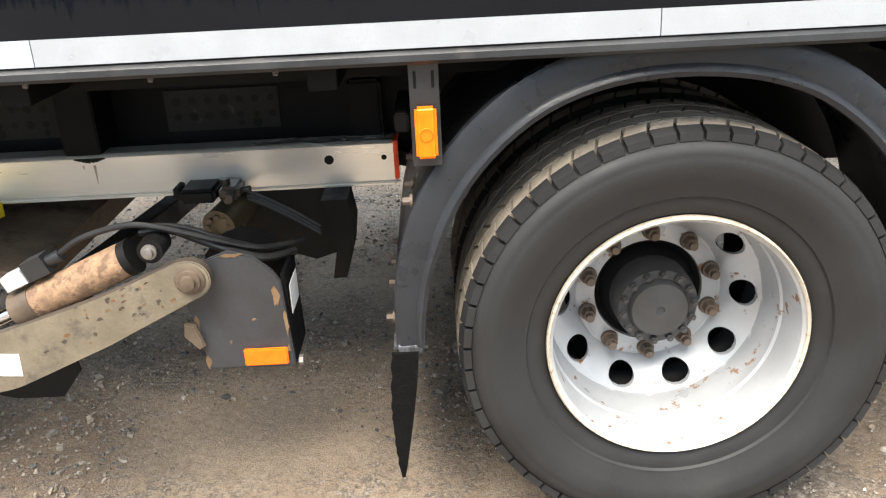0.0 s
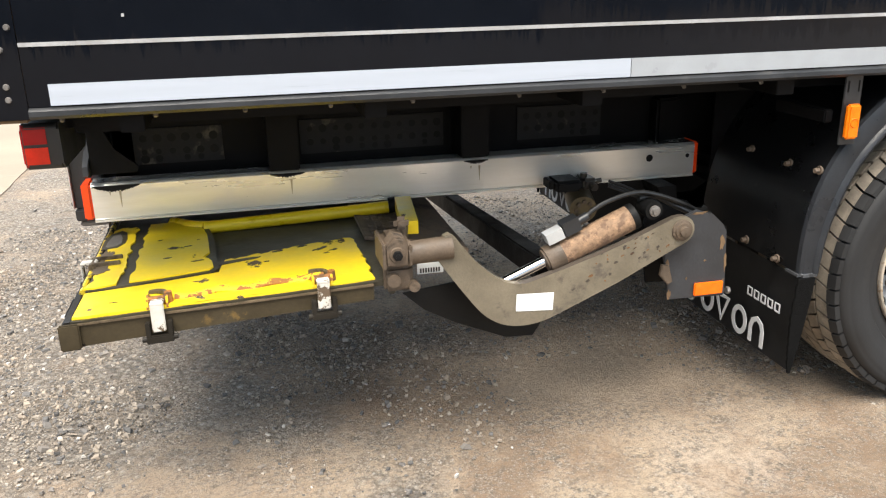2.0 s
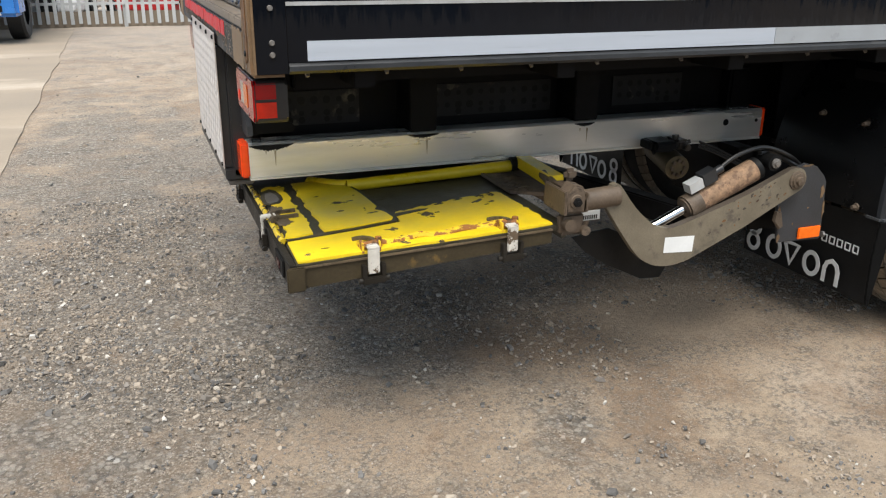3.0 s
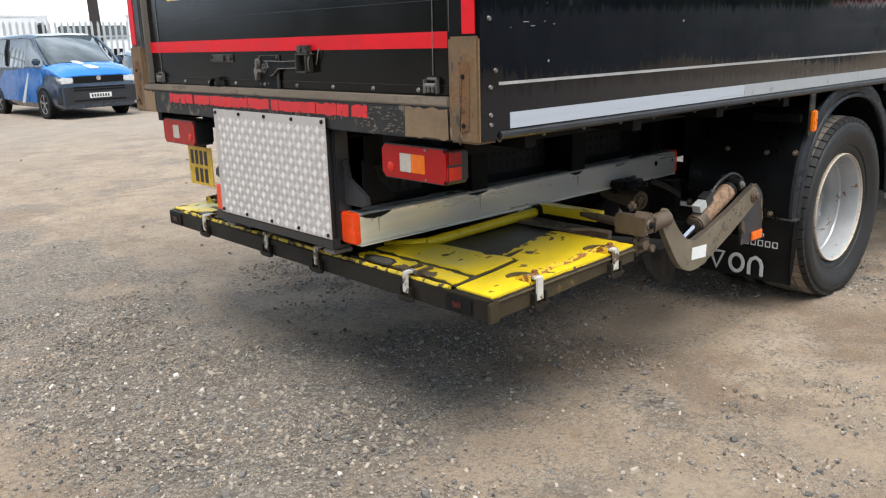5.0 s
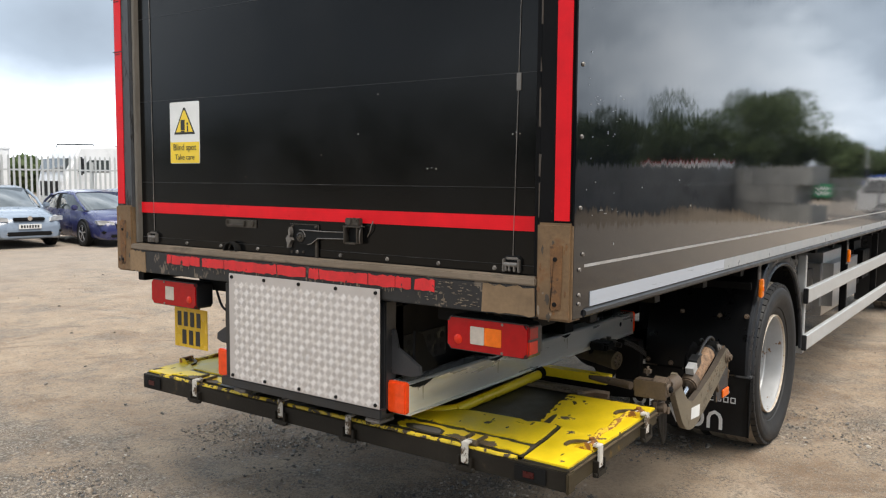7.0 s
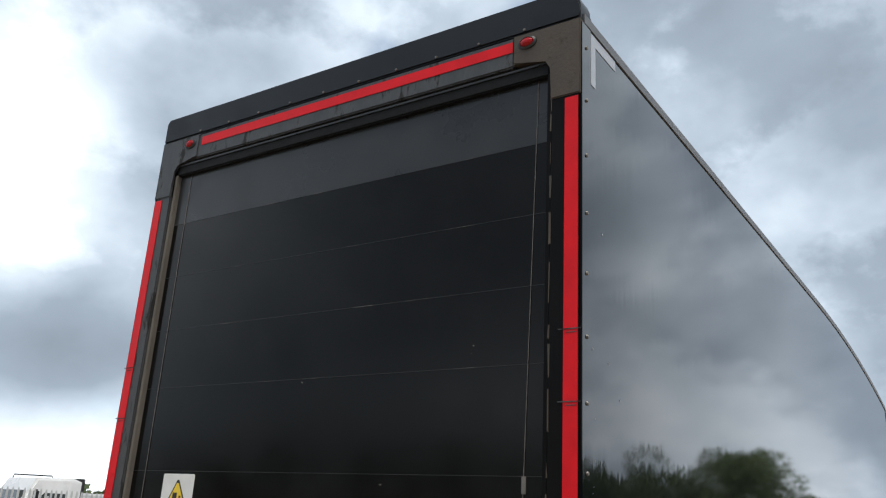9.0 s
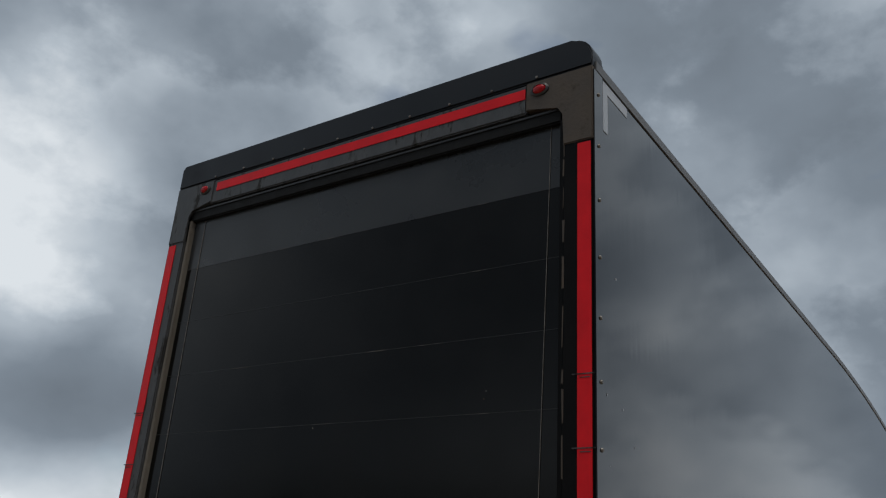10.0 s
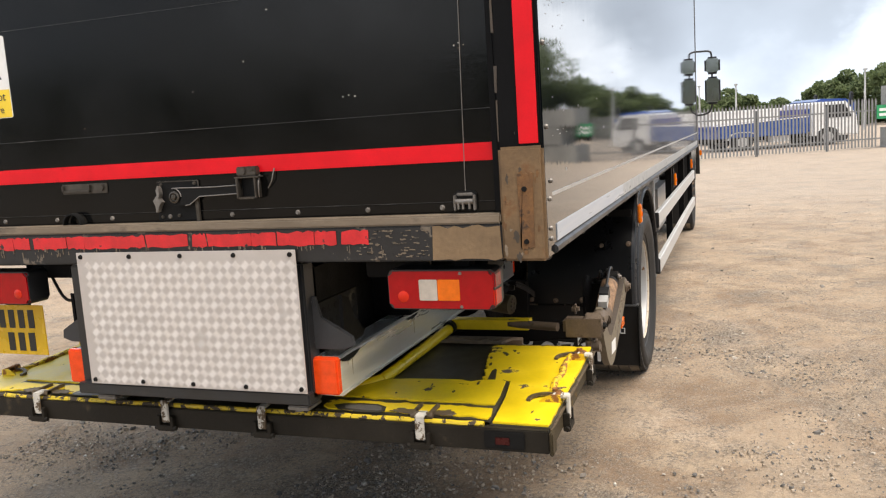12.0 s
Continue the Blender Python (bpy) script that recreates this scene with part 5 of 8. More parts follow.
    def stroke(bm, line, w):
        """A flat printed stroke of width w along a line of (across, up)."""
        out = []
        for k, (u, v) in enumerate(line):
            a, b = line[max(k - 1, 0)], line[min(k + 1, len(line) - 1)]
            d = Vector((b[0] - a[0], b[1] - a[1], 0)).normalized()
            out.append([bm.verts.new((xx, y_out + s * (u - d.y * o), v + d.x * o)) for xx in (x - 0.0012, x + 0.0015) for o in (-w / 2, w / 2)])
        for a, b in zip(out, out[1:]):
            for p_, q_ in ((0, 1), (1, 3), (3, 2), (2, 0)):
                bm.faces.new((a[p_], a[q_], b[q_], b[p_]))
        bm.faces.new([out[0][k] for k in (0, 1, 3, 2)])
        bm.faces.new([out[-1][k] for k in (2, 3, 1, 0)])
    z0, h = 0.212, 0.096
    shapes = [[(0.645 + 0.033 * math.cos(a), z0 + zc + rz * math.sin(a)) for a in np.linspace(0, 2 * math.pi, 21)] for zc, rz in ((0.034, 0.034), (0.102, 0.030))]
    shapes.append([(0.518 + 0.038 * math.cos(a), z0 + h / 2 + 0.046 * math.sin(a)) for a in np.linspace(0, 2 * math.pi, 21)])
    shapes.append([(0.455, z0 + h), (0.414, z0 + 0.004), (0.373, z0 + h), (0.455, z0 + h)])
    shapes.append([(0.297 + 0.038 * math.cos(a), z0 + h / 2 + 0.046 * math.sin(a)) for a in np.linspace(0, 2 * math.pi, 21)])
    shapes.append([(0.225, z0 - 0.004), (0.225, z0 + 0.055), (0.215, z0 + 0.080), (0.190, z0 + 0.094), (0.165, z0 + 0.080), (0.155, z0 + 0.055), (0.155, z0 - 0.004)])
    for line in shapes:
        bm = B()
        stroke(bm, line, 0.019)
        part("logo_mark", bm, "logo", flap)
    for i in range(5):
        bm = B()
        stroke(bm, [(0.262 - 0.040 * i, 0.374), (0.262 - 0.040 * i, 0.402), (0.238 - 0.040 * i, 0.402), (0.238 - 0.040 * i, 0.374), (0.262 - 0.040 * i, 0.374)], 0.006)
        part("logo_bar", bm, "logo", flap)
    # the flap's edge binding
    rw = random.Random(40)
    bm = B()
    back = [(cx - 0.652 - 0.010 * math.sin(math.pi * k / 24) + rw.uniform(-0.002, 0.002), 0.522 - 0.336 * k / 24) for k in range(25)]
    fore = [(cx - 0.592 - 0.050 * (k / 24) ** 1.3, 0.522 - 0.336 * k / 24) for k in range(25)]
    prism(bm, back + fore[::-1], *sorted((y_out - s * 0.002, y_out + s * 0.007)), "xz")
    part("flap_edge", bm, "stone_black", flap, "frayed stippled flap edge")
    return g


# the guard's plastic with the sky's sheen on the lip put into the colour
M["lip_plastic"] = material("weathered_black_plastic_sheen", (0.050, 0.054, 0.062), 0.34, vary=0.2, scale=8, fine=150, bump=0.10, dirt=(0.10, 0.098, 0.095), dirt_at=0.64, dirt_scale=9, dirt_soft=0.2)
M["guard_plastic"] = material("weathered_black_plastic", (0.012, 0.0125, 0.014), 0.34, vary=0.2, scale=8, fine=150, bump=0.10, dirt=(0.10, 0.095, 0.088), dirt_at=0.62, dirt_scale=7, dirt_soft=0.25)
M["flap"] = material("black_rubber_sheet", (0.012, 0.012, 0.0125), 0.5, vary=0.25, scale=8, fine=90, bump=0.1, dirt=(0.06, 0.052, 0.042), dirt_at=0.64, dirt_scale=5, dirt_soft=0.3)
M["stone_black"] = material("frayed_rubber_edge", (0.006, 0.006, 0.006), 0.85, spec=0.08, vary=0.6, scale=90, fine=220, bump=0.9)
mudguard(0.022, 0.64)
mudguard(BOX_W - 0.022, BOX_W - 0.64)


# ---- chassis and running gear ----
def chassis():
    for y in (0.86, 1.62):
        bm = B()
        prof = [(y, 0.76), (y + 0.07, 0.76), (y + 0.07, 0.768), (y + 0.008, 0.768), (y + 0.008, 1.102), (y + 0.07, 1.102), (y + 0.07, 1.11), (y, 1.11)]
        prism(bm, prof, 0.10, 10.4, "yz")
        rail = part("chassis_rail", bm, "black_steel", truck, "black channel chassis rail")
        # drilled plates bolted to the rail, paler with road grime
        for x0, x1 in ((0.17, 0.47), (0.74, 1.27), (1.56, 1.90)):
            bm = B()
            yy = y - 0.007 if y < 1 else y + 0.07
            box(bm, x0, x1, yy, yy + 0.005, 0.862, 0.985)
            part("drilled_plate", bm, "plate_grime", rail, "grimy grey drilled mounting plate")
            nh = 0
            rr = random.Random(int(x0 * 100))
            for zz in (0.952, 0.905, 0.880):
                for xx in np.arange(x0 + 0.035, x1 - 0.02, 0.047):
                    if zz < 0.9 and rr.random() < 0.5:
                        continue
                    bm = B()
                    r = rr.choice((0.010, 0.011, 0.015, 0.013))
                    cyl(bm, (xx, yy - 0.0008, zz), (xx, yy + 0.002, zz), r, seg=14)
                    part("bolt_hole", bm, "hub_black", rail)
                    nh += 1
    # cross bearers under the floor
    for x in list(np.arange(0.28, 8.6, 0.62)):
        boxpart("cross_bearer", (x - 0.03, x + 0.03, 0.06, 2.49, 1.112, 1.168), "black_steel", truck, "", 0.002)
    for x in (0.67, 1.35):
        for y0, y1 in ((0.70, 0.86), (1.69, 1.85)):
            bm = B()
            box(bm, x - 0.05, x + 0.055, y0, y1, 0.84, 1.14, bevel=0.004)
            part("hanger_bracket", bm, "black_steel", truck, "black tail lift hanger bracket")
    for x in (0.12, 0.34, 0.56, 0.78, 1.0, 1.3, 1.55, 1.8, 2.05):
        bm = B()
        cyl(bm, (x, 0.055, 1.158), (x, 0.050, 1.150), 0.007, 0.005, 8)
        part("rail_bolt", bm, "bare", truck)
    boxpart("inner_rail", (0.06, 8.6, 0.26, 0.32, 1.10, 1.168), "black_steel", truck, "black inner floor rail", 0.003)
    boxpart("inner_rail", (0.06, 8.6, 2.45, 2.50, 1.10, 1.168), "black_steel", truck, "black inner floor rail", 0.003)
    # underrun cross beam behind the chequer plate
    boxpart("rear_crossmember", (0.10, 0.18, 0.86, 1.69, 0.72, 1.12), "black_steel", truck, "black rear chassis crossmember", 0.005)
    # tanks and boxes behind the side guard
    for x0, x1, y0, y1, z0, z1, n, mat, lab in ((4.1, 4.8, 0.22, 0.80, 0.50, 1.02, "battery_box", "black_plastic", "black battery box"),
                                               (5.35, 6.7, 0.20, 0.82, 0.44, 1.0, "fuel_tank", "alu_trim", "dull aluminium fuel tank"),
                                               (7.1, 7.7, 0.24, 0.80, 0.52, 1.0, "air_tank", "black_steel", "black air tank"),
                                               (4.6, 6.4, 1.75, 2.35, 0.46, 1.0, "pallet_box", "black_plastic", "black side locker")):
        bm = B()
        box(bm, x0, x1, y0, y1, z0, z1, bevel=0.09, seg=4)
        part(n, bm, mat, truck, lab)


M["plate_grime"] = material("grimy_grey_steel_plate", (0.015, 0.015, 0.015), 0.65, spec=0.25, vary=0.3, scale=9, fine=90, bump=0.2, dirt=(0.10, 0.09, 0.07), dirt_at=0.6, dirt_scale=10, dirt_soft=0.1)
chassis()


def side_guard():
    g = None
    for z in (0.505, 0.835):
        bm = B()
        prism(bm, [(0.035, z - 0.052), (0.030, z - 0.046), (0.030, z + 0.046), (0.035, z + 0.052), (0.06, z + 0.052), (0.06, z - 0.052)], 3.66, 8.45, "yz")
        r = part("guard_rail", bm, "galv", truck, "silver grey side guard rail")
        boxpart("end_cap", (3.645, 3.66, 0.028, 0.062, z - 0.054, z + 0.054), "black_plastic", r, "", 0.004)
    for x in (3.69, 5.25, 6.85, 8.40):
        boxpart("guard_post", (x, x + 0.045, 0.061, 0.115, 0.42, 1.115), "galv" if x < 4 else "black_steel", truck, "upright side guard post", 0.004)
    for x, z in ((2.345, 1.025), (4.99, 1.02), (7.44, 1.02)):
        bm = B()
        box(bm, x - 0.03, x + 0.03, 0.020, 0.026, 0.955, 1.165, bevel=0.002)
        br = part("marker_bracket", bm, "black_plastic", truck, "black slotted marker lamp bracket")
        for dx in (-0.018, 0.018):
            boxpart("bracket_slot", (x + dx - 0.003, x + dx + 0.003, 0.0185, 0.0205, 1.115, 1.150), "hub_black", br, "", 0.001)
        bm = B()
        box(bm, x - 0.022, x + 0.022, -0.002, 0.0195, z - 0.050, z + 0.056, bevel=0.006, seg=3)
        lamp = part("marker_lens", bm, "yellow_lens", br, "amber side marker lens")
        bm = B()
        lathe(bm, [(0.013, -0.0045), (0.015, -0.001), (0.015, 0.0)], (x, 0, z), 16)
        part("lens_ring", bm, "amber_lens", br)
    # stub bracket from the guard
    bm = B()
    box(bm, 2.28, 2.31, 0.05, 0.30, 1.02, 1.06, bevel=0.004)
    part("guard_stay", bm, "black_steel", truck, "black mudguard stay")


side_guard()


def cab():
    bm = B()
    pts = [(8.86, 0.62), (8.86, 2.95), (9.1, 3.05), (9.9, 3.0), (10.25, 2.8), (10.55, 1.75), (10.62, 1.3), (10.64, 0.55), (10.30, 0.45), (10.28, 0.75), (10.12, 1.02), (9.72, 1.14), (9.32, 1.02), (9.16, 0.75), (9.14, 0.62)]
    prism(bm, pts, 0.13, 2.42, "xz", 0.05)
    c = part("cab", bm, "cab_dark", truck, "black lorry cab")
    for y0, y1 in ((0.122, 0.1285), (2.4215, 2.428)):
        bm = B()
        prism(bm, [(9.15, 1.75), (9.15, 2.6), (9.95, 2.6), (10.28, 1.75)], y0, y1)
        part("side_window", bm, "car_glass", c, "dark cab side window")
    bm = B()
    prism(bm, [(9.05, 0.72), (9.10, 0.98), (9.30, 1.18), (9.72, 1.26), (10.12, 1.18), (10.34, 0.98), (10.39, 0.72), (10.30, 0.72), (10.25, 0.95), (10.06, 1.12), (9.72, 1.18), (9.38, 1.12), (9.18, 0.95), (9.13, 0.72)], 0.05, 0.55)
    part("wheel_arch", bm, "black_plastic", c, "black front wheel arch")
    bm = B()
    box(bm, 9.05, 9.065, 0.10, 0.60, 0.15, 0.72, bevel=0.003)
    part("front_flap", bm, "flap", c, "black front mudflap")
    bm = B()
    box(bm, 10.36, 10.44, 0.02, 0.06, 0.98, 1.06, bevel=0.01)
    part("indicator", bm, "yellow_lens", c, "amber side repeater")
    # mirrors on a looped arm
    bm = B()
    tube(bm, curve_pts([(10.0, 0.14, 2.43), (10.0, -0.02, 2.43), (10.0, -0.12, 2.42), (10.0, -0.15, 2.34), (10.0, -0.15, 1.90), (10.0, -0.14, 1.66), (10.0, -0.06, 1.57), (10.0, 0.14, 1.56)], 6), 0.013, 8)
    part("mirror_arm", bm, "black_plastic", c, "black mirror arm")
    for z0, z1 in ((2.11, 2.345), (1.70, 2.075)):
        bm = B()
        box(bm, 9.93, 10.06, -0.262, -0.055, z0, z1, bevel=0.045, seg=4)
        mr = part("mirror_housing", bm, "black_plastic", c, "black door mirror housing")
        bm = B()
        prism(bm, arc(-0.105, z1 - 0.055, 0.03, 0, 90, 4) + arc(-0.212, z1 - 0.055, 0.03, 90, 180, 4) + arc(-0.212, z0 + 0.055, 0.03, 180, 270, 4) + arc(-0.105, z0 + 0.055, 0.03, 270, 360, 4), 9.926, 9.9295, "yz")
        part("mirror_glass", bm, "mirror", mr, "mirror glass")


cab()


# ---- tail lift ----
M["grease_drip"] = material("thin_brown_grease", (0.46, 0.40, 0.27), 0.5, vary=0.3, scale=20, fine=90, bump=0.05)


def lift_beams():
    for side in (0, 1):
        f = (lambda y: y) if side == 0 else (lambda y: BOX_W - y)
        y0 = f(0.72)
        s = 1 if side == 0 else -1
        bm = B()
        prof = [(0.0, 0.716), (0.0, 0.826), (0.004, 0.832), (0.010, 0.836), (0.085, 0.836), (0.085, 0.704), (-0.004, 0.704), (-0.004, 0.709), (0.002, 0.711), (-0.003, 0.714)]
        prism(bm, [(y0 + s * a, b) for a, b in prof], 0.036, 2.238, "yz")
        beam = part("lift_beam", bm, "alu", truck, "dirty extruded aluminium lift beam", 8)
        for x0, x1, lab in ((0.006, 0.0358, "orange red rear reflector"), (2.2382, 2.252, "red beam end cap")):
            a, b = sorted((y0 - s * 0.006, y0 + s * 0.10))
            boxpart("end_cap", (x0, x1, a, b, 0.714, 0.838), "orange_refl", beam, lab, 0.006)
        a, b = sorted((y0 - s * 0.004, y0 + s * 0.092))
        for xx in (2.05, 2.21):
            bm = B()
            cyl(bm, (xx, y0 - s * 0.0008, 0.786), (xx, y0 + s * 0.004, 0.786), 0.014 if xx < 2.1 else 0.008, seg=16)
            part("beam_hole", bm, "hub_black", beam)
        # grease streaks below the hanger brackets
        rg = random.Random(31 + side)
        for xc, w in ((0.68, 0.060), (1.36, 0.045), (0.115, 0.078)):
            bm = B()
            pts = [(xc - w, 0.8265)]
            n = 70
            for i in range(n + 1):
                u = -1 + 2 * i / n
                pts.append((xc + u * w, 0.8255 - (0.022 if xc < 0.2 else 0.013) * (1 - abs(u) ** 1.6) * rg.uniform(0.7, 1.0) - rg.uniform(0.0, 0.0035)))
            pts.append((xc + w, 0.8265))
            lo, hi = sorted((y0 - s * 0.0012, y0 - s * 0.0003))
            prism(bm, pts, lo, hi, "xz")
            part("grease_stain", bm, "hub_black", beam, "black grease stain")
            bm = B()
            for dx, ln, hw in ((0.012, 0.055, 0.004), (-0.02, 0.012, 0.003)):
                prism(bm, [(xc + dx - hw, 0.806), (xc + dx + hw, 0.806), (xc + dx + 0.0006, 0.806 - ln), (xc + dx - 0.0006, 0.806 - ln)], lo, hi, "xz")
            part("grease_drip", bm, "grease_drip", beam, "thin brown drips")


lift_beams()


# the plate's metal, rubbed, with highlights painted in so both slants show
M["chequer_bar"] = material("rubbed_highlight_aluminium", (0.70, 0.655, 0.62), 0.36, metal=0.2, vary=0.05, scale=9, fine=120, bump=0.04)


def rear_bumper():
    # chequer plate with raised bars in alternating fives
    y0, y1, z0, z1 = 0.802, 1.674, 0.732, 1.203
    px = -0.040
    pl = boxpart("chequer_plate", (px - 0.004, px, y0, y1, z0, z1), "chequer", truck, "bright aluminium chequer plate", 0.001)
    V, F = [], []

    def bar(cy, cz, ang, ln):
        c, s = math.cos(ang), math.sin(ang)
        base = len(V)
        for u, v, x in ((-ln, 0, -0.0161), (-ln * 0.5, 0.0024, -0.0161), (ln * 0.5, 0.0024, -0.0161), (ln, 0, -0.0161), (ln * 0.5, -0.0024, -0.0161), (-ln * 0.5, -0.0024, -0.0161), (-ln * 0.6, 0, -0.0171), (ln * 0.6, 0, -0.0171)):
            V.append((x + px + 0.012, cy + u * c - v * s, cz + u * s + v * c))
        F.extend([tuple(base + i for i in f) for f in ((0, 1, 6), (1, 2, 7, 6), (2, 3, 7), (3, 4, 7), (4, 5, 6, 7), (5, 0, 6))])
    py, pz = 0.0335, 0.0335
    ny, nz = int((y1 - y0 - 0.02) / py), int((z1 - z0 - 0.02) / pz)
    for i in range(ny):
        for j in range(nz):
            cy, cz = y0 + 0.02 + i * py, z0 + 0.02 + j * pz
            ang = radians(45) if (i + j) % 2 else radians(-45)
            for k in range(5):
                o = (k - 2) * 0.0055
                bar(cy - o * math.sin(ang), cz + o * math.cos(ang), ang, 0.0140)
    me = bpy.data.meshes.new("chequer_relief")
    me.from_pydata(V, [], F)
    me.materials.append(M["chequer_bar"])
    tb = new("chequer_relief", me)
    tb.parent = pl
    tb["kind"], tb["label"] = "stuff", "raised chequer bars in alternating fives"
    for z in (z1 - 0.015, z0 + 0.015):
        for y in np.linspace(y0 + 0.02, y1 - 0.02, 5):
            bm = B()
            cyl(bm, (px - 0.0043, y, z), (px - 0.010, y, z), 0.0085, 0.0065, 10)
            part("plate_screw", bm, "hub_black", pl)
    # frame, end brackets and reflectors
    bm = B()
    for y in (0.80, 1.672):
        box(bm, -0.011, 0.06, y, y + 0.07, 0.70, 1.155, bevel=0.006)
    box(bm, px + 0.001, 0.05, 0.80, 1.742, 0.690, 0.730, bevel=0.004)
    for y in (0.82, 1.60):
        box(bm, px + 0.001, -0.010, y, y + 0.06, 0.732, 1.155, bevel=0.002)
    part("bumper_frame", bm, "black_plastic", truck, "black underrun bumper frame")
    for f in ((lambda y: y), (lambda y: BOX_W - 0.02 - y)):
        bm = B()
        pts = [(f(0.83), 1.045), (f(0.79), 1.035), (f(0.775), 0.965), (f(0.70), 0.925), (f(0.665), 0.905), (f(0.66), 0.875), (f(0.70), 0.862), (f(0.83), 0.862)]
        prism(bm, pts, 0.030, 0.048, "yz", 0.002)
        br = part("bumper_bracket", bm, "grey_steel", truck, "dark grey shaped bumper bracket")
        bm = B()
        pts = [(0.05, 1.04), (0.05, 0.87), (0.19, 0.87), (0.20, 0.89), (0.13, 0.95), (0.10, 1.02)]
        lo, hi = sorted((f(0.70), f(0.712)))
        prism(bm, pts, lo, hi, "xz", 0.001)
        part("bracket_gusset", bm, "black_steel", br, "black bracket gusset")
        for z in (1.02, 0.885):
            bm = B()
            y = f(0.815)
            cyl(bm, (0.032, y, z), (0.012, y, z), 0.016, 0.014, 6)
            cyl(bm, (0.012, y, z), (-0.004, y, z), 0.009, seg=10)
            part("bracket_bolt", bm, "bare", br)
    # tow foot under the bumper corner
    for y in (0.86, 1.64):
        bm = B()
        box(bm, -0.03, 0.06, y - 0.05, y + 0.03, 0.668, 0.684, bevel=0.004)
        cyl(bm, (-0.005, y, 0.66), (-0.005, y, 0.70), 0.014, seg=12)
        part("rest_pad", bm, "bare", truck, "worn steel rest pad")


rear_bumper()


def tail_lamp(y0, y1, outer_low):
    """A rounded lens in a black bezel; the outer end lies at y0 when outer_low."""
    z0, z1 = 1.012, 1.126
    o, i = (y0, y1) if outer_low else (y1, y0)
    s = 1 if outer_low else -1

    def at(a):
        return o + (i - o) * a

    def rounded(ya, yb, za, zb, r):
        lo, hi = min(ya, yb), max(ya, yb)
        return arc(hi - r, zb - r, r, 0, 90, 5) + arc(lo + r, zb - r, r, 90, 180, 5) + arc(lo + r, za + r, r, 180, 270, 5) + arc(hi - r, za + r, r, 270, 360, 5)
    bm = B()
    prism(bm, rounded(y0 - 0.004, y1 + 0.004, z0 - 0.004, z1 + 0.004, 0.016), -0.007, 0.085, "yz", 0.006)
    lamp = part("tail_lamp", bm, "black_plastic", truck, "rear lamp cluster with red, white and amber lenses")
    # red lens with softly rolled edges
    bm = B()
    prism(bm, rounded(y0, y1, z0, z1, 0.014), -0.012, 0.036, "yz", 0.007)
    part("lamp_lens", bm, "red_lens", lamp, "red moulded lens")
    # lenses let into the face, and the amber wrap-round end
    for a, b, mat, lab in ((0.31, 0.52, "amber_lens", "amber indicator lens"), (0.525, 0.70, "white_lens", "white reversing lens")) if outer_low else ((0.33, 0.52, "white_lens", "white lens"),):
        bm = B()
        prism(bm, rounded(at(a), at(b), z0 + 0.025, z1 - 0.025, 0.003), -0.0142, -0.0122, "yz", 0.0008)
        part("lamp_lens", bm, mat, lamp, lab)
    bm = B()
    lo, hi = sorted((at(-0.022), at(0.024)))
    box(bm, -0.008, 0.056, lo, hi, z0 + 0.008, z0 + 0.060, bevel=0.004)
    part("lamp_lens", bm, "side_lens", lamp, "orange red side lens")
    bm = B()
    box(bm, -0.008, 0.056, lo, hi, z0 + 0.0605, z1 - 0.006, bevel=0.004)
    part("lamp_lens", bm, "red_lens", lamp, "red wrap-round side lens")
    bm = B()
    lathe(bm, [(0.0, -0.0165), (0.012, -0.016), (0.018, -0.0135), (0.018, -0.0115)], (0, at(0.86), z0 + 0.036), 20, "x")
    part("bulb_lens", bm, "side_lens", lamp, "round red bulb lens")
    for z in (z0 + 0.006, z1 - 0.006):
        bm = B()
        cyl(bm, (-0.011, at(0.30), z), (-0.0145, at(0.30), z), 0.005, seg=8)
        part("lens_screw", bm, "bare", lamp)
    # bracket arm to the chassis
    bm = B()
    ya, yb = sorted((i - s * 0.10, i + s * 0.12))
    box(bm, 0.0855, 0.11, ya, yb, 1.09, 1.155, bevel=0.005)
    part("lamp_bracket", bm, "black_steel", lamp, "black lamp bracket")
    bm = B()
    box(bm, 0.112, 0.30, min(i, o) + 0.05, min(i, o) + 0.11, 1.09, 1.155, bevel=0.005)
    part("lamp_bracket", bm, "black_steel", lamp, "black lamp bracket")

M["side_lens"] = lens("orange_red_side_lens", (0.60, 0.022, 0.006))
M["red_dull"] = lens("dull_red_lens", (0.05, 0.006, 0.006), 0.3)
tail_lamp(0.170, 0.503, True)
tail_lamp(1.950, 2.285, False)
bm = B()
tube(bm, curve_pts([(0.12, 1.97, 1.11), (0.10, 1.90, 1.02), (0.11, 1.86, 1.0), (0.12, 1.80, 1.03), (0.14, 1.74, 1.06)], 6), 0.006, 8)
part("lamp_cable", bm, "hose", truck, "black lamp cable")

def number_plate():
    pl = boxpart("number_plate", (0.088, 0.092, 1.995, 2.245, 0.788, 0.984), "plate_yellow", truck, "yellow rear number plate with plain bars", 0.001)
    bm = B()
    box(bm, 0.0921, 0.10, 2.06, 2.18, 0.98, 1.06, bevel=0.002)
    part("plate_bracket", bm, "black_steel", pl)
    for z0, z1, a, b, n in ((0.893, 0.965, 2.22, 2.025, 4), (0.803, 0.875, 2.185, 2.03, 3)):
        w = (a - b) / n
        for k in range(n):
            y = a - k * w
            boxpart("plate_bar", (0.0866, 0.0878, y - w * 0.62, y, z0, z1), "sign_black", pl, "", 0.0003)


number_plate()


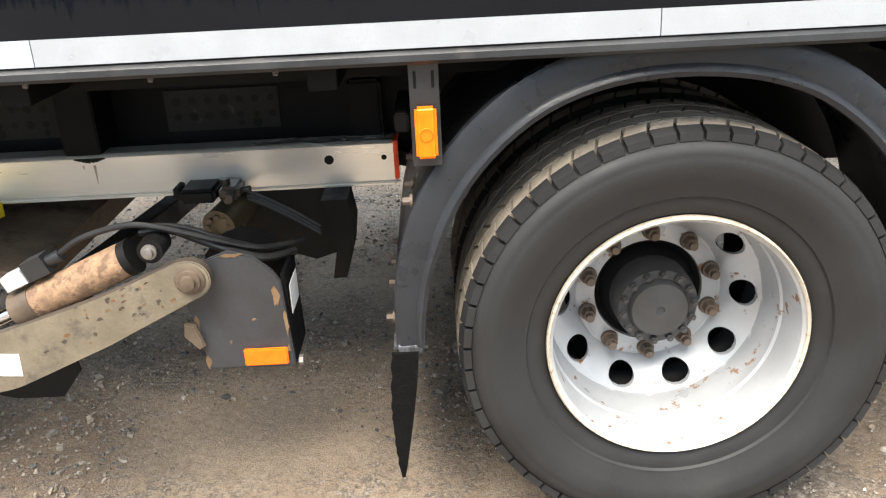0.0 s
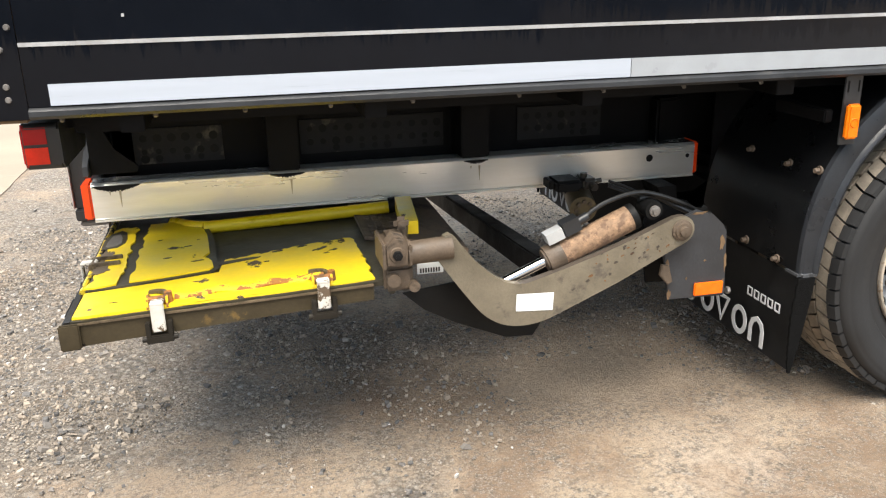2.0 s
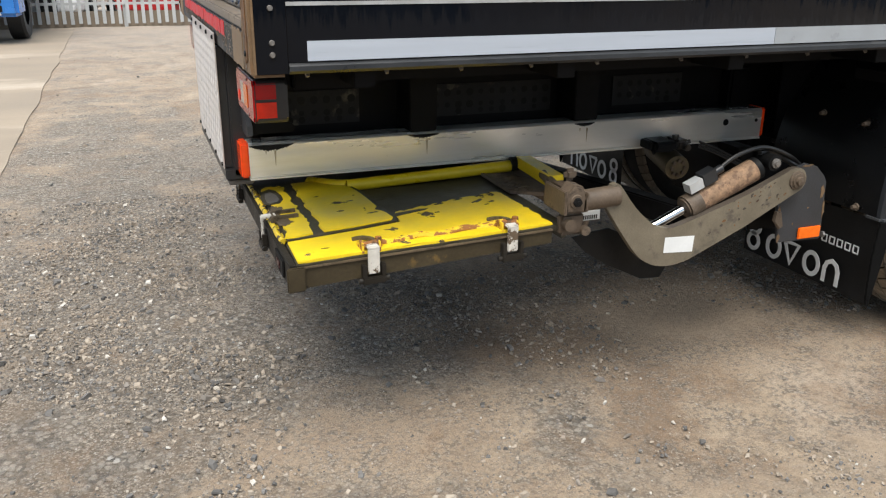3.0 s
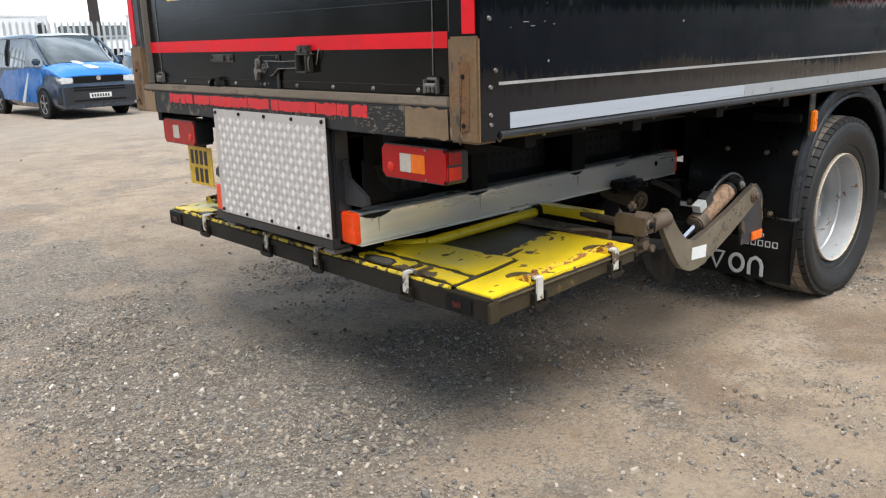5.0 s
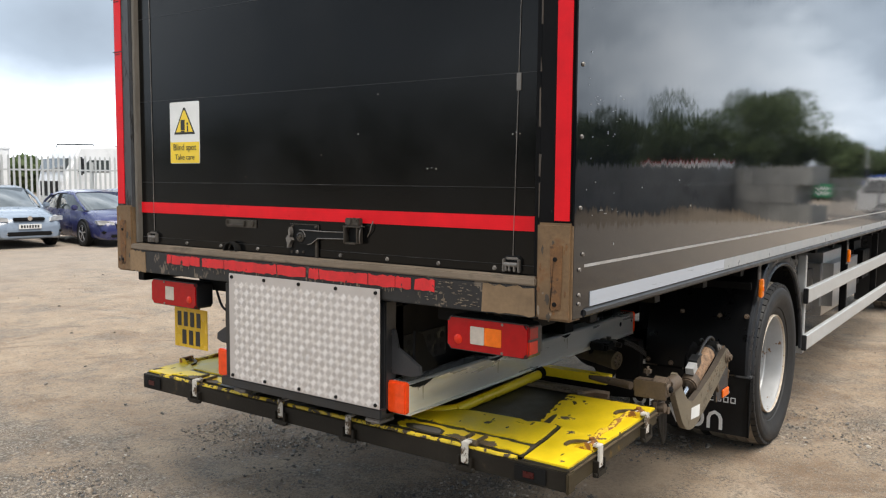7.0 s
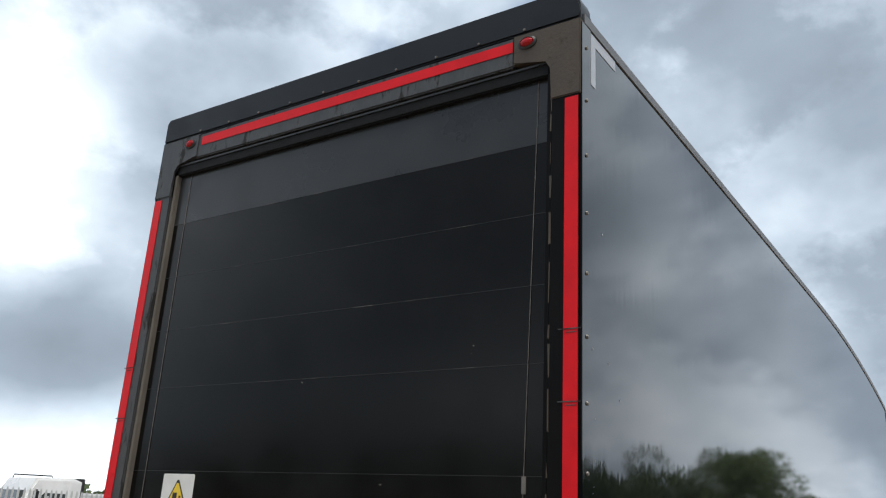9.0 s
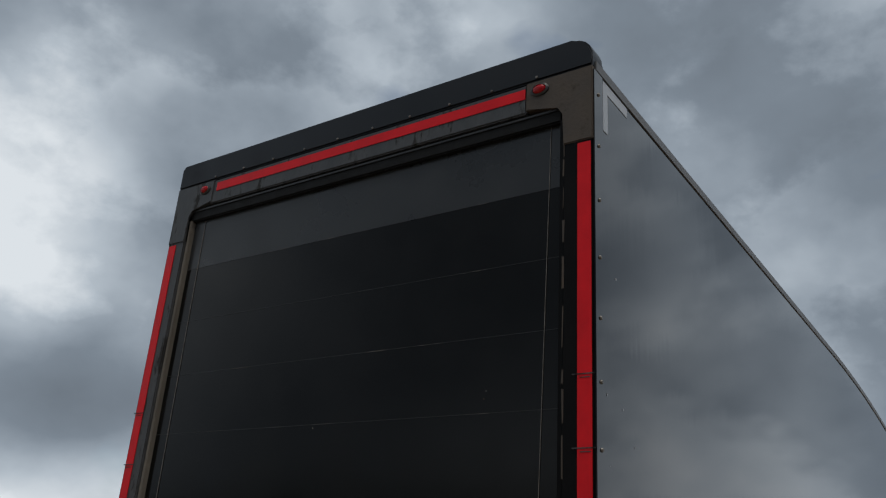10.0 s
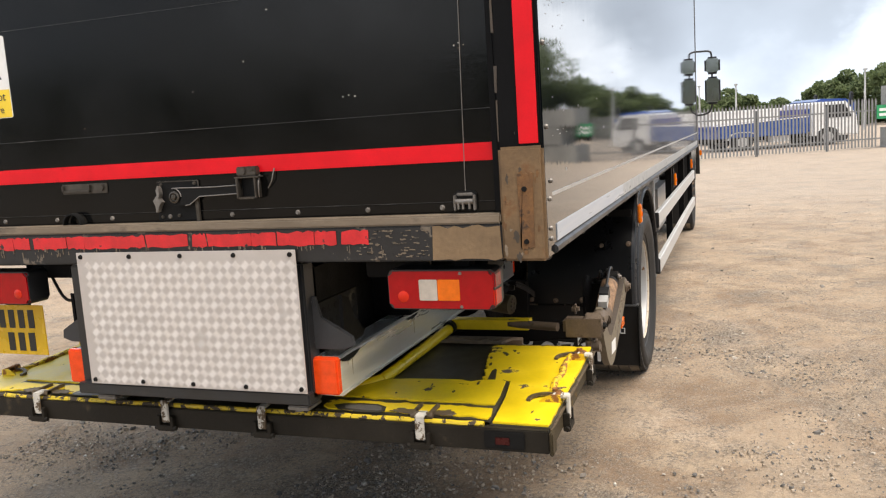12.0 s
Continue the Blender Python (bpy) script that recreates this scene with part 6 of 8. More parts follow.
M["rail_grime"] = material("rusty_grimy_rail", (0.048, 0.036, 0.018), 0.6, spec=0.3, vary=0.35, scale=9, fine=90, bump=0.3, dirt=(0.16, 0.10, 0.03), dirt_at=0.60, dirt_scale=12, dirt_soft=0.1)
M["rail_dark"] = material("dark_rusty_beam", (0.017, 0.014, 0.010), 0.55, spec=0.25, vary=0.35, scale=8, fine=90, bump=0.3, dirt=(0.075, 0.055, 0.032), dirt_at=0.60, dirt_scale=9, dirt_soft=0.1)


PLATE_W = 2.48


def platform():
    rp = random.Random(21)
    z = 0.632
    # dark folded deck and its frame
    deck = boxpart("lift_platform", (0.07, 1.0, 0.06, PLATE_W - 0.06, 0.600, 0.618), "deck_dark", truck, "folded steel lift platform with worn yellow paint", 0.002)
    for x0, x1, y0, y1, lab in ((0.038, 0.062, 0.035, PLATE_W - 0.035, "dark brown rear platform beam"),):
        bm = B()
        box(bm, x0, x1, y0, y1, 0.552, 0.624, bevel=0.003)
        box(bm, x1, x1 + 0.03, y0, y1, 0.552, 0.560)
        part("rear_beam", bm, "rail_dark", deck, lab)
    for y0 in (0.036, PLATE_W - 0.056):
        bm = B()
        prism(bm, [(0.062, 0.552), (0.93, 0.572), (0.93, 0.618), (0.062, 0.618)], y0, y0 + 0.020)
        part("side_rail", bm, "rail_grime", deck, "grimy brown platform side rail")
        bm = B()
        lip = -0.007 if y0 < 1 else 0.0
        box(bm, 0.062, 0.93, y0 + lip, y0 + 0.027 + lip, 0.6135, 0.6195, bevel=0.0015)
        part("rail_lip", bm, "latch_brown", deck, "worn brown rail lip")
    boxpart("front_rail", (0.98, 1.0, 0.06, PLATE_W - 0.06, 0.57, 0.617), "deck_dark", deck, "", 0.003)
    # yellow sheets, near and far wing
    for f in ((lambda y: y), (lambda y: PLATE_W - y)):
        def sheet(name, pts, zz, th, mat, lab):
            bm = B()
            P = [(a, f(b)) for a, b in pts]
            prism(bm, P, zz, zz + th, "xy", 0.0015 if th > 0.005 else 0.0)
            return part(name, bm, mat, deck, lab)

        def blot(cx, cy, rx, ry, n=18, turn=0.0, lo=0.45):
            out = []
            for k in range(n):
                a, q = 2 * math.pi * k / n, rp.uniform(lo, 1.15)
                u, v = rx * q * math.cos(a), ry * q * math.sin(a)
                out.append((cx + u * math.cos(turn) - v * math.sin(turn), cy + u * math.sin(turn) + v * math.cos(turn)))
            return out
        # main strip along the side: straight outer edge, torn inner edge
        pts = [(0.066, 0.042)]
        x = 0.10
        while x < 0.90:
            pts.append((x, 0.042 + rp.uniform(-0.0025, 0.0025)))
            x += rp.uniform(0.02, 0.06)
        y = 0.046
        while y < 0.40:
            pts.append((0.935 - 0.02 * y + rp.uniform(-0.010, 0.006), y))
            y += rp.uniform(0.012, 0.035)
        pts += [(0.925, 0.415), (0.915, 0.437), (0.885, 0.446)]
        x = 0.865
        while x > 0.50:
            pts.append((x, 0.440 - 0.075 * (0.88 - x) / 0.40 + rp.uniform(-0.012, 0.009)))
            x -= rp.uniform(0.008, 0.022)
        pts += [(0.485, 0.365), (0.474, 0.30), (0.470, 0.258), (0.30, 0.236), (0.070, 0.220)]
        sheet("sheet_edge", [(a + (0.006 if a > 0.5 else -0.004), b + (-0.006 if b < 0.1 else 0.007)) for a, b in pts], 0.6205, 0.0060, "deck_dark", "dark bare edge under the yellow sheet")
        sheet("yellow_sheet", pts, 0.6268, 0.0085, "yellow", "chipped bright yellow deck sheet")
        # raised inner flap: bare bevelled edge, then the yellow top
        pts = [(0.072, 0.226), (0.30, 0.243), (0.455, 0.262), (0.470, 0.285), (0.462, 0.36), (0.455, 0.43), (0.448, 0.55), (0.440, 0.64), (0.425, 0.72), (0.36, 0.84), (0.075, 0.845)]
        sheet("patch_edge", pts, 0.6285, 0.0105, "deck_dark", "dark bare edge round the raised flap")
        pts = [(0.198, 0.246), (0.29, 0.252), (0.440, 0.270), (0.452, 0.290), (0.446, 0.345), (0.436, 0.372), (0.415, 0.392), (0.424, 0.412), (0.436, 0.43), (0.428, 0.55), (0.421, 0.63), (0.405, 0.71), (0.345, 0.83), (0.205, 0.833)]
        y = 0.81
        while y > 0.27:
            pts.append((0.200 + rp.uniform(-0.006, 0.012), y))
            y -= rp.uniform(0.012, 0.035)
        sheet("yellow_sheet", pts, 0.6392, 0.0060, "yellow", "raised yellow deck flap with a bare edge")
        # narrow hinge piece behind the flap, torn along the seam
        pts = [(0.066, 0.236), (0.10, 0.232), (0.160, 0.243)]
        y = 0.26
        while y < 0.80:
            pts.append((0.168 + rp.uniform(-0.010, 0.006), y))
            y += rp.uniform(0.012, 0.035)
        pts += [(0.155, 0.825), (0.105, 0.828)]
        y = 0.80
        while y > 0.25:
            pts.append((0.084 + rp.uniform(-0.012, 0.008), y))
            y -= rp.uniform(0.015, 0.04)
        sheet("yellow_sheet", pts, 0.6392, 0.0050, "yellow", "torn yellow hinge piece")
        # dark worn hollows in the hinge piece
        sheet("pocket", blot(0.092, 0.385, 0.030, 0.045, 26, lo=0.6), 0.6444, 0.0012, "latch_brown", "dark sunken pocket")
        sheet("pocket", blot(0.090, 0.520, 0.026, 0.060, 26, lo=0.6), 0.6444, 0.0012, "latch_brown", "dark sunken pocket")
        sheet("pocket", [(0.062, 0.605), (0.078, 0.590), (0.118, 0.60), (0.138, 0.64), (0.140, 0.69), (0.130, 0.76), (0.110, 0.79), (0.075, 0.76), (0.060, 0.68)], 0.6444, 0.0012, "deck_dark", "dark oval cut-out")
        sheet("pocket_floor", [(0.075, 0.62), (0.085, 0.605), (0.112, 0.615), (0.125, 0.645), (0.122, 0.70), (0.108, 0.75), (0.085, 0.735), (0.075, 0.67)], 0.6457, 0.0008, "bare", "worn grey floor of the cut-out")
        sheet("slit", [(0.452, 0.322), (0.475, 0.318), (0.590, 0.342), (0.604, 0.352), (0.575, 0.358), (0.500, 0.350), (0.460, 0.345)], 0.6355, 0.0012, "deck_dark", "dark slit beside the flap")
        # scraped-bare blotches
        for cx, cy, rx, ry, turn in ((0.80, 0.36, 0.030, 0.010, 0.5), (0.845, 0.335, 0.022, 0.008, 0.4), (0.74, 0.405, 0.020, 0.006, 0.2), (0.66, 0.385, 0.018, 0.006, 0.1), (0.62, 0.30, 0.010, 0.005, 0.0), (0.17, 0.115, 0.014, 0.004, 0.0)):
            sheet("bare_patch", blot(cx, cy, rx, ry, turn=turn), 0.6355, 0.0012, "deck_dark", "scraped patch of bare metal")
        for cx, cy, rx, ry in ((0.26, 0.62, 0.010, 0.004), (0.36, 0.52, 0.016, 0.004), (0.30, 0.42, 0.014, 0.006), (0.40, 0.36, 0.030, 0.006), (0.20, 0.72, 0.012, 0.004)):
            sheet("bare_patch", blot(cx, cy, rx, ry, turn=0.15), 0.6454, 0.0010, "deck_dark", "scraped patch of bare metal")
        # flaking rib along the outer edge, rust through yellow
        bm = B()
        rib = [(x, f(0.092 + 0.004 * math.sin(x * 30) + 0.028 * (x - 0.36)), 0.636 + 0.004 * math.sin(x * 43)) for x in np.linspace(0.345, 0.785, 40)]
        tube(bm, rib, 0.0125, 8)
        part("edge_rib", bm, "yellow_flaking", deck, "flaking yellow rib with bare rust")
        for cx, cy, rx, ry in ((0.395, 0.088, 0.040, 0.014), (0.445, 0.094, 0.030, 0.010), (0.520, 0.100, 0.042, 0.013), (0.575, 0.098, 0.034, 0.012), (0.63, 0.104, 0.030, 0.010), (0.70, 0.104, 0.024, 0.008), (0.76, 0.102, 0.016, 0.008)):
            sheet("bare_patch", blot(cx, cy, rx, ry, 24, lo=0.35), 0.6356, 0.0014, "rust_spot", "rusty flaked patch")
        # chewed strip behind the rear rim
        pts = [(0.070, 0.255)]
        y = 0.27
        while y < 0.82:
            pts.append((0.092 + rp.uniform(-0.008, 0.006), y))
            y += rp.uniform(0.02, 0.05)
        pts += [(0.085, 0.83), (0.070, 0.82)]
        sheet("yellow_strip", pts, 0.6215, 0.0065, "yellow_worn", "badly worn yellow strip")
        # bent steel latch arms that end at the side straps
        for sx in (0.300, 0.777):
            bm = B()
            spine = curve_pts([(sx - 0.034, f(0.150), 0.639), (sx - 0.010, f(0.146), 0.642), (sx + 0.010, f(0.130), 0.644), (sx + 0.020, f(0.105), 0.646), (sx + 0.022, f(0.070), 0.647)], 5)
            rings = []
            for k, a in enumerate(spine):
                d = (spine[min(k + 1, len(spine) - 1)] - spine[max(k - 1, 0)]).normalized()
                u, w = Vector((-d.y, d.x, 0)) * 0.0065, Vector((0, 0, 0.0045))
                rings.append([bm.verts.new(q) for q in (a - u - w, a + u - w, a + u + w, a - u + w)])
            for r0, r1 in zip(rings, rings[1:]):
                for k in range(4):
                    bm.faces.new((r0[k], r0[(k + 1) % 4], r1[(k + 1) % 4], r1[k]))
            bm.faces.new(rings[0])
            bm.faces.new(rings[-1][::-1])
            arm = part("latch_arm", bm, "latch_brown", deck, "dark bent latch arm")
            bm = B()
            cyl(bm, (sx + 0.030, f(0.070), 0.636), (sx + 0.030, f(0.070), 0.664), 0.013, 0.011, 12)
            cyl(bm, (sx - 0.026, f(0.055), 0.650), (sx + 0.026, f(0.055), 0.650), 0.011, seg=10)
            part("latch_pivot", bm, "rust_spot", arm, "rusty latch pivot")
            # painted cheeks that hold the strap
            for dx in (-0.031, 0.024):
                bm = B()
                prism(bm, [(f(0.040), 0.630), (f(0.118), 0.630), (f(0.108), 0.645), (f(0.075), 0.661), (f(0.044), 0.659)], sx + dx, sx + dx + 0.007, "yz", 0.001)
                part("latch_cheek", bm, "yellow_flaking", arm, "flaking yellow latch cheek")
        # and on the rear strap
        bm = B()
        cyl(bm, (0.062, f(0.415), 0.645), (0.062, f(0.490), 0.645), 0.012, seg=12)
        for yy in (0.420, 0.478):
            box(bm, 0.052, 0.150, *sorted((f(yy), f(yy + 0.012))), 0.640, 0.656, bevel=0.002)
        part("latch_arm", bm, "latch_brown", deck, "dark bent latch arm")
    # rolled yellow rim along the rear edge, chewed through in places
    bm = B()
    rim = [(0.058 + 0.0025 * noise.noise((y * 14, 0, 0)), y, 0.6275 + 0.0025 * noise.noise((y * 17, 3, 0))) for y in np.arange(0.245, PLATE_W - 0.15, 0.012)]
    tube(bm, rim, 0.0098, 8)
    part("rear_rim", bm, "yellow_worn", deck, "chewed yellow rear rim")
    # lamps let into the rear beam
    for y in (0.175, PLATE_W - 0.12):
        bm = B()
        box(bm, 0.030, 0.0378, y - 0.065, y + 0.065, 0.562, 0.618, bevel=0.003)
        lb = part("edge_lamp", bm, "hub_black", deck, "dark flush edge lamp")
        boxpart("edge_lens", (0.0275, 0.0298, y - 0.018, y + 0.028, 0.576, 0.600), "red_dull", lb, "dull red lens", 0.003)
    boxpart("corner_block", (0.028, 0.085, 0.022, 0.034, 0.548, 0.622), "rail_grime", deck, "mud-caked corner block", 0.004)
    # white latch straps
    spots = [("r", 0.45), ("r", 1.03), ("r", 1.43), ("r", 2.02), ("s", 0.300), ("s", 0.777)]
    for kind, v in spots:
        bm = B()
        if kind == "r":
            box(bm, 0.022, 0.030, v - 0.016, v + 0.016, 0.575, 0.652, bevel=0.003)
            box(bm, 0.022, 0.075, v - 0.016, v + 0.016, 0.647, 0.656, bevel=0.003)
        else:
            box(bm, v - 0.019, v + 0.019, 0.018, 0.027, 0.570, 0.650, bevel=0.003)
            box(bm, v - 0.019, v + 0.019, 0.018, 0.075, 0.645, 0.655, bevel=0.003)
        st = part("latch_strap", bm, "white_strap", deck, "chipped white latch strap")
        bm = B()
        if kind == "r":
            box(bm, 0.016, 0.034, v - 0.035, v + 0.035, 0.545, 0.566, bevel=0.003)
            for d in (-0.028, 0.028):
                box(bm, 0.018, 0.036, v + d - 0.007, v + d + 0.007, 0.545, 0.60, bevel=0.002)
            cyl(bm, (0.024, v - 0.045, 0.556), (0.024, v + 0.045, 0.556), 0.008, seg=10)
        else:
            box(bm, v - 0.038, v + 0.038, 0.012, 0.034, 0.540, 0.562, bevel=0.003)
            for d in (-0.031, 0.031):
                box(bm, v + d - 0.007, v + d + 0.007, 0.014, 0.036, 0.540, 0.60, bevel=0.002)
            cyl(bm, (v - 0.05, 0.022, 0.552), (v + 0.05, 0.022, 0.552), 0.008, seg=10)
        part("strap_hook", bm, "rail_dark", st, "rusty strap hook")
    # the folded deck rises towards the knuckles
    for ob in [deck] + list(deck.children_recursive):
        for v in ob.data.vertices:
            v.co.z += 0.028 * (v.co.x - 0.05) / 0.85
            v.co.x = 0.05 + (v.co.x - 0.05) * 0.93
    # yellow torsion tube and link, both sides
    for f in ((lambda y: y), (lambda y: BOX_W - y)):
        bm = B()
        tube(bm, curve_pts([(0.27, f(0.865), 0.640), (0.295, f(0.83), 0.643), (0.335, f(0.775), 0.647), (0.385, f(0.742), 0.650), (0.45, f(0.733), 0.653), (1.00, f(0.697), 0.682), (1.037, f(0.692), 0.684)], 6), 0.022, 14)
        tt = part("torsion_tube", bm, "yellow_clean", truck, "yellow bent torsion tube")
        bm = B()
        cyl(bm, (1.025, f(0.693), 0.690), (1.055, f(0.690), 0.692), 0.028, seg=18)
        part("tube_collar", bm, "hub_black", tt)
        bm = B()
        p0, p1 = Vector((1.075, f(0.68), 0.700)), Vector((1.032, f(0.33), 0.712))
        d = (p1 - p0).normalized()
        u = Vector((d.y, -d.x, 0))
        vs = []
        for p in (p0, p1):
            for a, b in ((-0.028, -0.02), (0.028, -0.02), (0.028, 0.022), (-0.028, 0.022)):
                vs.append(bm.verts.new(p + u * a + Vector((0, 0, b))))
        for q in ((0, 1, 2, 3), (7, 6, 5, 4), (0, 4, 5, 1), (1, 5, 6, 2), (2, 6, 7, 3), (3, 7, 4, 0)):
            bm.faces.new([vs[k] for k in q])
        part("link_arm", bm, "yellow", tt, "chipped yellow link arm")
        bm = B()
        cyl(bm, (1.03, f(0.42), 0.715), (0.98, f(0.20), 0.715), 0.018, seg=12)
        part("link_pin", bm, "rust_pin", tt)
    # sloping foot ramp under the beam, rusty chequer
    bm = B()
    prism(bm, [(0.90, 0.668), (1.08, 0.640), (1.24, 0.600), (1.250, 0.592), (1.225, 0.500), (1.215, 0.502), (1.225, 0.588), (1.08, 0.628), (0.90, 0.656)], 0.42, 2.13)
    ramp = part("foot_ramp", bm, "ramp_rust", truck, "rusty brown ribbed foot ramp")
    # ribs pressed across the ramp
    rr = random.Random(14)
    bm = B()
    for k in range(11):
        u = k / 11
        x = 0.93 + 0.29 * u
        z = 0.664 - 0.066 * u ** 1.15
        for m in range(34):
            y = 0.44 + m * 0.05 + (0.025 if k % 2 else 0.0)
            if rr.random() < 0.9:
                box(bm, x, x + 0.016, y, y + 0.028, z - 0.006, z + 0.003)
    part("ramp_ribs", bm, "ramp_rust", ramp, "worn pressed tread ribs")["kind"] = "stuff"
    # cross tube that ties the two lift arms
    bm = B()
    vs = []
    for y, z in ((0.12, 0.610), (2.43, 0.500)):
        for dx, dz in ((-0.032, -0.04), (0.032, -0.04), (0.032, 0.04), (-0.032, 0.04)):
            vs.append(bm.verts.new((1.415 + dx, y, (z if y < 1 else 0.39) + dz)))
    for q in ((0, 1, 2, 3), (7, 6, 5, 4), (0, 4, 5, 1), (1, 5, 6, 2), (2, 6, 7, 3), (3, 7, 4, 0)):
        bm.faces.new([vs[k] for k in q])
    bmesh.ops.bevel(bm, geom=bm.edges[:], offset=0.006, segments=2, affect="EDGES")
    part("cross_tube", bm, "black_steel", truck, "black square cross tube between the lift arms")


M["ramp_rust"] = material("rusty_worn_tread_plate", (0.17, 0.125, 0.085), 0.75, vary=0.35, scale=9, fine=60, bump=0.35, dirt=(0.06, 0.045, 0.032), dirt_at=0.53, dirt_scale=6, dirt_soft=0.12)
M["yellow_clean"] = material("yellow_gloss_paint", (0.80, 0.56, 0.012), 0.35, vary=0.1, scale=9, fine=60, bump=0.05, dirt=(0.10, 0.07, 0.03), dirt_at=0.70, dirt_scale=12, dirt_soft=0.03)
platform()


def lift_arm(f):
    def pr(bm, pts, a, b, bev=0.003):
        lo, hi = sorted((f(a), f(b)))
        prism(bm, pts, lo, hi, "xz", bev)
    # cranked arm plate
    bm = B()
    upper = [(1.105, 0.768), (1.165, 0.690), (1.225, 0.635), (1.262, 0.613), (1.295, 0.604), (1.33, 0.606), (1.45, 0.640), (1.62, 0.695), (1.79, 0.765)]
    pts = [(1.055, 0.700), (1.062, 0.740), (1.075, 0.772), (1.090, 0.777)] + [(q.x, q.z) for q in curve_pts([(x, 0, z) for x, z in upper], 4)]
    pts += arc(1.815, 0.723, 0.045, 95, -62, 8)
    lower = [(1.62, 0.578), (1.43, 0.497), (1.375, 0.477), (1.32, 0.469), (1.265, 0.475), (1.215, 0.498), (1.17, 0.540), (1.10, 0.635)]
    pts += [(q.x, q.z) for q in curve_pts([(x, 0, z) for x, z in lower], 4)]
    pr(bm, pts, 0.030, 0.058)
    arm = part("lift_arm", bm, "arm", truck, "muddy khaki cranked lift arm")
    # greasy dark edges
    arm.data.materials.append(M["brown_dark"])
    for p in arm.data.polygons:
        if abs(p.normal.y) < 0.5 and p.center.x > 1.30:
            p.material_index = 1
    bm = B()
    pr(bm, [(1.291, 0.572), (1.408, 0.566), (1.405, 0.510), (1.289, 0.518)], 0.0285, 0.0297, 0.0)
    part("blank_sticker", bm, "white_paint", arm, "plain white sticker")
    # paint rubbed through to grime and rust towards the pivot
    rk = random.Random(61)
    for k in range(34):
        t = rk.random() ** 0.6
        cx, cz = 1.42 + 0.37 * t + rk.uniform(-0.02, 0.02), 0.570 + 0.15 * t + rk.uniform(-0.045, 0.045)
        rx, rz = rk.uniform(0.002, 0.009), rk.uniform(0.0015, 0.005)
        bm = B()
        pr(bm, [(cx + rx * rk.uniform(0.4, 1.1) * math.cos(a) - rz * 0.4 * math.sin(a), cz + rz * rk.uniform(0.4, 1.1) * math.sin(a) + rx * 0.35 * math.cos(a)) for a in np.linspace(0, 5.9, 14)], 0.0293, 0.0299, 0.0)
        part("rust_chip", bm, "wear_rust" if k % 2 == 0 else "brown_dark", arm, "rubbed dark patch")
    # pivot pin at the upper end
    bm = B()
    lathe(bm, [(0.034, f(0.029)), (0.033, f(0.025)), (0.026, f(0.023)), (0.025, f(0.017)), (0.016, f(0.016)), (0.015, f(0.006)), (0.0003, f(0.004))], (1.816, 0, 0.724), 28)
    part("pivot_pin", bm, "rust_pin", arm, "rusty pivot pin and washer")
    # platform knuckle
    bm = B()
    cyl(bm, (0.975, f(0.042), 0.728), (1.098, f(0.042), 0.735), 0.034, seg=24)
    cyl(bm, (0.968, f(0.042), 0.728), (0.978, f(0.042), 0.728), 0.038, seg=24)
    tb = part("knuckle_tube", bm, "rust_pin", arm, "brown greasy knuckle tube")
    bm = B()
    lo, hi = sorted((f(0.012), f(0.075)))
    prism(bm, [(0.902, 0.700), (0.968, 0.698), (0.974, 0.748), (0.958, 0.782), (0.926, 0.790), (0.899, 0.758)], lo, hi, "xz", 0.006)
    lo, hi = sorted((f(0.075), f(0.165)))
    box(bm, 0.908, 0.972, lo, hi, 0.700, 0.768, bevel=0.012)
    box(bm, 0.945, 0.99, lo + 0.03, hi - 0.03, 0.775, 0.815, bevel=0.012)
    for dx, dz in ((0.0, 0.0),):
        cyl(bm, (0.935, f(0.012), 0.736), (0.935, f(0.006), 0.736), 0.023, 0.021, 20)
    part("knuckle_block", bm, "rust_pin", tb, "brown greasy knuckle block")
    bm = B()
    cyl(bm, (0.935, f(0.006), 0.736), (0.935, f(-0.004), 0.736), 0.015, 0.014, 6)
    cyl(bm, (0.935, f(-0.004), 0.736), (0.935, f(-0.008), 0.736), 0.007, seg=10)
    part("knuckle_bolt", bm, "hub_black", tb, "greasy black bolt")
    for x0, z0, z1 in ((0.893, 0.694, 0.772), (0.968, 0.700, 0.762)):
        bm = B()
        box(bm, x0, x0 + 0.010, *sorted((f(0.006), f(0.15))), z0, z1, bevel=0.003)
        part("knuckle_plate", bm, "rust_pin", tb, "greasy clamp plate")
    bm = B()
    cyl(bm, (0.925, f(0.020), 0.655), (0.925, f(0.06), 0.655), 0.020, seg=14)
    cyl(bm, (0.985, f(0.025), 0.630), (0.985, f(0.06), 0.630), 0.016, seg=14)
    box(bm, 0.90, 0.985, *sorted((f(0.04), f(0.075))), 0.615, 0.690, bevel=0.01)
    part("hinge_lug", bm, "rust_pin", tb, "greasy hinge lug")
    boxpart("data_label", (1.012, 1.092, *sorted((f(0.124), f(0.126))), 0.630, 0.663), "white_paint", tb, "small white data label", 0.0005)
    for k in range(8):
        boxpart("label_bar", (1.020 + 0.008 * k, 1.025 + 0.008 * k, *sorted((f(0.1225), f(0.1238))), 0.634, 0.648), "sign_black", tb, "", 0.0001)
    # hydraulic cylinder between the plates
    ya = 0.088
    bm = B()
    cyl(bm, (1.262, f(ya), 0.589), (1.422, f(ya), 0.656), 0.0165, seg=20)
    rod = part("cylinder_rod", bm, "chrome", arm, "bright chromed cylinder rod")
    bm = B()
    d = Vector((0.40, 0, 0.168)).normalized()
    p = Vector((1.404, f(ya), 0.648))
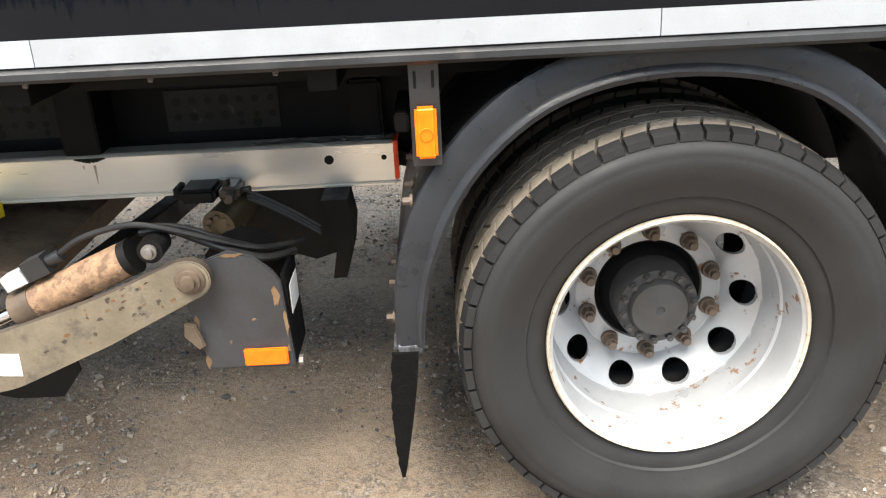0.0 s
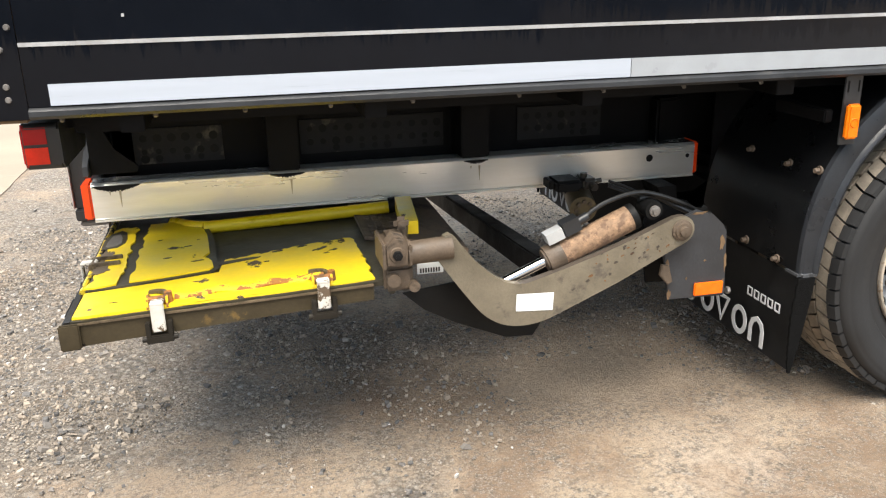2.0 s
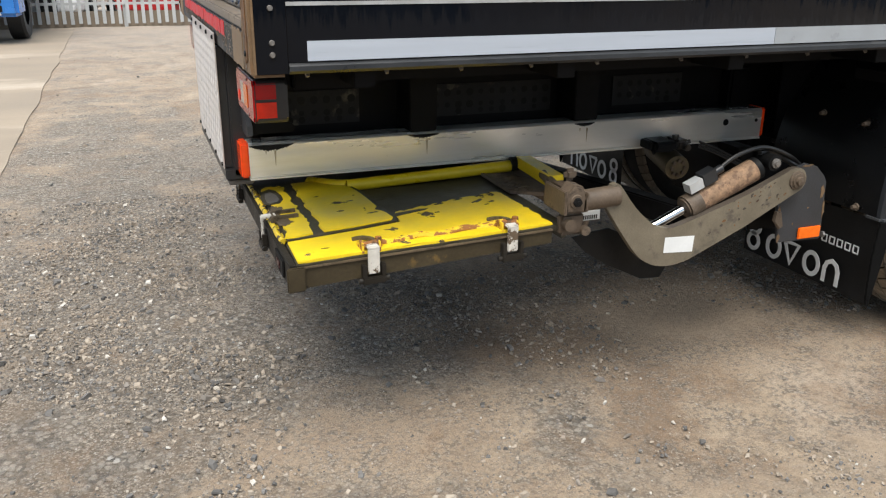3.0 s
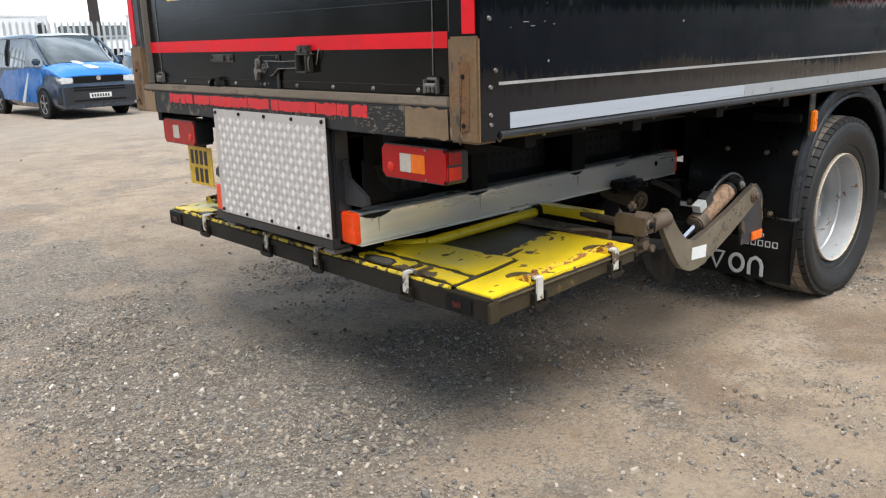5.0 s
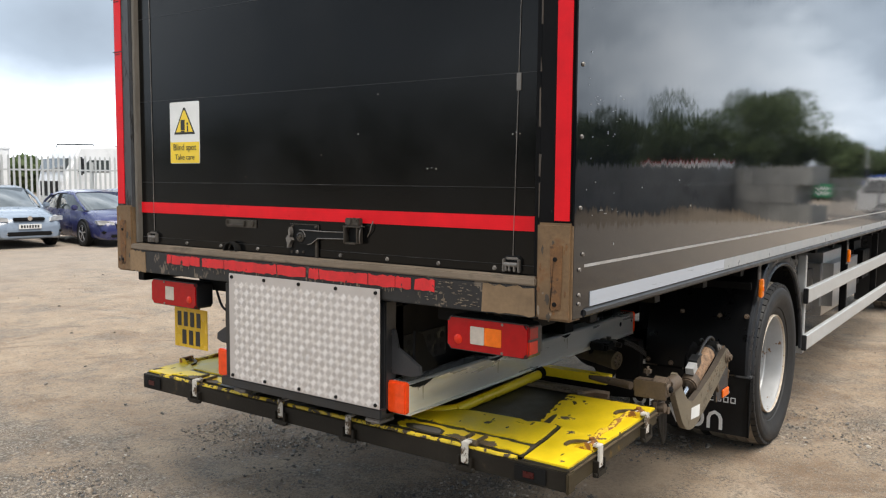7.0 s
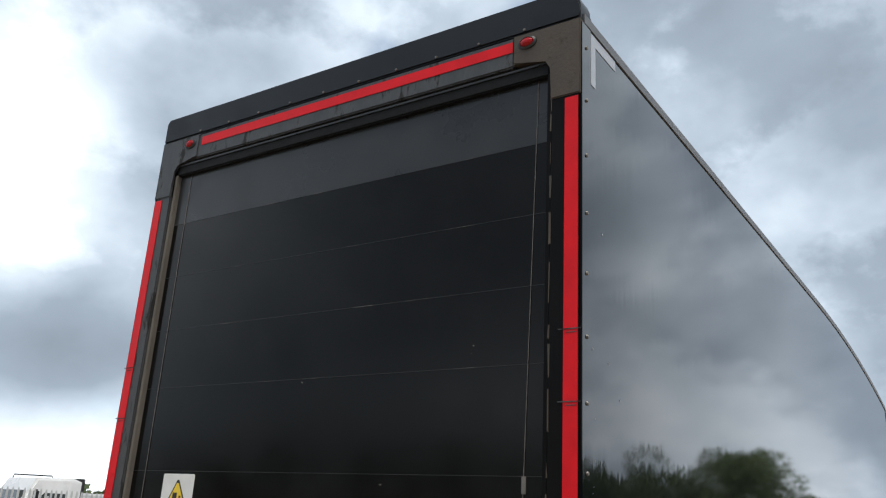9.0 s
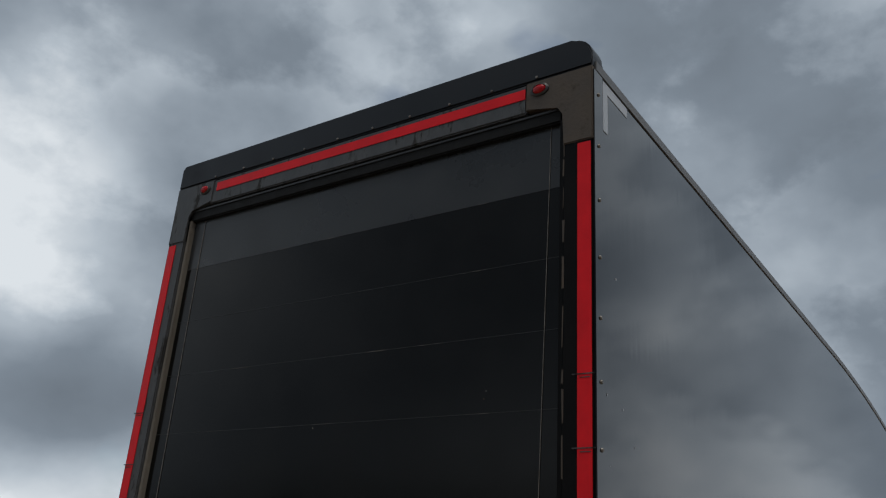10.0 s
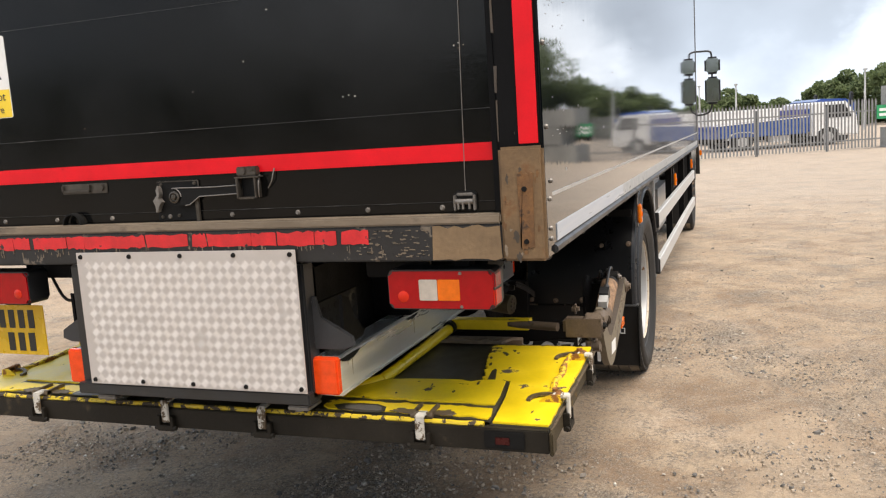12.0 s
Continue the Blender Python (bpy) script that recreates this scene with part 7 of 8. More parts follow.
    cyl(bm, p + d * 0.045, p + d * 0.295, 0.0405, seg=28)
    barrel = part("cylinder_barrel", bm, "rust_barrel", arm, "flaking rusty hydraulic cylinder")
    bm = B()
    cyl(bm, p, p + d * 0.052, 0.043, seg=28)
    cyl(bm, p - d * 0.006, p, 0.036, seg=28)
    part("gland_nut", bm, "rust_pin", barrel, "dark cylinder gland nut")
    bm = B()
    cyl(bm, p + d * 0.285, p + d * 0.305, 0.041, seg=28)
    q = p + d * 0.356
    cyl(bm, (q.x, f(ya - 0.034), q.z), (q.x, f(ya + 0.034), q.z), 0.028, seg=24)
    part("cylinder_eye", bm, "hub_black", barrel, "dark cylinder eye")
    bm = B()
    lathe(bm, [(0.017, f(0.053)), (0.017, f(0.046)), (0.011, f(0.045)), (0.010, f(0.038)), (0.0003, f(0.037))], (q.x, 0, q.z), 20)
    part("eye_bolt", bm, "bare", barrel, "bare steel eye bolt")
    # valve block with its plug
    r = p + d * 0.066 + Vector((-d.z, 0, d.x)) * 0.068
    bm = B()
    for a, b, h, y0, y1 in ((-0.046, 0.008, 0.017, 0.060, 0.100),):
        vs = []
        nrm = Vector((-d.z, 0, d.x))
        for u in (a, b):
            for v in (-h, h):
                for yy in (y0, y1):
                    w = r + d * u + nrm * v
                    vs.append(bm.verts.new((w.x, f(yy), w.z)))
        for qd in ((0, 1, 3, 2), (4, 6, 7, 5), (0, 4, 5, 1), (2, 3, 7, 6), (0, 2, 6, 4), (1, 5, 7, 3)):
            bm.faces.new([vs[k] for k in qd])
    part("valve_block", bm, "galv", barrel, "pale alloy valve block")
    bm = B()
    w0, w1 = r + d * 0.012, r + d * 0.065
    vs = []
    for w in (w0, w1):
        for v in (-0.018, 0.026):
            for yy in (0.060, 0.102):
                c = w + Vector((-d.z, 0, d.x)) * v
                vs.append(bm.verts.new((c.x, f(yy), c.z)))
    for qd in ((0, 1, 3, 2), (4, 6, 7, 5), (0, 4, 5, 1), (2, 3, 7, 6), (0, 2, 6, 4), (1, 5, 7, 3)):
        bm.faces.new([vs[k] for k in qd])
    c = r + d * 0.075
    cyl(bm, (w1.x, f(0.08), w1.z + 0.004), (w1.x + 0.03, f(0.08), w1.z + 0.018), 0.014, seg=12)
    part("valve_plug", bm, "black_plastic", barrel, "black solenoid plug")
    # hoses and cables
    for pts, rad in (([(w1.x + 0.02, f(0.08), w1.z + 0.015), (1.58, f(0.08), 0.815), (1.68, f(0.085), 0.838), (1.76, f(0.09), 0.824), (1.86, f(0.115), 0.782), (1.94, f(0.16), 0.742), (2.01, f(0.23), 0.722)], 0.0085),
                     ([(1.70, f(0.10), 0.815), (1.76, f(0.11), 0.815), (1.83, f(0.12), 0.779), (1.90, f(0.13), 0.744), (1.96, f(0.155), 0.718), (2.015, f(0.215), 0.708)], 0.011),
                     ([(1.69, f(0.13), 0.82), (1.78, f(0.15), 0.805), (1.88, f(0.17), 0.757), (1.97, f(0.20), 0.722), (2.03, f(0.27), 0.715)], 0.007)):
        bm = B()
        tube(bm, curve_pts(pts, 7), rad * 0.85, 10)
        part("hydraulic_hose", bm, "hose", arm, "black hydraulic hose")
    # mounting bracket plate with its reflector
    bm = B()
    bp = [(1.812, 0.478), (1.800, 0.560), (1.785, 0.640), (1.795, 0.700), (1.830, 0.745), (1.89, 0.768), (1.945, 0.752), (1.985, 0.715), (2.000, 0.690), (2.012, 0.48), (2.005, 0.472)]
    pr(bm, bp, 0.076, 0.090)
    mb = part("mount_bracket", bm, "grey_steel", truck, "dark grey chipped lift mounting bracket")
    bm = B()
    pr(bm, [(2.003, 0.474), (2.012, 0.474), (2.007, 0.70), (1.998, 0.70)], 0.091, 0.24, 0.001)
    pr(bm, bp, 0.232, 0.244)
    part("bracket_web", bm, "black_steel", mb, "black bracket web")
    bm = B()
    box(bm, 1.897, 1.998, *sorted((f(0.066), f(0.0755))), 0.484, 0.527, bevel=0.003)
    part("side_reflector", bm, "amber_refl", mb, "orange side reflector")
    boxpart("web_sticker", (2.0125, 2.0137, *sorted((f(0.105), f(0.205))), 0.595, 0.668), "white_paint", mb, "torn white sticker", 0.0003)
    rk = random.Random(77)
    for cx, cz, rx, rz in ((1.985, 0.655, 0.012, 0.03), (2.002, 0.585, 0.007, 0.035), (1.812, 0.496, 0.008, 0.02), (1.90, 0.758, 0.03, 0.006), (2.0, 0.52, 0.006, 0.012), (1.80, 0.60, 0.008, 0.02), (1.93, 0.60, 0.006, 0.004), (1.87, 0.545, 0.004, 0.006)):
        bm = B()
        blot = [(cx + rx * rk.uniform(0.4, 1.1) * math.cos(k * 0.524), cz + rz * rk.uniform(0.4, 1.1) * math.sin(k * 0.524)) for k in range(12)]
        pr(bm, blot, 0.0745, 0.0757, 0.0)
        part("rust_chip", bm, "brown_frame", mb, "chipped rusty edge")
    bm = B()
    pr(bm, [(1.775, 0.605), (1.80, 0.60), (1.815, 0.545), (1.80, 0.535), (1.77, 0.57)], 0.060, 0.074)
    part("bracket_lug", bm, "rust_pin", mb, "rusty stop lug")
    bm = B()
    cyl(bm, (2.02, f(0.082), 0.486), (2.03, f(0.082), 0.486), 0.012, seg=6)
    part("bracket_nut", bm, "bare", mb)
    # black guard sheet hanging behind the arm
    bm = B()
    outline = [(0.955, 0.600), (1.12, 0.600), (1.20, 0.56), (1.43, 0.53), (1.45, 0.42), (1.40, 0.357), (1.30, 0.375), (1.12, 0.470), (1.02, 0.535)]
    sides = [[bm.verts.new((x, f(0.06 + (x - 0.955) * 0.29 + th), zz)) for x, zz in outline] for th in (0.0, 0.007)]
    bm.faces.new(sides[0])
    bm.faces.new(sides[1][::-1])
    for k in range(len(outline)):
        kk = (k + 1) % len(outline)
        bm.faces.new((sides[0][k], sides[0][kk], sides[1][kk], sides[1][k]))
    part("guard_sheet", bm, "hub_black", truck, "black hanging guard sheet")


M["amber_refl"] = lens("orange_reflector", (0.90, 0.16, 0.008))
lift_arm(lambda y: y)
lift_arm(lambda y: BOX_W - y)


def power_pack():
    """Motor, solenoid and pump under the beam."""
    bm = B()
    cyl(bm, (1.735, 0.600, 0.640), (1.800, 0.86, 0.665), 0.050, seg=24)
    mo = part("pump_motor", bm, "motor", truck, "grimy brass-coloured pump motor")
    bm = B()
    for k in range(8):
        a = 2 * math.pi * k / 8
        cyl(bm, (1.735 + 0.030 * math.cos(a) , 0.598, 0.640 + 0.030 * math.sin(a)), (1.735 + 0.030 * math.cos(a), 0.588, 0.640 + 0.030 * math.sin(a)), 0.008, seg=8)
    part("motor_bolts", bm, "rust_pin", mo)["kind"] = "stuff"
    bm = B()
    box(bm, 1.632, 1.735, 0.61, 0.725, 0.706, 0.748, bevel=0.010)
    box(bm, 1.612, 1.630, 0.63, 0.70, 0.716, 0.750, bevel=0.004)
    part("solenoid_box", bm, "hub_black", mo, "black solenoid box")
    bm = B()
    box(bm, 1.742, 1.800, 0.62, 0.72, 0.708, 0.748, bevel=0.010)
    cyl(bm, (1.756, 0.66, 0.745), (1.756, 0.66, 0.764), 0.014, seg=14)
    cyl(bm, (1.774, 0.62, 0.722), (1.774, 0.592, 0.722), 0.014, seg=12)
    cyl(bm, (1.800, 0.66, 0.728), (1.826, 0.655, 0.732), 0.009, seg=10)
    part("pump_block", bm, "dark_bare", mo, "worn alloy pump block")
    for dz in (0.0, 0.012, 0.022):
        bm = B()
        tube(bm, curve_pts([(1.830, 0.60, 0.742 - dz), (1.900, 0.58, 0.715 - dz), (1.985, 0.56, 0.672 - dz), (2.03, 0.55, 0.645 - dz)], 6), 0.0045, 6)
        part("wire", bm, "hose", mo, "thin black wire")
    bm = B()
    prism(bm, [(1.70, 0.70), (2.10, 0.70), (2.09, 0.56), (2.05, 0.49), (1.98, 0.47), (1.84, 0.52), (1.76, 0.60)], 0.74, 0.76)
    part("pack_plate", bm, "hub_black", truck, "black power pack plate")
    bm = B()
    prism(bm, [(2.030, 0.702), (2.105, 0.702), (2.118, 0.62), (2.108, 0.54), (2.085, 0.465), (2.045, 0.462), (2.062, 0.55), (2.056, 0.64)], 0.60, 0.74)
    part("pack_cover", bm, "hub_black", truck, "black curved plastic pack cover")


M["motor"] = material("grimy_brass_motor", (0.13, 0.105, 0.06), 0.5, metal=0.4, vary=0.3, scale=14, fine=90, bump=0.2)
power_pack()


# ---- parked vehicles ----
def loft(bm, stations, ring):
    """Skins a row of cross-sections; ring gives the points of one section."""
    rows = []
    for st in stations:
        rows.append([bm.verts.new(p) for p in ring(*st)])
    n = len(rows[0])
    for a, b in zip(rows, rows[1:]):
        for k in range(n):
            bm.faces.new((a[k], a[(k + 1) % n], b[(k + 1) % n], b[k])).smooth = True
    bm.faces.new(rows[0][::-1])
    bm.faces.new(rows[-1])


def body_ring(x, w, zb, zt, tuck, crown):
    """One section of a car body: sill, bulged flank, shoulder and crowned top."""
    h = zt - zb
    half = [(w * 0.90, zb), (w * 0.975, zb + 0.10 * h), (w, zb + 0.45 * h), (w * 0.985, zb + 0.72 * h), (w * tuck, zt - 0.03), (w * tuck * 0.7, zt + crown * 0.6), (0.0, zt + crown)]
    pts = [(x, y, z) for y, z in half] + [(x, -y, z) for y, z in half[-2::-1]]
    return pts


def road_wheel(parent, x, y, r, width, s, mat="car_alloy"):
    bm = B()
    lathe(bm, [(r * 0.66, y + s * 0.0), (r * 0.70, y + s * 0.012), (r * 0.9, y + s * 0.015), (r * 0.985, y + s * -0.01), (r, y - s * 0.04), (r, y - s * (width - 0.04)), (r * 0.9, y - s * width), (r * 0.6, y - s * width)], (x, 0, r), 32)
    tyre = part("wheel", bm, "rubber", parent, "")
    bm = B()
    lathe(bm, [(r * 0.67, y - s * 0.005), (r * 0.62, y - s * 0.02), (r * 0.58, y - s * 0.06), (r * 0.1, y - s * 0.07), (0.0002, y - s * 0.07)], (x, 0, r), 32)
    part("wheel_well", bm, "hub_black", tyre)
    bm = B()
    for k in range(5):
        a = 2 * math.pi * k / 5 + 0.3
        for d in (-0.10, 0.10):
            p0 = (x + r * 0.12 * math.cos(a), y - s * 0.012, r + r * 0.12 * math.sin(a))
            p1 = (x + r * 0.63 * math.cos(a + d), y - s * 0.012, r + r * 0.63 * math.sin(a + d))
            cyl(bm, p0, p1, r * 0.05, r * 0.045, 6)
    lathe(bm, [(r * 0.68, y + s * 0.004), (r * 0.63, y + s * 0.002), (r * 0.62, y - s * 0.02)], (x, 0, r), 32)
    cyl(bm, (x, y - s * 0.03, r), (x, y + s * 0.0, r), r * 0.16, seg=12)
    part("alloy_spokes", bm, mat, tyre, "five-spoke alloy")


M["car_alloy"] = material("alloy_wheel", (0.50, 0.50, 0.51), 0.35, metal=0.6, vary=0.08, scale=9, bump=0.02)
M["headlamp"] = material("clear_headlamp", (0.62, 0.64, 0.66), 0.10, vary=0.2, scale=12, bump=0.05, coat=0.8)


def car(name, label, at, heading, paint_key, L, W, stations, cabin, wheels, r, nose_z, grille, extras=None, category="car", size=0.93):
    """x runs forward from the rear bumper; stations are (x, half width, bottom, top, tuck, crown)."""
    top = thing(name, label, category, group="vehicles parked along the fence")
    top.matrix_world = Matrix.Translation((at[0], at[1], 0.0)) @ Euler((0, 0, radians(heading))).to_matrix().to_4x4() @ Matrix.Scale(size, 4) @ Matrix.Translation((-wheels[1], 0, 0))
    bm = B()
    loft(bm, stations, body_ring)
    body = part("body", bm, paint_key, top, "", 40)
    for x in wheels:
        for s in (1, -1):
            bm = B()
            cyl(bm, (x, s * (W / 2 - 0.13), r + 0.01), (x, s * (W / 2 + 0.006), r + 0.01), r * 1.13, seg=32)
            part("wheel_arch", bm, "hub_black", body)
            road_wheel(top, x, s * (W / 2 + 0.008), r, 0.2, s)
    # glasshouse: dark glass with painted roof and pillars
    bm = B()

    def cab_ring(x, w, zb, zt):
        half = [(w, zb), (w * 0.93, zb + (zt - zb) * 0.55), (w * 0.83, zt - 0.05), (w * 0.72, zt), (0, zt + 0.015)]
        return [(x, y, z) for y, z in half] + [(x, -y, z) for y, z in half[-2::-1]]
    loft(bm, cabin, cab_ring)
    glass = part("glasshouse", bm, "car_glass", top, "dark tinted car windows", 40)
    bm = B()
    roof_st = [c for c in cabin if c[3] > max(q[3] for q in cabin) - 0.10]

    def roof_ring(x, w, zb, zt):
        half = [(w * 0.865, zt - 0.075), (w * 0.835, zt - 0.045), (w * 0.73, zt + 0.012), (0, zt + 0.03)]
        lower = [(0, zt - 0.02), (w * 0.8, zt - 0.08)]
        return [(x, y, z) for y, z in half] + [(x, -y, z) for y, z in half[-2::-1]] + [(x, -w * 0.8, zt - 0.08), (x, w * 0.8, zt - 0.08)]
    loft(bm, roof_st, roof_ring)
    part("roof", bm, paint_key, top, "", 40)
    # pillars
    front_base, front_top = cabin[-1], [c for c in cabin if c in roof_st][-1]
    rear_base, rear_top = cabin[0], roof_st[0]
    mid = (roof_st[0][0] + roof_st[-1][0]) / 2
    for s in (1, -1):
        for (xa, wa, za), (xb, wb, zb) in (((front_base[0], front_base[1], front_base[2] + 0.01), (front_top[0], front_top[1] * 0.85, front_top[3] - 0.04)),
                                            ((rear_base[0], rear_base[1], rear_base[2] + 0.01), (rear_top[0], rear_top[1] * 0.85, rear_top[3] - 0.04)),
                                            ((mid, cabin[len(cabin) // 2][1] + 0.01, front_base[2]), (mid - 0.05, cabin[len(cabin) // 2][1] * 0.86, front_top[3] - 0.04))):
            bm = B()
            tube(bm, [(xa, s * wa, za), ((xa + xb) / 2, s * ((wa + wb) / 2 + 0.035), (za + zb) / 2 + 0.02), (xb, s * wb, zb)], 0.035, 8)
            part("pillar", bm, paint_key if xa != mid else "hub_black", top)
        bm = B()
        mx = front_base[0] - 0.28
        box(bm, mx - 0.05, mx + 0.06, min(s * (W / 2 - 0.04), s * (W / 2 + 0.14)), max(s * (W / 2 - 0.04), s * (W / 2 + 0.14)), front_base[2] + 0.02, front_base[2] + 0.17, bevel=0.035, seg=3)
        part("door_mirror", bm, paint_key, top, "")
        # headlamp, fog lamp
        bm = B()
        hx, hw, hz = L - 0.34, W / 2, nose_z
        pts = [(s * hw * 0.54, hz - 0.05), (s * hw * 0.93, hz - 0.05), (s * hw * 0.965, hz + 0.06), (s * hw * 0.85, hz + 0.075), (s * hw * 0.56, hz + 0.03)]
        v0 = [bm.verts.new((L + 0.005 - 0.26 * (abs(a) / hw) ** 7, a, b)) for a, b in pts]
        v1 = [bm.verts.new((L - 0.45, a * 0.95, b)) for a, b in pts]
        bm.faces.new(v0), bm.faces.new(v1[::-1])
        for k in range(5):
            bm.faces.new((v0[k], v1[k], v1[(k + 1) % 5], v0[(k + 1) % 5]))
        part("headlamp", bm, "headlamp", top, "clear headlamp")
        bm = B()
        box(bm, L - 0.22, L - 0.03, min(s * hw * 0.62, s * hw * 0.86), max(s * hw * 0.62, s * hw * 0.86), 0.36, 0.44, bevel=0.02)
        part("fog_recess", bm, "hub_black", top)
    for z0, z1, ww, mat in grille:
        bm = B()
        box(bm, L - 0.16, L + 0.012, -ww, ww, z0, z1, bevel=0.02)
        part("grille", bm, mat, top, "")
    bm = B()
    pz = min(0.47, nose_z - 0.23)
    box(bm, L + 0.0, L + 0.026, -0.26, 0.26, pz, pz + 0.11, bevel=0.004)
    pl = part("number_plate", bm, "plate_white", top, "white plate with plain bars")
    for k in range(7):
        y = -0.22 + 0.064 * k
        boxpart("plate_bar", (L + 0.0265, L + 0.028, y, y + 0.042, pz + 0.022, pz + 0.09), "sign_black", pl, "", 0.0003)
    bm = B()
    cyl(bm, (L - 0.01, 0, nose_z + 0.02), (L + 0.016, 0, nose_z + 0.02), 0.055, seg=20)
    part("badge", bm, "chrome", top, "plain round badge")
    if extras:
        extras(top)
    return top


hatch_st = [(0.0, 0.72, 0.42, 0.62, 0.9, 0.0), (0.08, 0.80, 0.32, 0.86, 0.92, 0.02), (0.5, 0.87, 0.26, 0.96, 0.93, 0.02), (1.5, 0.90, 0.22, 0.97, 0.93, 0.02), (2.6, 0.90, 0.22, 0.96, 0.93, 0.02), (3.2, 0.89, 0.22, 0.94, 0.90, 0.035), (3.75, 0.86, 0.24, 0.85, 0.86, 0.05), (4.10, 0.82, 0.22, 0.76, 0.84, 0.05), (4.26, 0.76, 0.22, 0.68, 0.86, 0.03), (4.33, 0.68, 0.26, 0.58, 0.9, 0.0)]
hatch_cab = [(0.10, 0.70, 0.84, 0.93), (0.55, 0.80, 0.90, 1.40), (1.0, 0.82, 0.92, 1.465), (1.9, 0.83, 0.92, 1.475), (2.35, 0.82, 0.92, 1.42), (3.22, 0.76, 0.90, 0.955)]
saloon_st = [(0.0, 0.74, 0.42, 0.70, 0.9, 0.0), (0.10, 0.84, 0.30, 0.93, 0.90, 0.02), (0.7, 0.91, 0.24, 1.00, 0.92, 0.02), (2.0, 0.925, 0.20, 0.98, 0.93, 0.02), (3.1, 0.92, 0.20, 0.96, 0.93, 0.02), (3.7, 0.91, 0.20, 0.93, 0.90, 0.04), (4.3, 0.87, 0.22, 0.85, 0.86, 0.05), (4.66, 0.83, 0.20, 0.76, 0.84, 0.04), (4.82, 0.76, 0.20, 0.68, 0.86, 0.02), (4.87, 0.68, 0.25, 0.58, 0.9, 0.0)]
saloon_cab = [(0.35, 0.72, 0.92, 1.00), (1.15, 0.81, 0.95, 1.38), (1.7, 0.83, 0.95, 1.455), (2.3, 0.84, 0.95, 1.46), (2.75, 0.83, 0.94, 1.41), (3.72, 0.78, 0.92, 0.965)]
van_st = [(0.0, 0.88, 0.40, 1.16, 0.96, 0.0), (0.08, 0.93, 0.28, 1.20, 0.97, 0.0), (2.0, 0.95, 0.24, 1.22, 0.97, 0.0), (3.6, 0.95, 0.24, 1.24, 0.96, 0.0), (4.05, 0.945, 0.24, 1.27, 0.94, 0.02), (4.45, 0.93, 0.24, 1.19, 0.92, 0.05), (4.74, 0.905, 0.24, 1.07, 0.92, 0.03), (4.86, 0.87, 0.24, 0.96, 0.94, 0.0), (4.90, 0.82, 0.28, 0.80, 0.95, 0.0)]
van_cab = [(0.03, 0.88, 1.14, 1.80), (0.15, 0.89, 1.16, 1.93), (1.5, 0.91, 1.18, 1.96), (2.8, 0.91, 1.18, 1.955), (3.3, 0.90, 1.18, 1.90), (4.18, 0.87, 1.22, 1.285)]


M["van_bumper"] = material("dark_van_bumper", (0.02, 0.022, 0.026), 0.4, vary=0.1, bump=0.03)


def van_wrap(top):
    """Bright wrap over bonnet and lower doors with a pale road stripe."""
    bm = B()
    loft(bm, [(4.04, 0.952, 0.98, 1.279, 0.94, 0.024), (4.45, 0.937, 0.98, 1.197, 0.92, 0.054), (4.745, 0.912, 0.96, 1.077, 0.92, 0.034), (4.872, 0.875, 0.945, 0.990, 0.94, 0.004)], body_ring)
    part("bonnet_wrap", bm, "car_blue", top, "bright blue wrapped bonnet")
    for s in (1, -1):
        bm = B()
        y = s * 0.956
        prism(bm, [(0.6, 0.40), (3.5, 0.36), (3.52, 0.6), (3.7, 0.74), (3.98, 0.78), (4.05, 0.95), (4.0, 1.16), (3.4, 1.18), (1.5, 1.10)], min(y, y - s * 0.02), max(y, y - s * 0.02))
        part("door_wrap", bm, "car_blue", top, "blue wrapped lower door")
        bm = B()
        y = s * 0.962
        prism(bm, [(2.55, 0.34), (2.75, 0.34), (3.25, 1.06), (3.18, 1.06)], min(y, y - s * 0.01), max(y, y - s * 0.01))
        part("wrap_stripe", bm, "white_paint", top, "pale tapering stripe")
    bm = B()
    prism(bm, [(4.10, -0.30), (4.72, -0.10), (4.72, 0.12), (4.10, -0.18)], 1.0, 1.13, "xy")
    for v in bm.verts:
        v.co.z = 1.345 - (v.co.x - 4.05) * 0.27 - (0.03 if v.co.z < 1.05 else 0.0)
    part("wrap_stripe", bm, "white_paint", top, "pale tapering stripe")
    boxpart("lower_bumper", (4.55, 4.915, -0.90, 0.90, 0.27, 0.80), "van_bumper", top, "dark plastic bumper", 0.07)
    for z in (0.40, 0.64, 0.70):
        boxpart("bumper_slot", (4.90, 4.921, -0.62, 0.62, z, z + 0.035), "hub_black", top, "", 0.006)
    for s in (1, -1):
        bm = B()
        prism(bm, [(s * 0.50, 0.83), (s * 0.86, 0.81), (s * 0.90, 0.90), (s * 0.84, 0.965), (s * 0.54, 0.93)], 4.70, 4.905, "yz", 0.012)
        part("headlamp", bm, "headlamp", top, "clear headlamp")


car("delivery_van", "dark van with a bright blue wrapped front, parked by the fence", (5.1, 17.8), -87, "van_dark", 4.90, 1.90, van_st, van_cab, (0.95, 3.95), 0.335, 0.90, ((0.80, 0.97, 0.62, "hub_black"), (0.915, 0.928, 0.63, "chrome"), (0.845, 0.855, 0.63, "chrome")), van_wrap, "van")
car("hatchback", "silver blue hatchback parked facing the yard", (7.37, 18.0), -97, "car_silver_blue", 4.34, 1.80, hatch_st, hatch_cab, (0.78, 3.42), 0.31, 0.70, ((0.66, 0.74, 0.36, "hub_black"), (0.30, 0.40, 0.52, "hub_black"), (0.345, 0.36, 0.54, "chrome")))
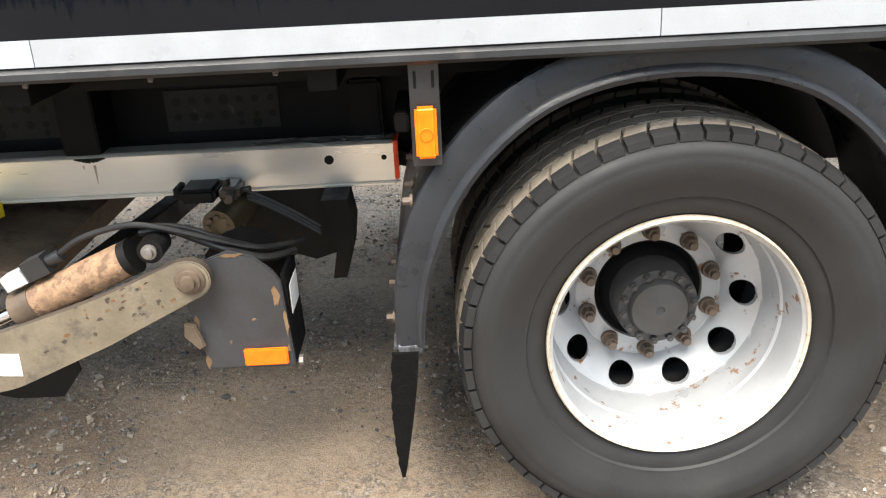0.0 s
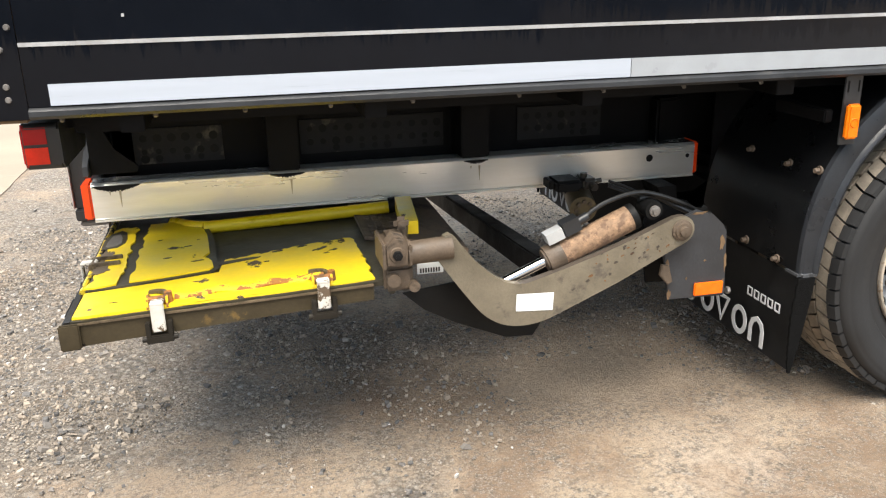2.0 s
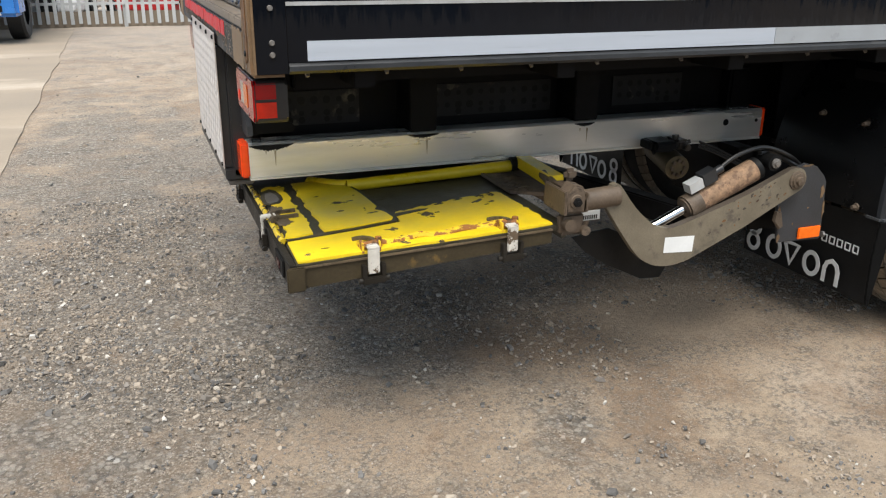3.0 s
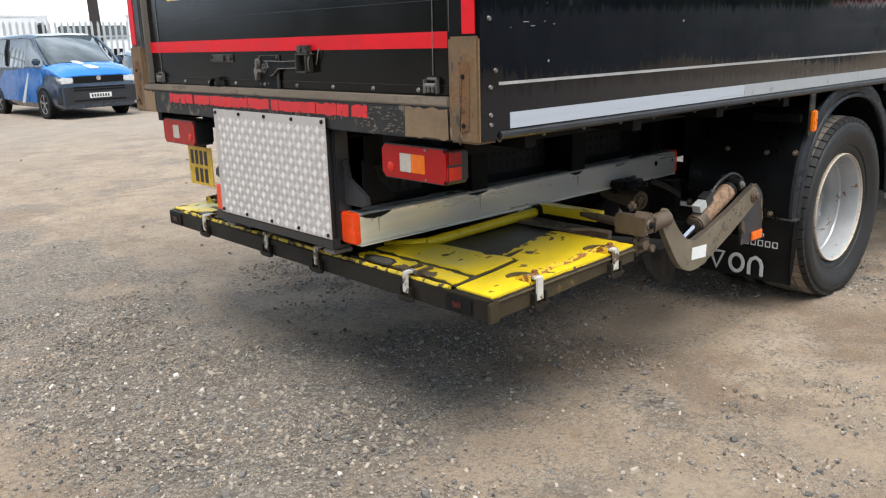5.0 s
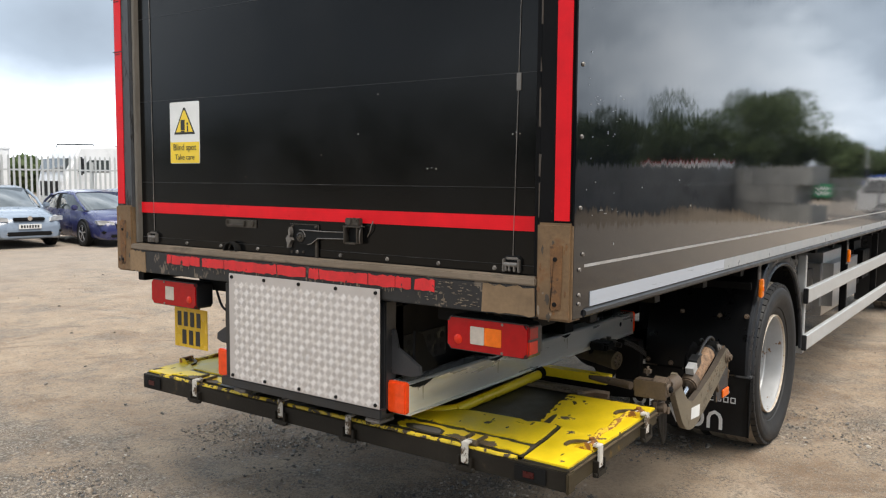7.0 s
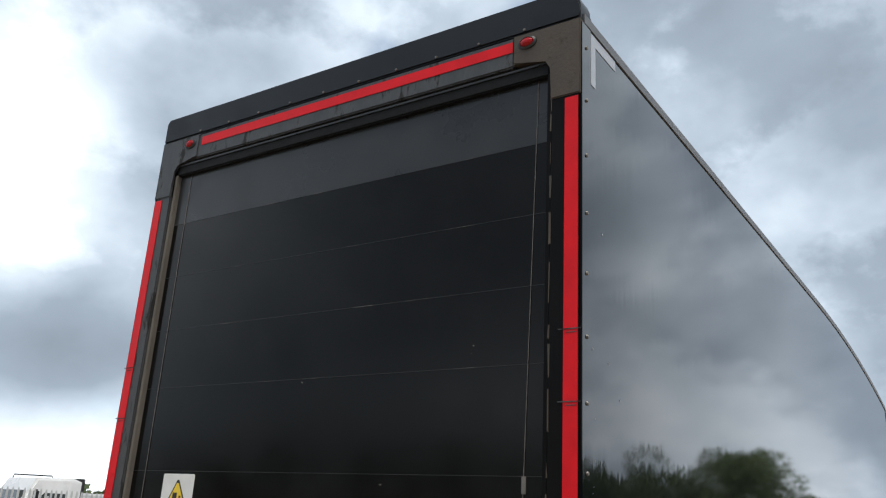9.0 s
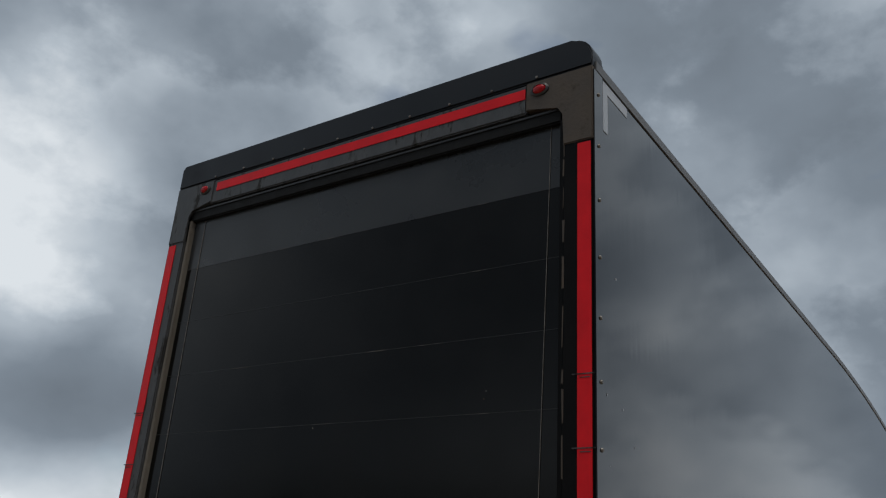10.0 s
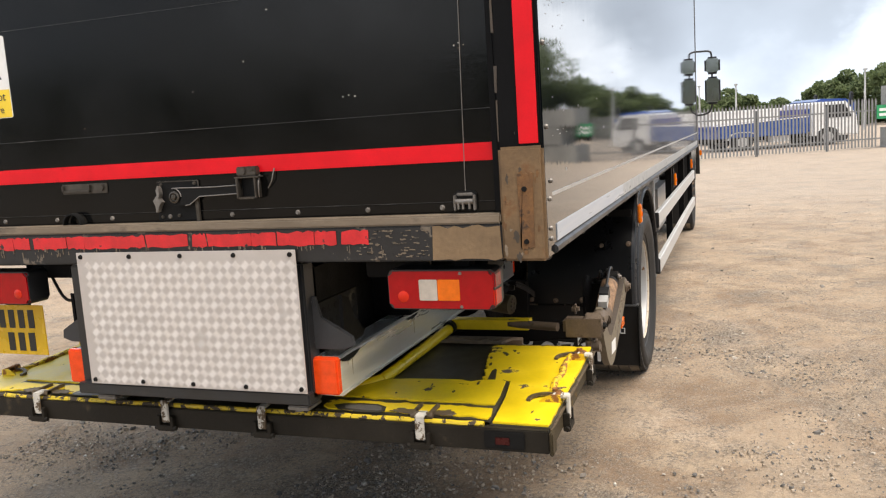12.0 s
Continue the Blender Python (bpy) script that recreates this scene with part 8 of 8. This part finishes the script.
car("saloon", "deep blue saloon parked beside the hatchback", (9.15, 16.75), -99, "car_navy", 4.88, 1.85, saloon_st, saloon_cab, (0.98, 3.83), 0.335, 0.64, ((0.47, 0.63, 0.46, "hub_black"), (0.622, 0.635, 0.48, "chrome"), (0.26, 0.34, 0.60, "hub_black")), size=0.87)
car("hatchback", "white hatchback parked beside the van", (2.35, 18.6), -92, "car_white", 4.34, 1.80, hatch_st, hatch_cab, (0.78, 3.42), 0.31, 0.70, ((0.64, 0.74, 0.40, "hub_black"), (0.30, 0.42, 0.52, "hub_black")))
car("hatchback", "silver hatchback behind the blue saloon", (12.7, 19.3), -80, "car_silver_blue", 4.34, 1.80, hatch_st, hatch_cab, (0.78, 3.42), 0.31, 0.70, ((0.64, 0.74, 0.40, "hub_black"),), size=0.85)
car("hatchback", "red hatchback behind the fence", (0.5, 18.7), -112, "car_red", 4.34, 1.80, hatch_st, hatch_cab, (0.78, 3.42), 0.31, 0.70, ((0.64, 0.74, 0.40, "hub_black"),))
car("hatchback", "white hatchback behind the fence", (-1.7, 18.7), -100, "car_white", 4.34, 1.80, hatch_st, hatch_cab, (0.78, 3.42), 0.31, 0.70, ((0.64, 0.74, 0.40, "hub_black"),))


def striped_lorry():
    top = thing("recovery_lorry", "blue and silver striped lorry parked on the concrete", "lorry")
    top.matrix_world = Matrix.Translation((-3.05, 13.35, 0)) @ Euler((0, 0, radians(-4))).to_matrix().to_4x4()
    bm = B()
    box(bm, -1.18, 1.18, 0.0, 1.9, 0.95, 2.75, bevel=0.12, seg=4)
    part("cab", bm, "car_blue", top, "blue lorry cab")
    bm = B()
    box(bm, -0.98, 0.98, -0.012, 0.08, 1.60, 2.40, bevel=0.03)
    part("windscreen", bm, "car_glass", top, "dark windscreen")
    bm = B()
    box(bm, -1.20, 1.20, -0.10, 0.55, 0.44, 0.98, bevel=0.06, seg=3)
    bp = part("bumper", bm, "car_blue", top, "blue bumper with silver stripes")
    for x0, x1, x2, x3 in ((-0.86, -0.62, -0.50, -0.74), (-0.30, -0.10, -0.02, -0.18), (0.16, 0.34, 0.22, 0.08), (0.70, 0.94, 0.80, 0.58)):
        bm = B()
        prism(bm, [(x0, 0.47), (x1, 0.47), (x2, 0.95), (x3, 0.95)], -0.106, -0.098)
        part("silver_stripe", bm, "galv", bp, "silver stripe")
    for x in (-0.95, 0.80):
        for z in (0.52, 0.66):
            boxpart("lamp_recess", (x, x + 0.16, -0.112, -0.09, z, z + 0.10), "hub_black", bp, "", 0.006)
    boxpart("step_recess", (-0.25, 0.05, -0.112, -0.09, 0.72, 0.82), "hub_black", bp, "", 0.006)
    for x in (-1.12, 0.86):
        boxpart("headlamp", (x, x + 0.26, -0.09, 0.0, 0.99, 1.13), "headlamp", top, "clear headlamp", 0.02)
        boxpart("indicator", (x - 0.04 if x > 0 else x + 0.26, x if x > 0 else x + 0.34, -0.08, 0.0, 0.99, 1.13), "yellow_lens", top, "amber indicator", 0.01)
    pl = boxpart("number_plate", (-0.06, 0.46, -0.125, -0.113, 0.50, 0.61), "plate_white", top, "white plate with plain bars", 0.002)
    for k in range(7):
        boxpart("plate_bar", (-0.02 + 0.064 * k, 0.022 + 0.064 * k, -0.127, -0.1255, 0.52, 0.59), "sign_black", pl, "", 0.0003)
    for s in (-1, 1):
        bm = B()
        lathe(bm, [(0.25, 0), (0.28, -s * 0.01), (0.44, -s * 0.012), (0.48, 0.03 * s), (0.485, 0.25 * s), (0.3, 0.28 * s)], (0, 0, 0), 36, "x")
        for v in bm.verts:
            v.co = Vector((s * 1.12 - v.co.x, v.co.y + 1.05, v.co.z + 0.485))
        part("wheel", bm, "rubber", top, "dark lorry tyre")
    boxpart("load_bed", (-1.2, 1.2, 2.0, 7.5, 0.95, 1.15), "lorry_blue", top, "blue load bed", 0.02)
    for y in (4.8, 6.0):
        for s in (-1, 1):
            bm = B()
            cyl(bm, (s * 0.85, y, 0.485), (s * 1.15, y, 0.485), 0.485, seg=30)
            part("wheel", bm, "rubber", top)


striped_lorry()


# ---- palisade fences ----
def pale_mesh(h, tint):
    bm = B()
    w = 0.034
    pts = [(-w, 0.0), (w, 0.0), (w, h - 0.10), (w * 0.35, h), (0, h - 0.06), (-w * 0.35, h), (-w, h - 0.10)]
    v0 = [bm.verts.new((a, -0.008 + 0.012 * (1 - abs(a) / w), b)) for a, b in pts]
    v1 = [bm.verts.new((a, -0.014 + 0.012 * (1 - abs(a) / w), b)) for a, b in pts]
    bm.faces.new(v0), bm.faces.new(v1[::-1])
    for k in range(7):
        bm.faces.new((v0[k], v1[k], v1[(k + 1) % 7], v0[(k + 1) % 7]))
    return mesh_of("pale", bm, M[tint])


def fence(p0, p1, h, pitch, label, board=False, tint="fence"):
    p0, p1 = Vector((*p0, 0)), Vector((*p1, 0))
    d = p1 - p0
    ln = d.length
    ang = math.atan2(d.y, d.x)
    top = thing("palisade_fence", label, "fence", group="yard fences")
    top.matrix_world = Matrix.Translation(p0) @ Euler((0, 0, ang)).to_matrix().to_4x4()
    me = pale_mesh(h - 0.06, tint)
    n = int(ln / pitch)
    rj = random.Random(int(ln * 10))
    for k in range(n):
        ob = new("pale", me)
        ob.parent = top
        ob.matrix_local = Matrix.Translation((k * pitch, 0.0, 0.06 + rj.uniform(-0.01, 0.01))) @ Euler((0, rj.uniform(-0.006, 0.006), 0)).to_matrix().to_4x4()
    for z in (0.35 if not board else 0.45, h - 0.45):
        boxpart("rail", (0, ln, 0.004, 0.045, z - 0.025, z + 0.025), tint, top, "", 0.003)
    for k in range(int(ln / 2.75) + 1):
        boxpart("post", (k * 2.75 - 0.04, k * 2.75 + 0.04, 0.046, 0.12, -0.05, h - 0.2), tint, top, "", 0.004)
    if board:
        boxpart("gravel_board", (0, ln, 0.05, 0.11, -0.02, 0.30), "concrete", top, "pale concrete gravel board", 0.01)
    return top


fence((-14.0, 16.6), (1.35, 16.5), 2.2, 0.150, "pale galvanised palisade fence behind the concrete lane", True)
fence((1.35, 16.5), (1.35, 23.4), 2.2, 0.150, "pale galvanised palisade fence running back")
fence((1.35, 23.4), (16.5, 22.6), 2.25, 0.165, "pale galvanised palisade fence behind parked cars")
fence((16.5, 22.6), (22.9, 11.0), 2.1, 0.165, "pale galvanised palisade fence closing the yard")
M["fence_dark"] = material("weathered_palisade", (0.23, 0.235, 0.24), 0.55, metal=0.2, vary=0.12, scale=3, fine=30, bump=0.05, random_tint=0.15)
fence((22.9, 11.0), (31.8, -5.3), 1.82, 0.135, "weathered palisade fence in front of a blue lorry", tint="fence_dark")


def block_wall():
    """Stacked grey concrete blocks closing the yard, with spoil heaped along the foot."""
    rb = random.Random(6)
    line = [(31.95, -5.6), (36.0, -10.0), (25.5, -14.4), (8.0, -19.0), (-16.0, -20.5), (-34.0, -8.0)]
    bm = B()
    for (xa, ya), (xb, yb) in zip(line, line[1:]):
        a, d = Vector((xa, ya, 0)), Vector((xb - xa, yb - ya, 0))
        n = max(1, int(d.length / 1.5))
        u = d.normalized()
        v = Vector((-u.y, u.x, 0))
        for row in range(3):
            for k in range(n):
                p = a + d * ((k + (0.5 if row % 2 else 0.0)) / n)
                w, o = d.length / n - 0.02, rb.uniform(-0.025, 0.025)
                vs = [bm.verts.new(p + u * i * w + v * (j * 0.72 + o) + Vector((0, 0, row * 0.75 + h * 0.735))) for i in (0, 1) for j in (-0.5, 0.5) for h in (0, 1)]
                for f in ((0, 1, 3, 2), (4, 6, 7, 5), (0, 4, 5, 1), (2, 3, 7, 6), (0, 2, 6, 4), (1, 5, 7, 3)):
                    bm.faces.new([vs[q] for q in f])
    tagged(part("wall_south", bm, "block"), "grey stacked concrete block wall round the yard", "wall", kind="structure")
    # spoil heaps
    bm = B()
    for (xa, ya), (xb, yb) in zip(line[1:3], line[2:4]):
        a, d = Vector((xa, ya, 0)), Vector((xb - xa, yb - ya, 0))
        u = d.normalized()
        v = Vector((u.y, -u.x, 0)) if Vector((u.y, -u.x, 0)).dot(Vector((0, 1, 0))) > 0 else Vector((-u.y, u.x, 0))
        n = 60
        rows = []
        for i in range(n + 1):
            p = a + d * (i / n)
            top = 0.25 + 0.55 * max(0.0, noise.noise((p.x * 0.35, p.y * 0.35, 4.0)) + 0.35)
            rows.append([bm.verts.new(p + v * (0.3 + 2.6 * j / 8) + Vector((0, 0, max(-0.05, top * math.cos(j / 8 * 1.65) + 0.12 * noise.noise((p.x * 2, j * 0.7, 1.0)) - 0.02)))) for j in range(9)])
        for r0, r1 in zip(rows, rows[1:]):
            for j in range(8):
                bm.faces.new((r0[j], r0[j + 1], r1[j + 1], r1[j])).smooth = True
    tagged(part("spoil_heap", bm, "spoil"), "low heap of brown spoil along the block wall", "earth", kind="stuff")


M["block"] = material("weathered_concrete_block", (0.26, 0.26, 0.25), 0.9, vary=0.25, scale=0.8, fine=14, bump=0.2, dirt=(0.11, 0.11, 0.10), dirt_at=0.55, dirt_scale=1.2, dirt_soft=0.2)
M["spoil"] = material("loose_brown_spoil", (0.24, 0.185, 0.13), 0.95, vary=0.35, scale=1.5, fine=18, bump=0.6, bump_dist=0.05)
block_wall()


def green_sign():
    top = thing("fence_sign", "green sign with pale bars on the fence", "sign")
    d = Vector((8.9, -16.3, 0)).normalized()
    p = Vector((31.74, -5.19, 0)) + Vector((-d.y, d.x, 0)) * -0.05
    top.matrix_world = Matrix.Translation(p) @ Euler((0, 0, math.atan2(d.y, d.x))).to_matrix().to_4x4()
    boxpart("sign_panel", (-0.1, 0.7, -0.04, -0.02, 1.05, 1.55), "sign_green", top, "green panel", 0.005)
    for z in (1.15, 1.33):
        boxpart("sign_bar", (0.0, 0.6, -0.044, -0.0405, z, z + 0.10), "white_paint", top, "", 0.001)


M["sign_green"] = material("green_sign_paint", (0.03, 0.28, 0.12), 0.4, vary=0.08, bump=0.02)
green_sign()


# ---- things beyond the fences ----
def flat_lorry():
    top = thing("flatbed_lorry", "blue flatbed lorry with a white cab behind the fence", "lorry")
    d = Vector((8.9, -16.3, 0)).normalized()
    top.matrix_world = Matrix.Translation((33.80, 1.03, 0)) @ Euler((0, 0, math.atan2(d.y, d.x))).to_matrix().to_4x4() @ Matrix.Diagonal((1, 1, 0.77, 1))
    bm = B()
    prism(bm, [(0.9, 0.72), (0.9, 1.40), (4.9, 1.62), (4.9, 0.72)], 0.2, 2.5, "xz", 0.03)
    bed = part("load_bed", bm, "lorry_blue", top, "blue drop-side load bed")
    bm = B()
    prism(bm, [(0.88, 1.40), (0.88, 1.46), (4.92, 1.68), (4.92, 1.62)], 0.17, 0.198)
    part("bed_rail", bm, "white_paint", bed, "white top rail")
    boxpart("headboard", (4.92, 5.05, 0.2, 2.5, 0.8, 2.05), "lorry_blue", bed, "blue headboard", 0.02)
    for k in range(7):
        boxpart("bed_post", (0.95 + 0.62 * k, 1.02 + 0.62 * k, 0.175, 0.199, 0.74, 1.40), "lorry_blue", bed, "", 0.004)
    boxpart("chassis", (1.0, 7.0, 0.7, 2.0, 0.50, 0.78), "black_steel", top, "dark chassis", 0.02)
    boxpart("locker", (3.3, 4.2, 0.35, 0.9, 0.36, 0.70), "car_white", top, "white side locker", 0.02)
    bm = B()
    prism(bm, [(5.1, 0.55), (5.1, 2.30), (5.3, 2.38), (6.7, 2.36), (7.2, 1.6), (7.3, 0.5), (6.35, 0.5), (6.25, 0.95), (5.85, 1.08), (5.45, 0.95), (5.35, 0.55)], 0.2, 2.5, "xz", 0.06)
    cabp = part("cab", bm, "car_white", top, "white lorry cab")
    bm = B()
    prism(bm, [(5.7, 1.50), (5.7, 2.2), (6.6, 2.2), (6.95, 1.50)], 0.180, 0.197)
    part("side_window", bm, "hub_black", cabp, "dark side window")
    for x in (1.95, 5.84):
        for y0, y1 in ((0.22, 0.5), (2.2, 2.48)):
            bm = B()
            cyl(bm, (x, y0, 0.48), (x, y1, 0.48), 0.48, seg=28)
            part("wheel", bm, "rubber", top, "dark lorry tyre")
            bm = B()
            cyl(bm, (x, y0 - 0.012, 0.48), (x, y0 - 0.001, 0.48), 0.26, seg=24)
            part("wheel_disc", bm, "rim", top)
    bm = B()
    prism(bm, [(x + 0.75, z) for x, z in ((0.5, 0.60), (0.6, 0.9), (0.9, 1.03), (1.5, 1.03), (1.8, 0.9), (1.9, 0.60), (1.84, 0.60), (1.74, 0.86), (1.48, 0.98), (0.92, 0.98), (0.66, 0.86), (0.56, 0.60))], 0.16, 0.5)
    part("mudguard", bm, "galv", top, "silver mudguard")


flat_lorry()


def far_box(name, label, cat, at, size, heading, mat, top_mat=None):
    top = thing(name, label, cat, group="vehicles beyond the fence")
    top.matrix_world = Matrix.Translation((at[0], at[1], 0)) @ Euler((0, 0, radians(heading))).to_matrix().to_4x4()
    l, w, h = size
    bm = B()
    box(bm, 0, l, 0, w, 0.95, h, bevel=0.06, seg=3)
    b = part("body", bm, mat, top, "")
    for k in range(int(l / 1.1)):
        boxpart("body_rib", (0.4 + 1.1 * k, 0.44 + 1.1 * k, -0.012, -0.001, 1.0, h - 0.12), mat, b, "", 0.003)
    bm = B()
    box(bm, -0.02, l + 0.02, -0.02, w + 0.02, h - 0.10, h + 0.02, bevel=0.03)
    part("roof_edge", bm, top_mat or "car_white", top, "")
    boxpart("chassis", (0.2, l - 0.1, 0.5, w - 0.5, 0.5, 0.94), "black_steel", top, "dark chassis", 0.02)
    for x in (0.9, l - 1.0):
        for y0, y1 in ((0.02, 0.3), (w - 0.3, w - 0.02)):
            bm = B()
            cyl(bm, (x, y0, 0.46), (x, y1, 0.46), 0.46, seg=24)
            part("wheel", bm, "rubber", top)
    return top


def tractor_cab(at, heading, mat, label, h=3.0, beacon=False):
    top = thing("lorry_cab", label, "lorry", group="vehicles beyond the fence")
    top.matrix_world = Matrix.Translation((at[0], at[1], 0)) @ Euler((0, 0, radians(heading))).to_matrix().to_4x4()
    bm = B()
    prism(bm, [(0, 0.6), (0, h - 0.1), (0.3, h), (1.5, h - 0.05), (1.95, 1.75), (2.05, 1.2), (2.05, 0.5), (0.2, 0.5)], -1.15, 1.15, "xz", 0.08)
    c = part("cab", bm, mat, top, "")
    bm = B()
    box(bm, 1.78, 1.98, -1.0, 1.0, 1.80, h - 0.45, bevel=0.03)
    for v in bm.verts:
        v.co.x -= (v.co.z - 1.8) * 0.36 - 0.06
    part("windscreen", bm, "car_glass", c, "dark windscreen")
    for s in (1, -1):
        bm = B()
        prism(bm, [(0.5, 1.75), (0.5, h - 0.5), (1.2, h - 0.5), (1.6, 1.75)], min(s * 1.152, s * 1.16), max(s * 1.152, s * 1.16))
        part("side_window", bm, "car_glass", c, "dark side window")
        bm = B()
        box(bm, 1.5, 1.62, min(s * 1.25, s * 1.5), max(s * 1.25, s * 1.5), 1.65, 2.25, bevel=0.05, seg=3)
        part("door_mirror", bm, "black_plastic", c, "black door mirror")
        bm = B()
        cyl(bm, (1.2, s * 0.85, 0.48), (1.2, s * 1.14, 0.48), 0.48, seg=24)
        part("wheel", bm, "rubber", top)
    boxpart("grille", (2.04, 2.07, -0.8, 0.8, 0.95, 1.45), "hub_black", c, "dark grille", 0.01)
    boxpart("chassis", (-3.0, 0.3, -0.4, 0.4, 0.5, 0.8), "black_steel", top, "dark chassis", 0.02)
    if beacon:
        bm = B()
        tube(bm, [(1.45, -0.9, h - 0.05), (1.42, -0.9, h + 0.06), (0.15, -0.9, h + 0.09), (0.10, -0.9, h - 0.05)], 0.022, 8)
        part("roof_rail", bm, "black_steel", top, "dark thin rail over the cab roof")
        bm = B()
        box(bm, -0.20, 0.02, -1.02, 0.9, h - 0.70, h + 0.02, bevel=0.03)
        part("air_stack", bm, "black_plastic", top, "dark stack behind the cab")


tractor_cab((14.65, 25.6), 172, "car_white", "white lorry cab behind the fence with a dark stack", 2.66, True)
far_box("box_van", "white box van behind the fence", "van", (15.4, 27.2), (5.5, 2.3, 2.25), -12, "car_white")
tractor_cab((17.3, 24.4), -120, "car_white", "white lorry cab behind the fence", 2.9)
far_box("curtain_lorry", "blue and white lorry beyond the fence", "lorry", (18.4, 25.2), (5.0, 2.3, 2.75), -35, "lorry_blue")
tractor_cab((8.2, 26.5), -95, "car_white", "white lorry cab standing beyond the van", 2.6)
far_box("box_trailer", "long white trailer behind the fence", "trailer", (3.2, 27.6), (9.0, 2.4, 2.6), 0, "car_white")
far_box("tanker_trailer", "white trailer far beyond the fence", "trailer", (43.5, 1.0), (8.0, 2.4, 1.72), -58, "car_white")
tractor_cab((40.3, -3.2), -62, "lorry_blue", "blue lorry cab beyond the flatbed", 2.0)
far_box("box_van", "white box van beyond the block wall", "van", (44.5, -14.0), (5.0, 2.3, 2.75), -70, "car_white", "car_red")
far_box("site_cabin", "red site cabin beyond the fence", "cabin", (40.0, 8.0), (3.0, 2.4, 1.9), -62, "car_red", "car_red")


def lamp_column(at, h):
    top = thing("lamp_column", "slim grey lighting column beyond the fence", "street lamp", group="lighting columns")
    top.location = (at[0], at[1], 0)
    bm = B()
    cyl(bm, (0, 0, 0), (0, 0, h), 0.09, 0.05, 12)
    part("column", bm, "galv", top)
    bm = B()
    box(bm, -0.25, 0.25, -0.14, 0.14, h, h + 0.14, bevel=0.04)
    part("lantern", bm, "galv", top, "grey lantern head")


lamp_column((62.0, -0.2), 3.6)
lamp_column((60.0, -8.3), 3.9)
lamp_column((66.0, 2.5), 3.8)
pole = thing("timber_pole", "dark timber pole beyond the fence", "pole")
pole.location = (8.1, 24.4, 0)
bm = B()
cyl(bm, (0, 0, 0), (-0.06, 0.0, 3.0), 0.17, 0.15, 14)
cyl(bm, (-0.06, 0, 3.0), (-0.06, 0, 3.05), 0.12, 0.06, 14)
part("shaft", bm, "bark", pole, "dark weathered timber")


# ---- woods ----
def woods():
    """Uneven crowns of leaf clumps over short trunks, along the horizon."""
    rs = np.random.RandomState(9)

    def lift(az):
        # behind the camera the trees are unseen, raised to darken the door's reflection
        table = [(-180, 7.0), (-130, 7.0), (-100, 8.5), (-70, 8.5), (-55, 6.0), (-40, 4.4), (-26, 4.4), (-20, 4.6), (-16, 5.1), (-13.6, 6.3), (-11.6, 5.8), (-10.2, 4.6), (-9.6, 2.0), (-8, 1.75), (-6.5, 2.55), (-4.3, 1.85), (-2, 1.05), (0.7, 1.25), (3, 1.5), (12, 1.8), (40, 1.3), (58, 1.2), (90, 1.2), (115, 1.5), (135, 6.0), (180, 7.0)]
        for (a, p), (b, q) in zip(table, table[1:]):
            if a <= az <= b:
                return p + (q - p) * (az - a) / (b - a)
        return 1.5
    V, F = [], []
    tb = B()
    az = -180.0
    while az < 180:
        el = lift(az) * rs.uniform(0.80, 1.12)
        dist = rs.uniform(72, 96)
        H = 1.6 + dist * math.tan(radians(el))
        w = rs.uniform(0.55, 0.85) * max(2.6, H * 0.62)
        cx, cy = -2.4 + dist * math.cos(radians(az)), -1.0 + dist * math.sin(radians(az))
        cyl(tb, (cx, cy, 0), (cx, cy, H * 0.5), 0.25, 0.1, 6)
        nclump = 10 if H < 6 else 18
        cl = [(rs.normal(0, w * 0.42), rs.normal(0, w * 0.42), H * rs.uniform(0.10, 0.86), w * rs.uniform(0.30, 0.52)) for _ in range(nclump)]
        near = -30 < az < 15
        for ox, oy, oz, r in cl:
            k = 430 if near else 60
            u = rs.normal(size=(k, 3))
            u /= np.linalg.norm(u, axis=1)[:, None]
            rad = r * (0.75 + 0.35 * rs.rand(k))
            pts = u * rad[:, None] * np.array((1, 1, 0.8)) + np.array((cx + ox, cy + oy, oz))
            for p in pts:
                if p[2] < 0.1:
                    continue
                s = rs.uniform(0.10, 0.22) * (1 if near else 2.2)
                a, b = rs.normal(size=3), rs.normal(size=3)
                a /= np.linalg.norm(a)
                b -= a * a.dot(b)
                b /= np.linalg.norm(b)
                i = len(V)
                V.extend([tuple(p - a * s), tuple(p + b * s * 0.7), tuple(p + a * s), tuple(p - b * s * 0.7)])
                F.append((i, i + 1, i + 2, i + 3))
        az += math.degrees(w * 0.62 / dist)
    me = bpy.data.meshes.new("woods")
    me.from_pydata(V, [], F)
    me.materials.append(M["leaf"])
    tagged(new("woods", me), "belt of full summer trees along the horizon", "trees", kind="stuff")
    tagged(part("wood_trunks", tb, "bark"), "dark trunks under the far trees", "trees", kind="stuff")


woods()
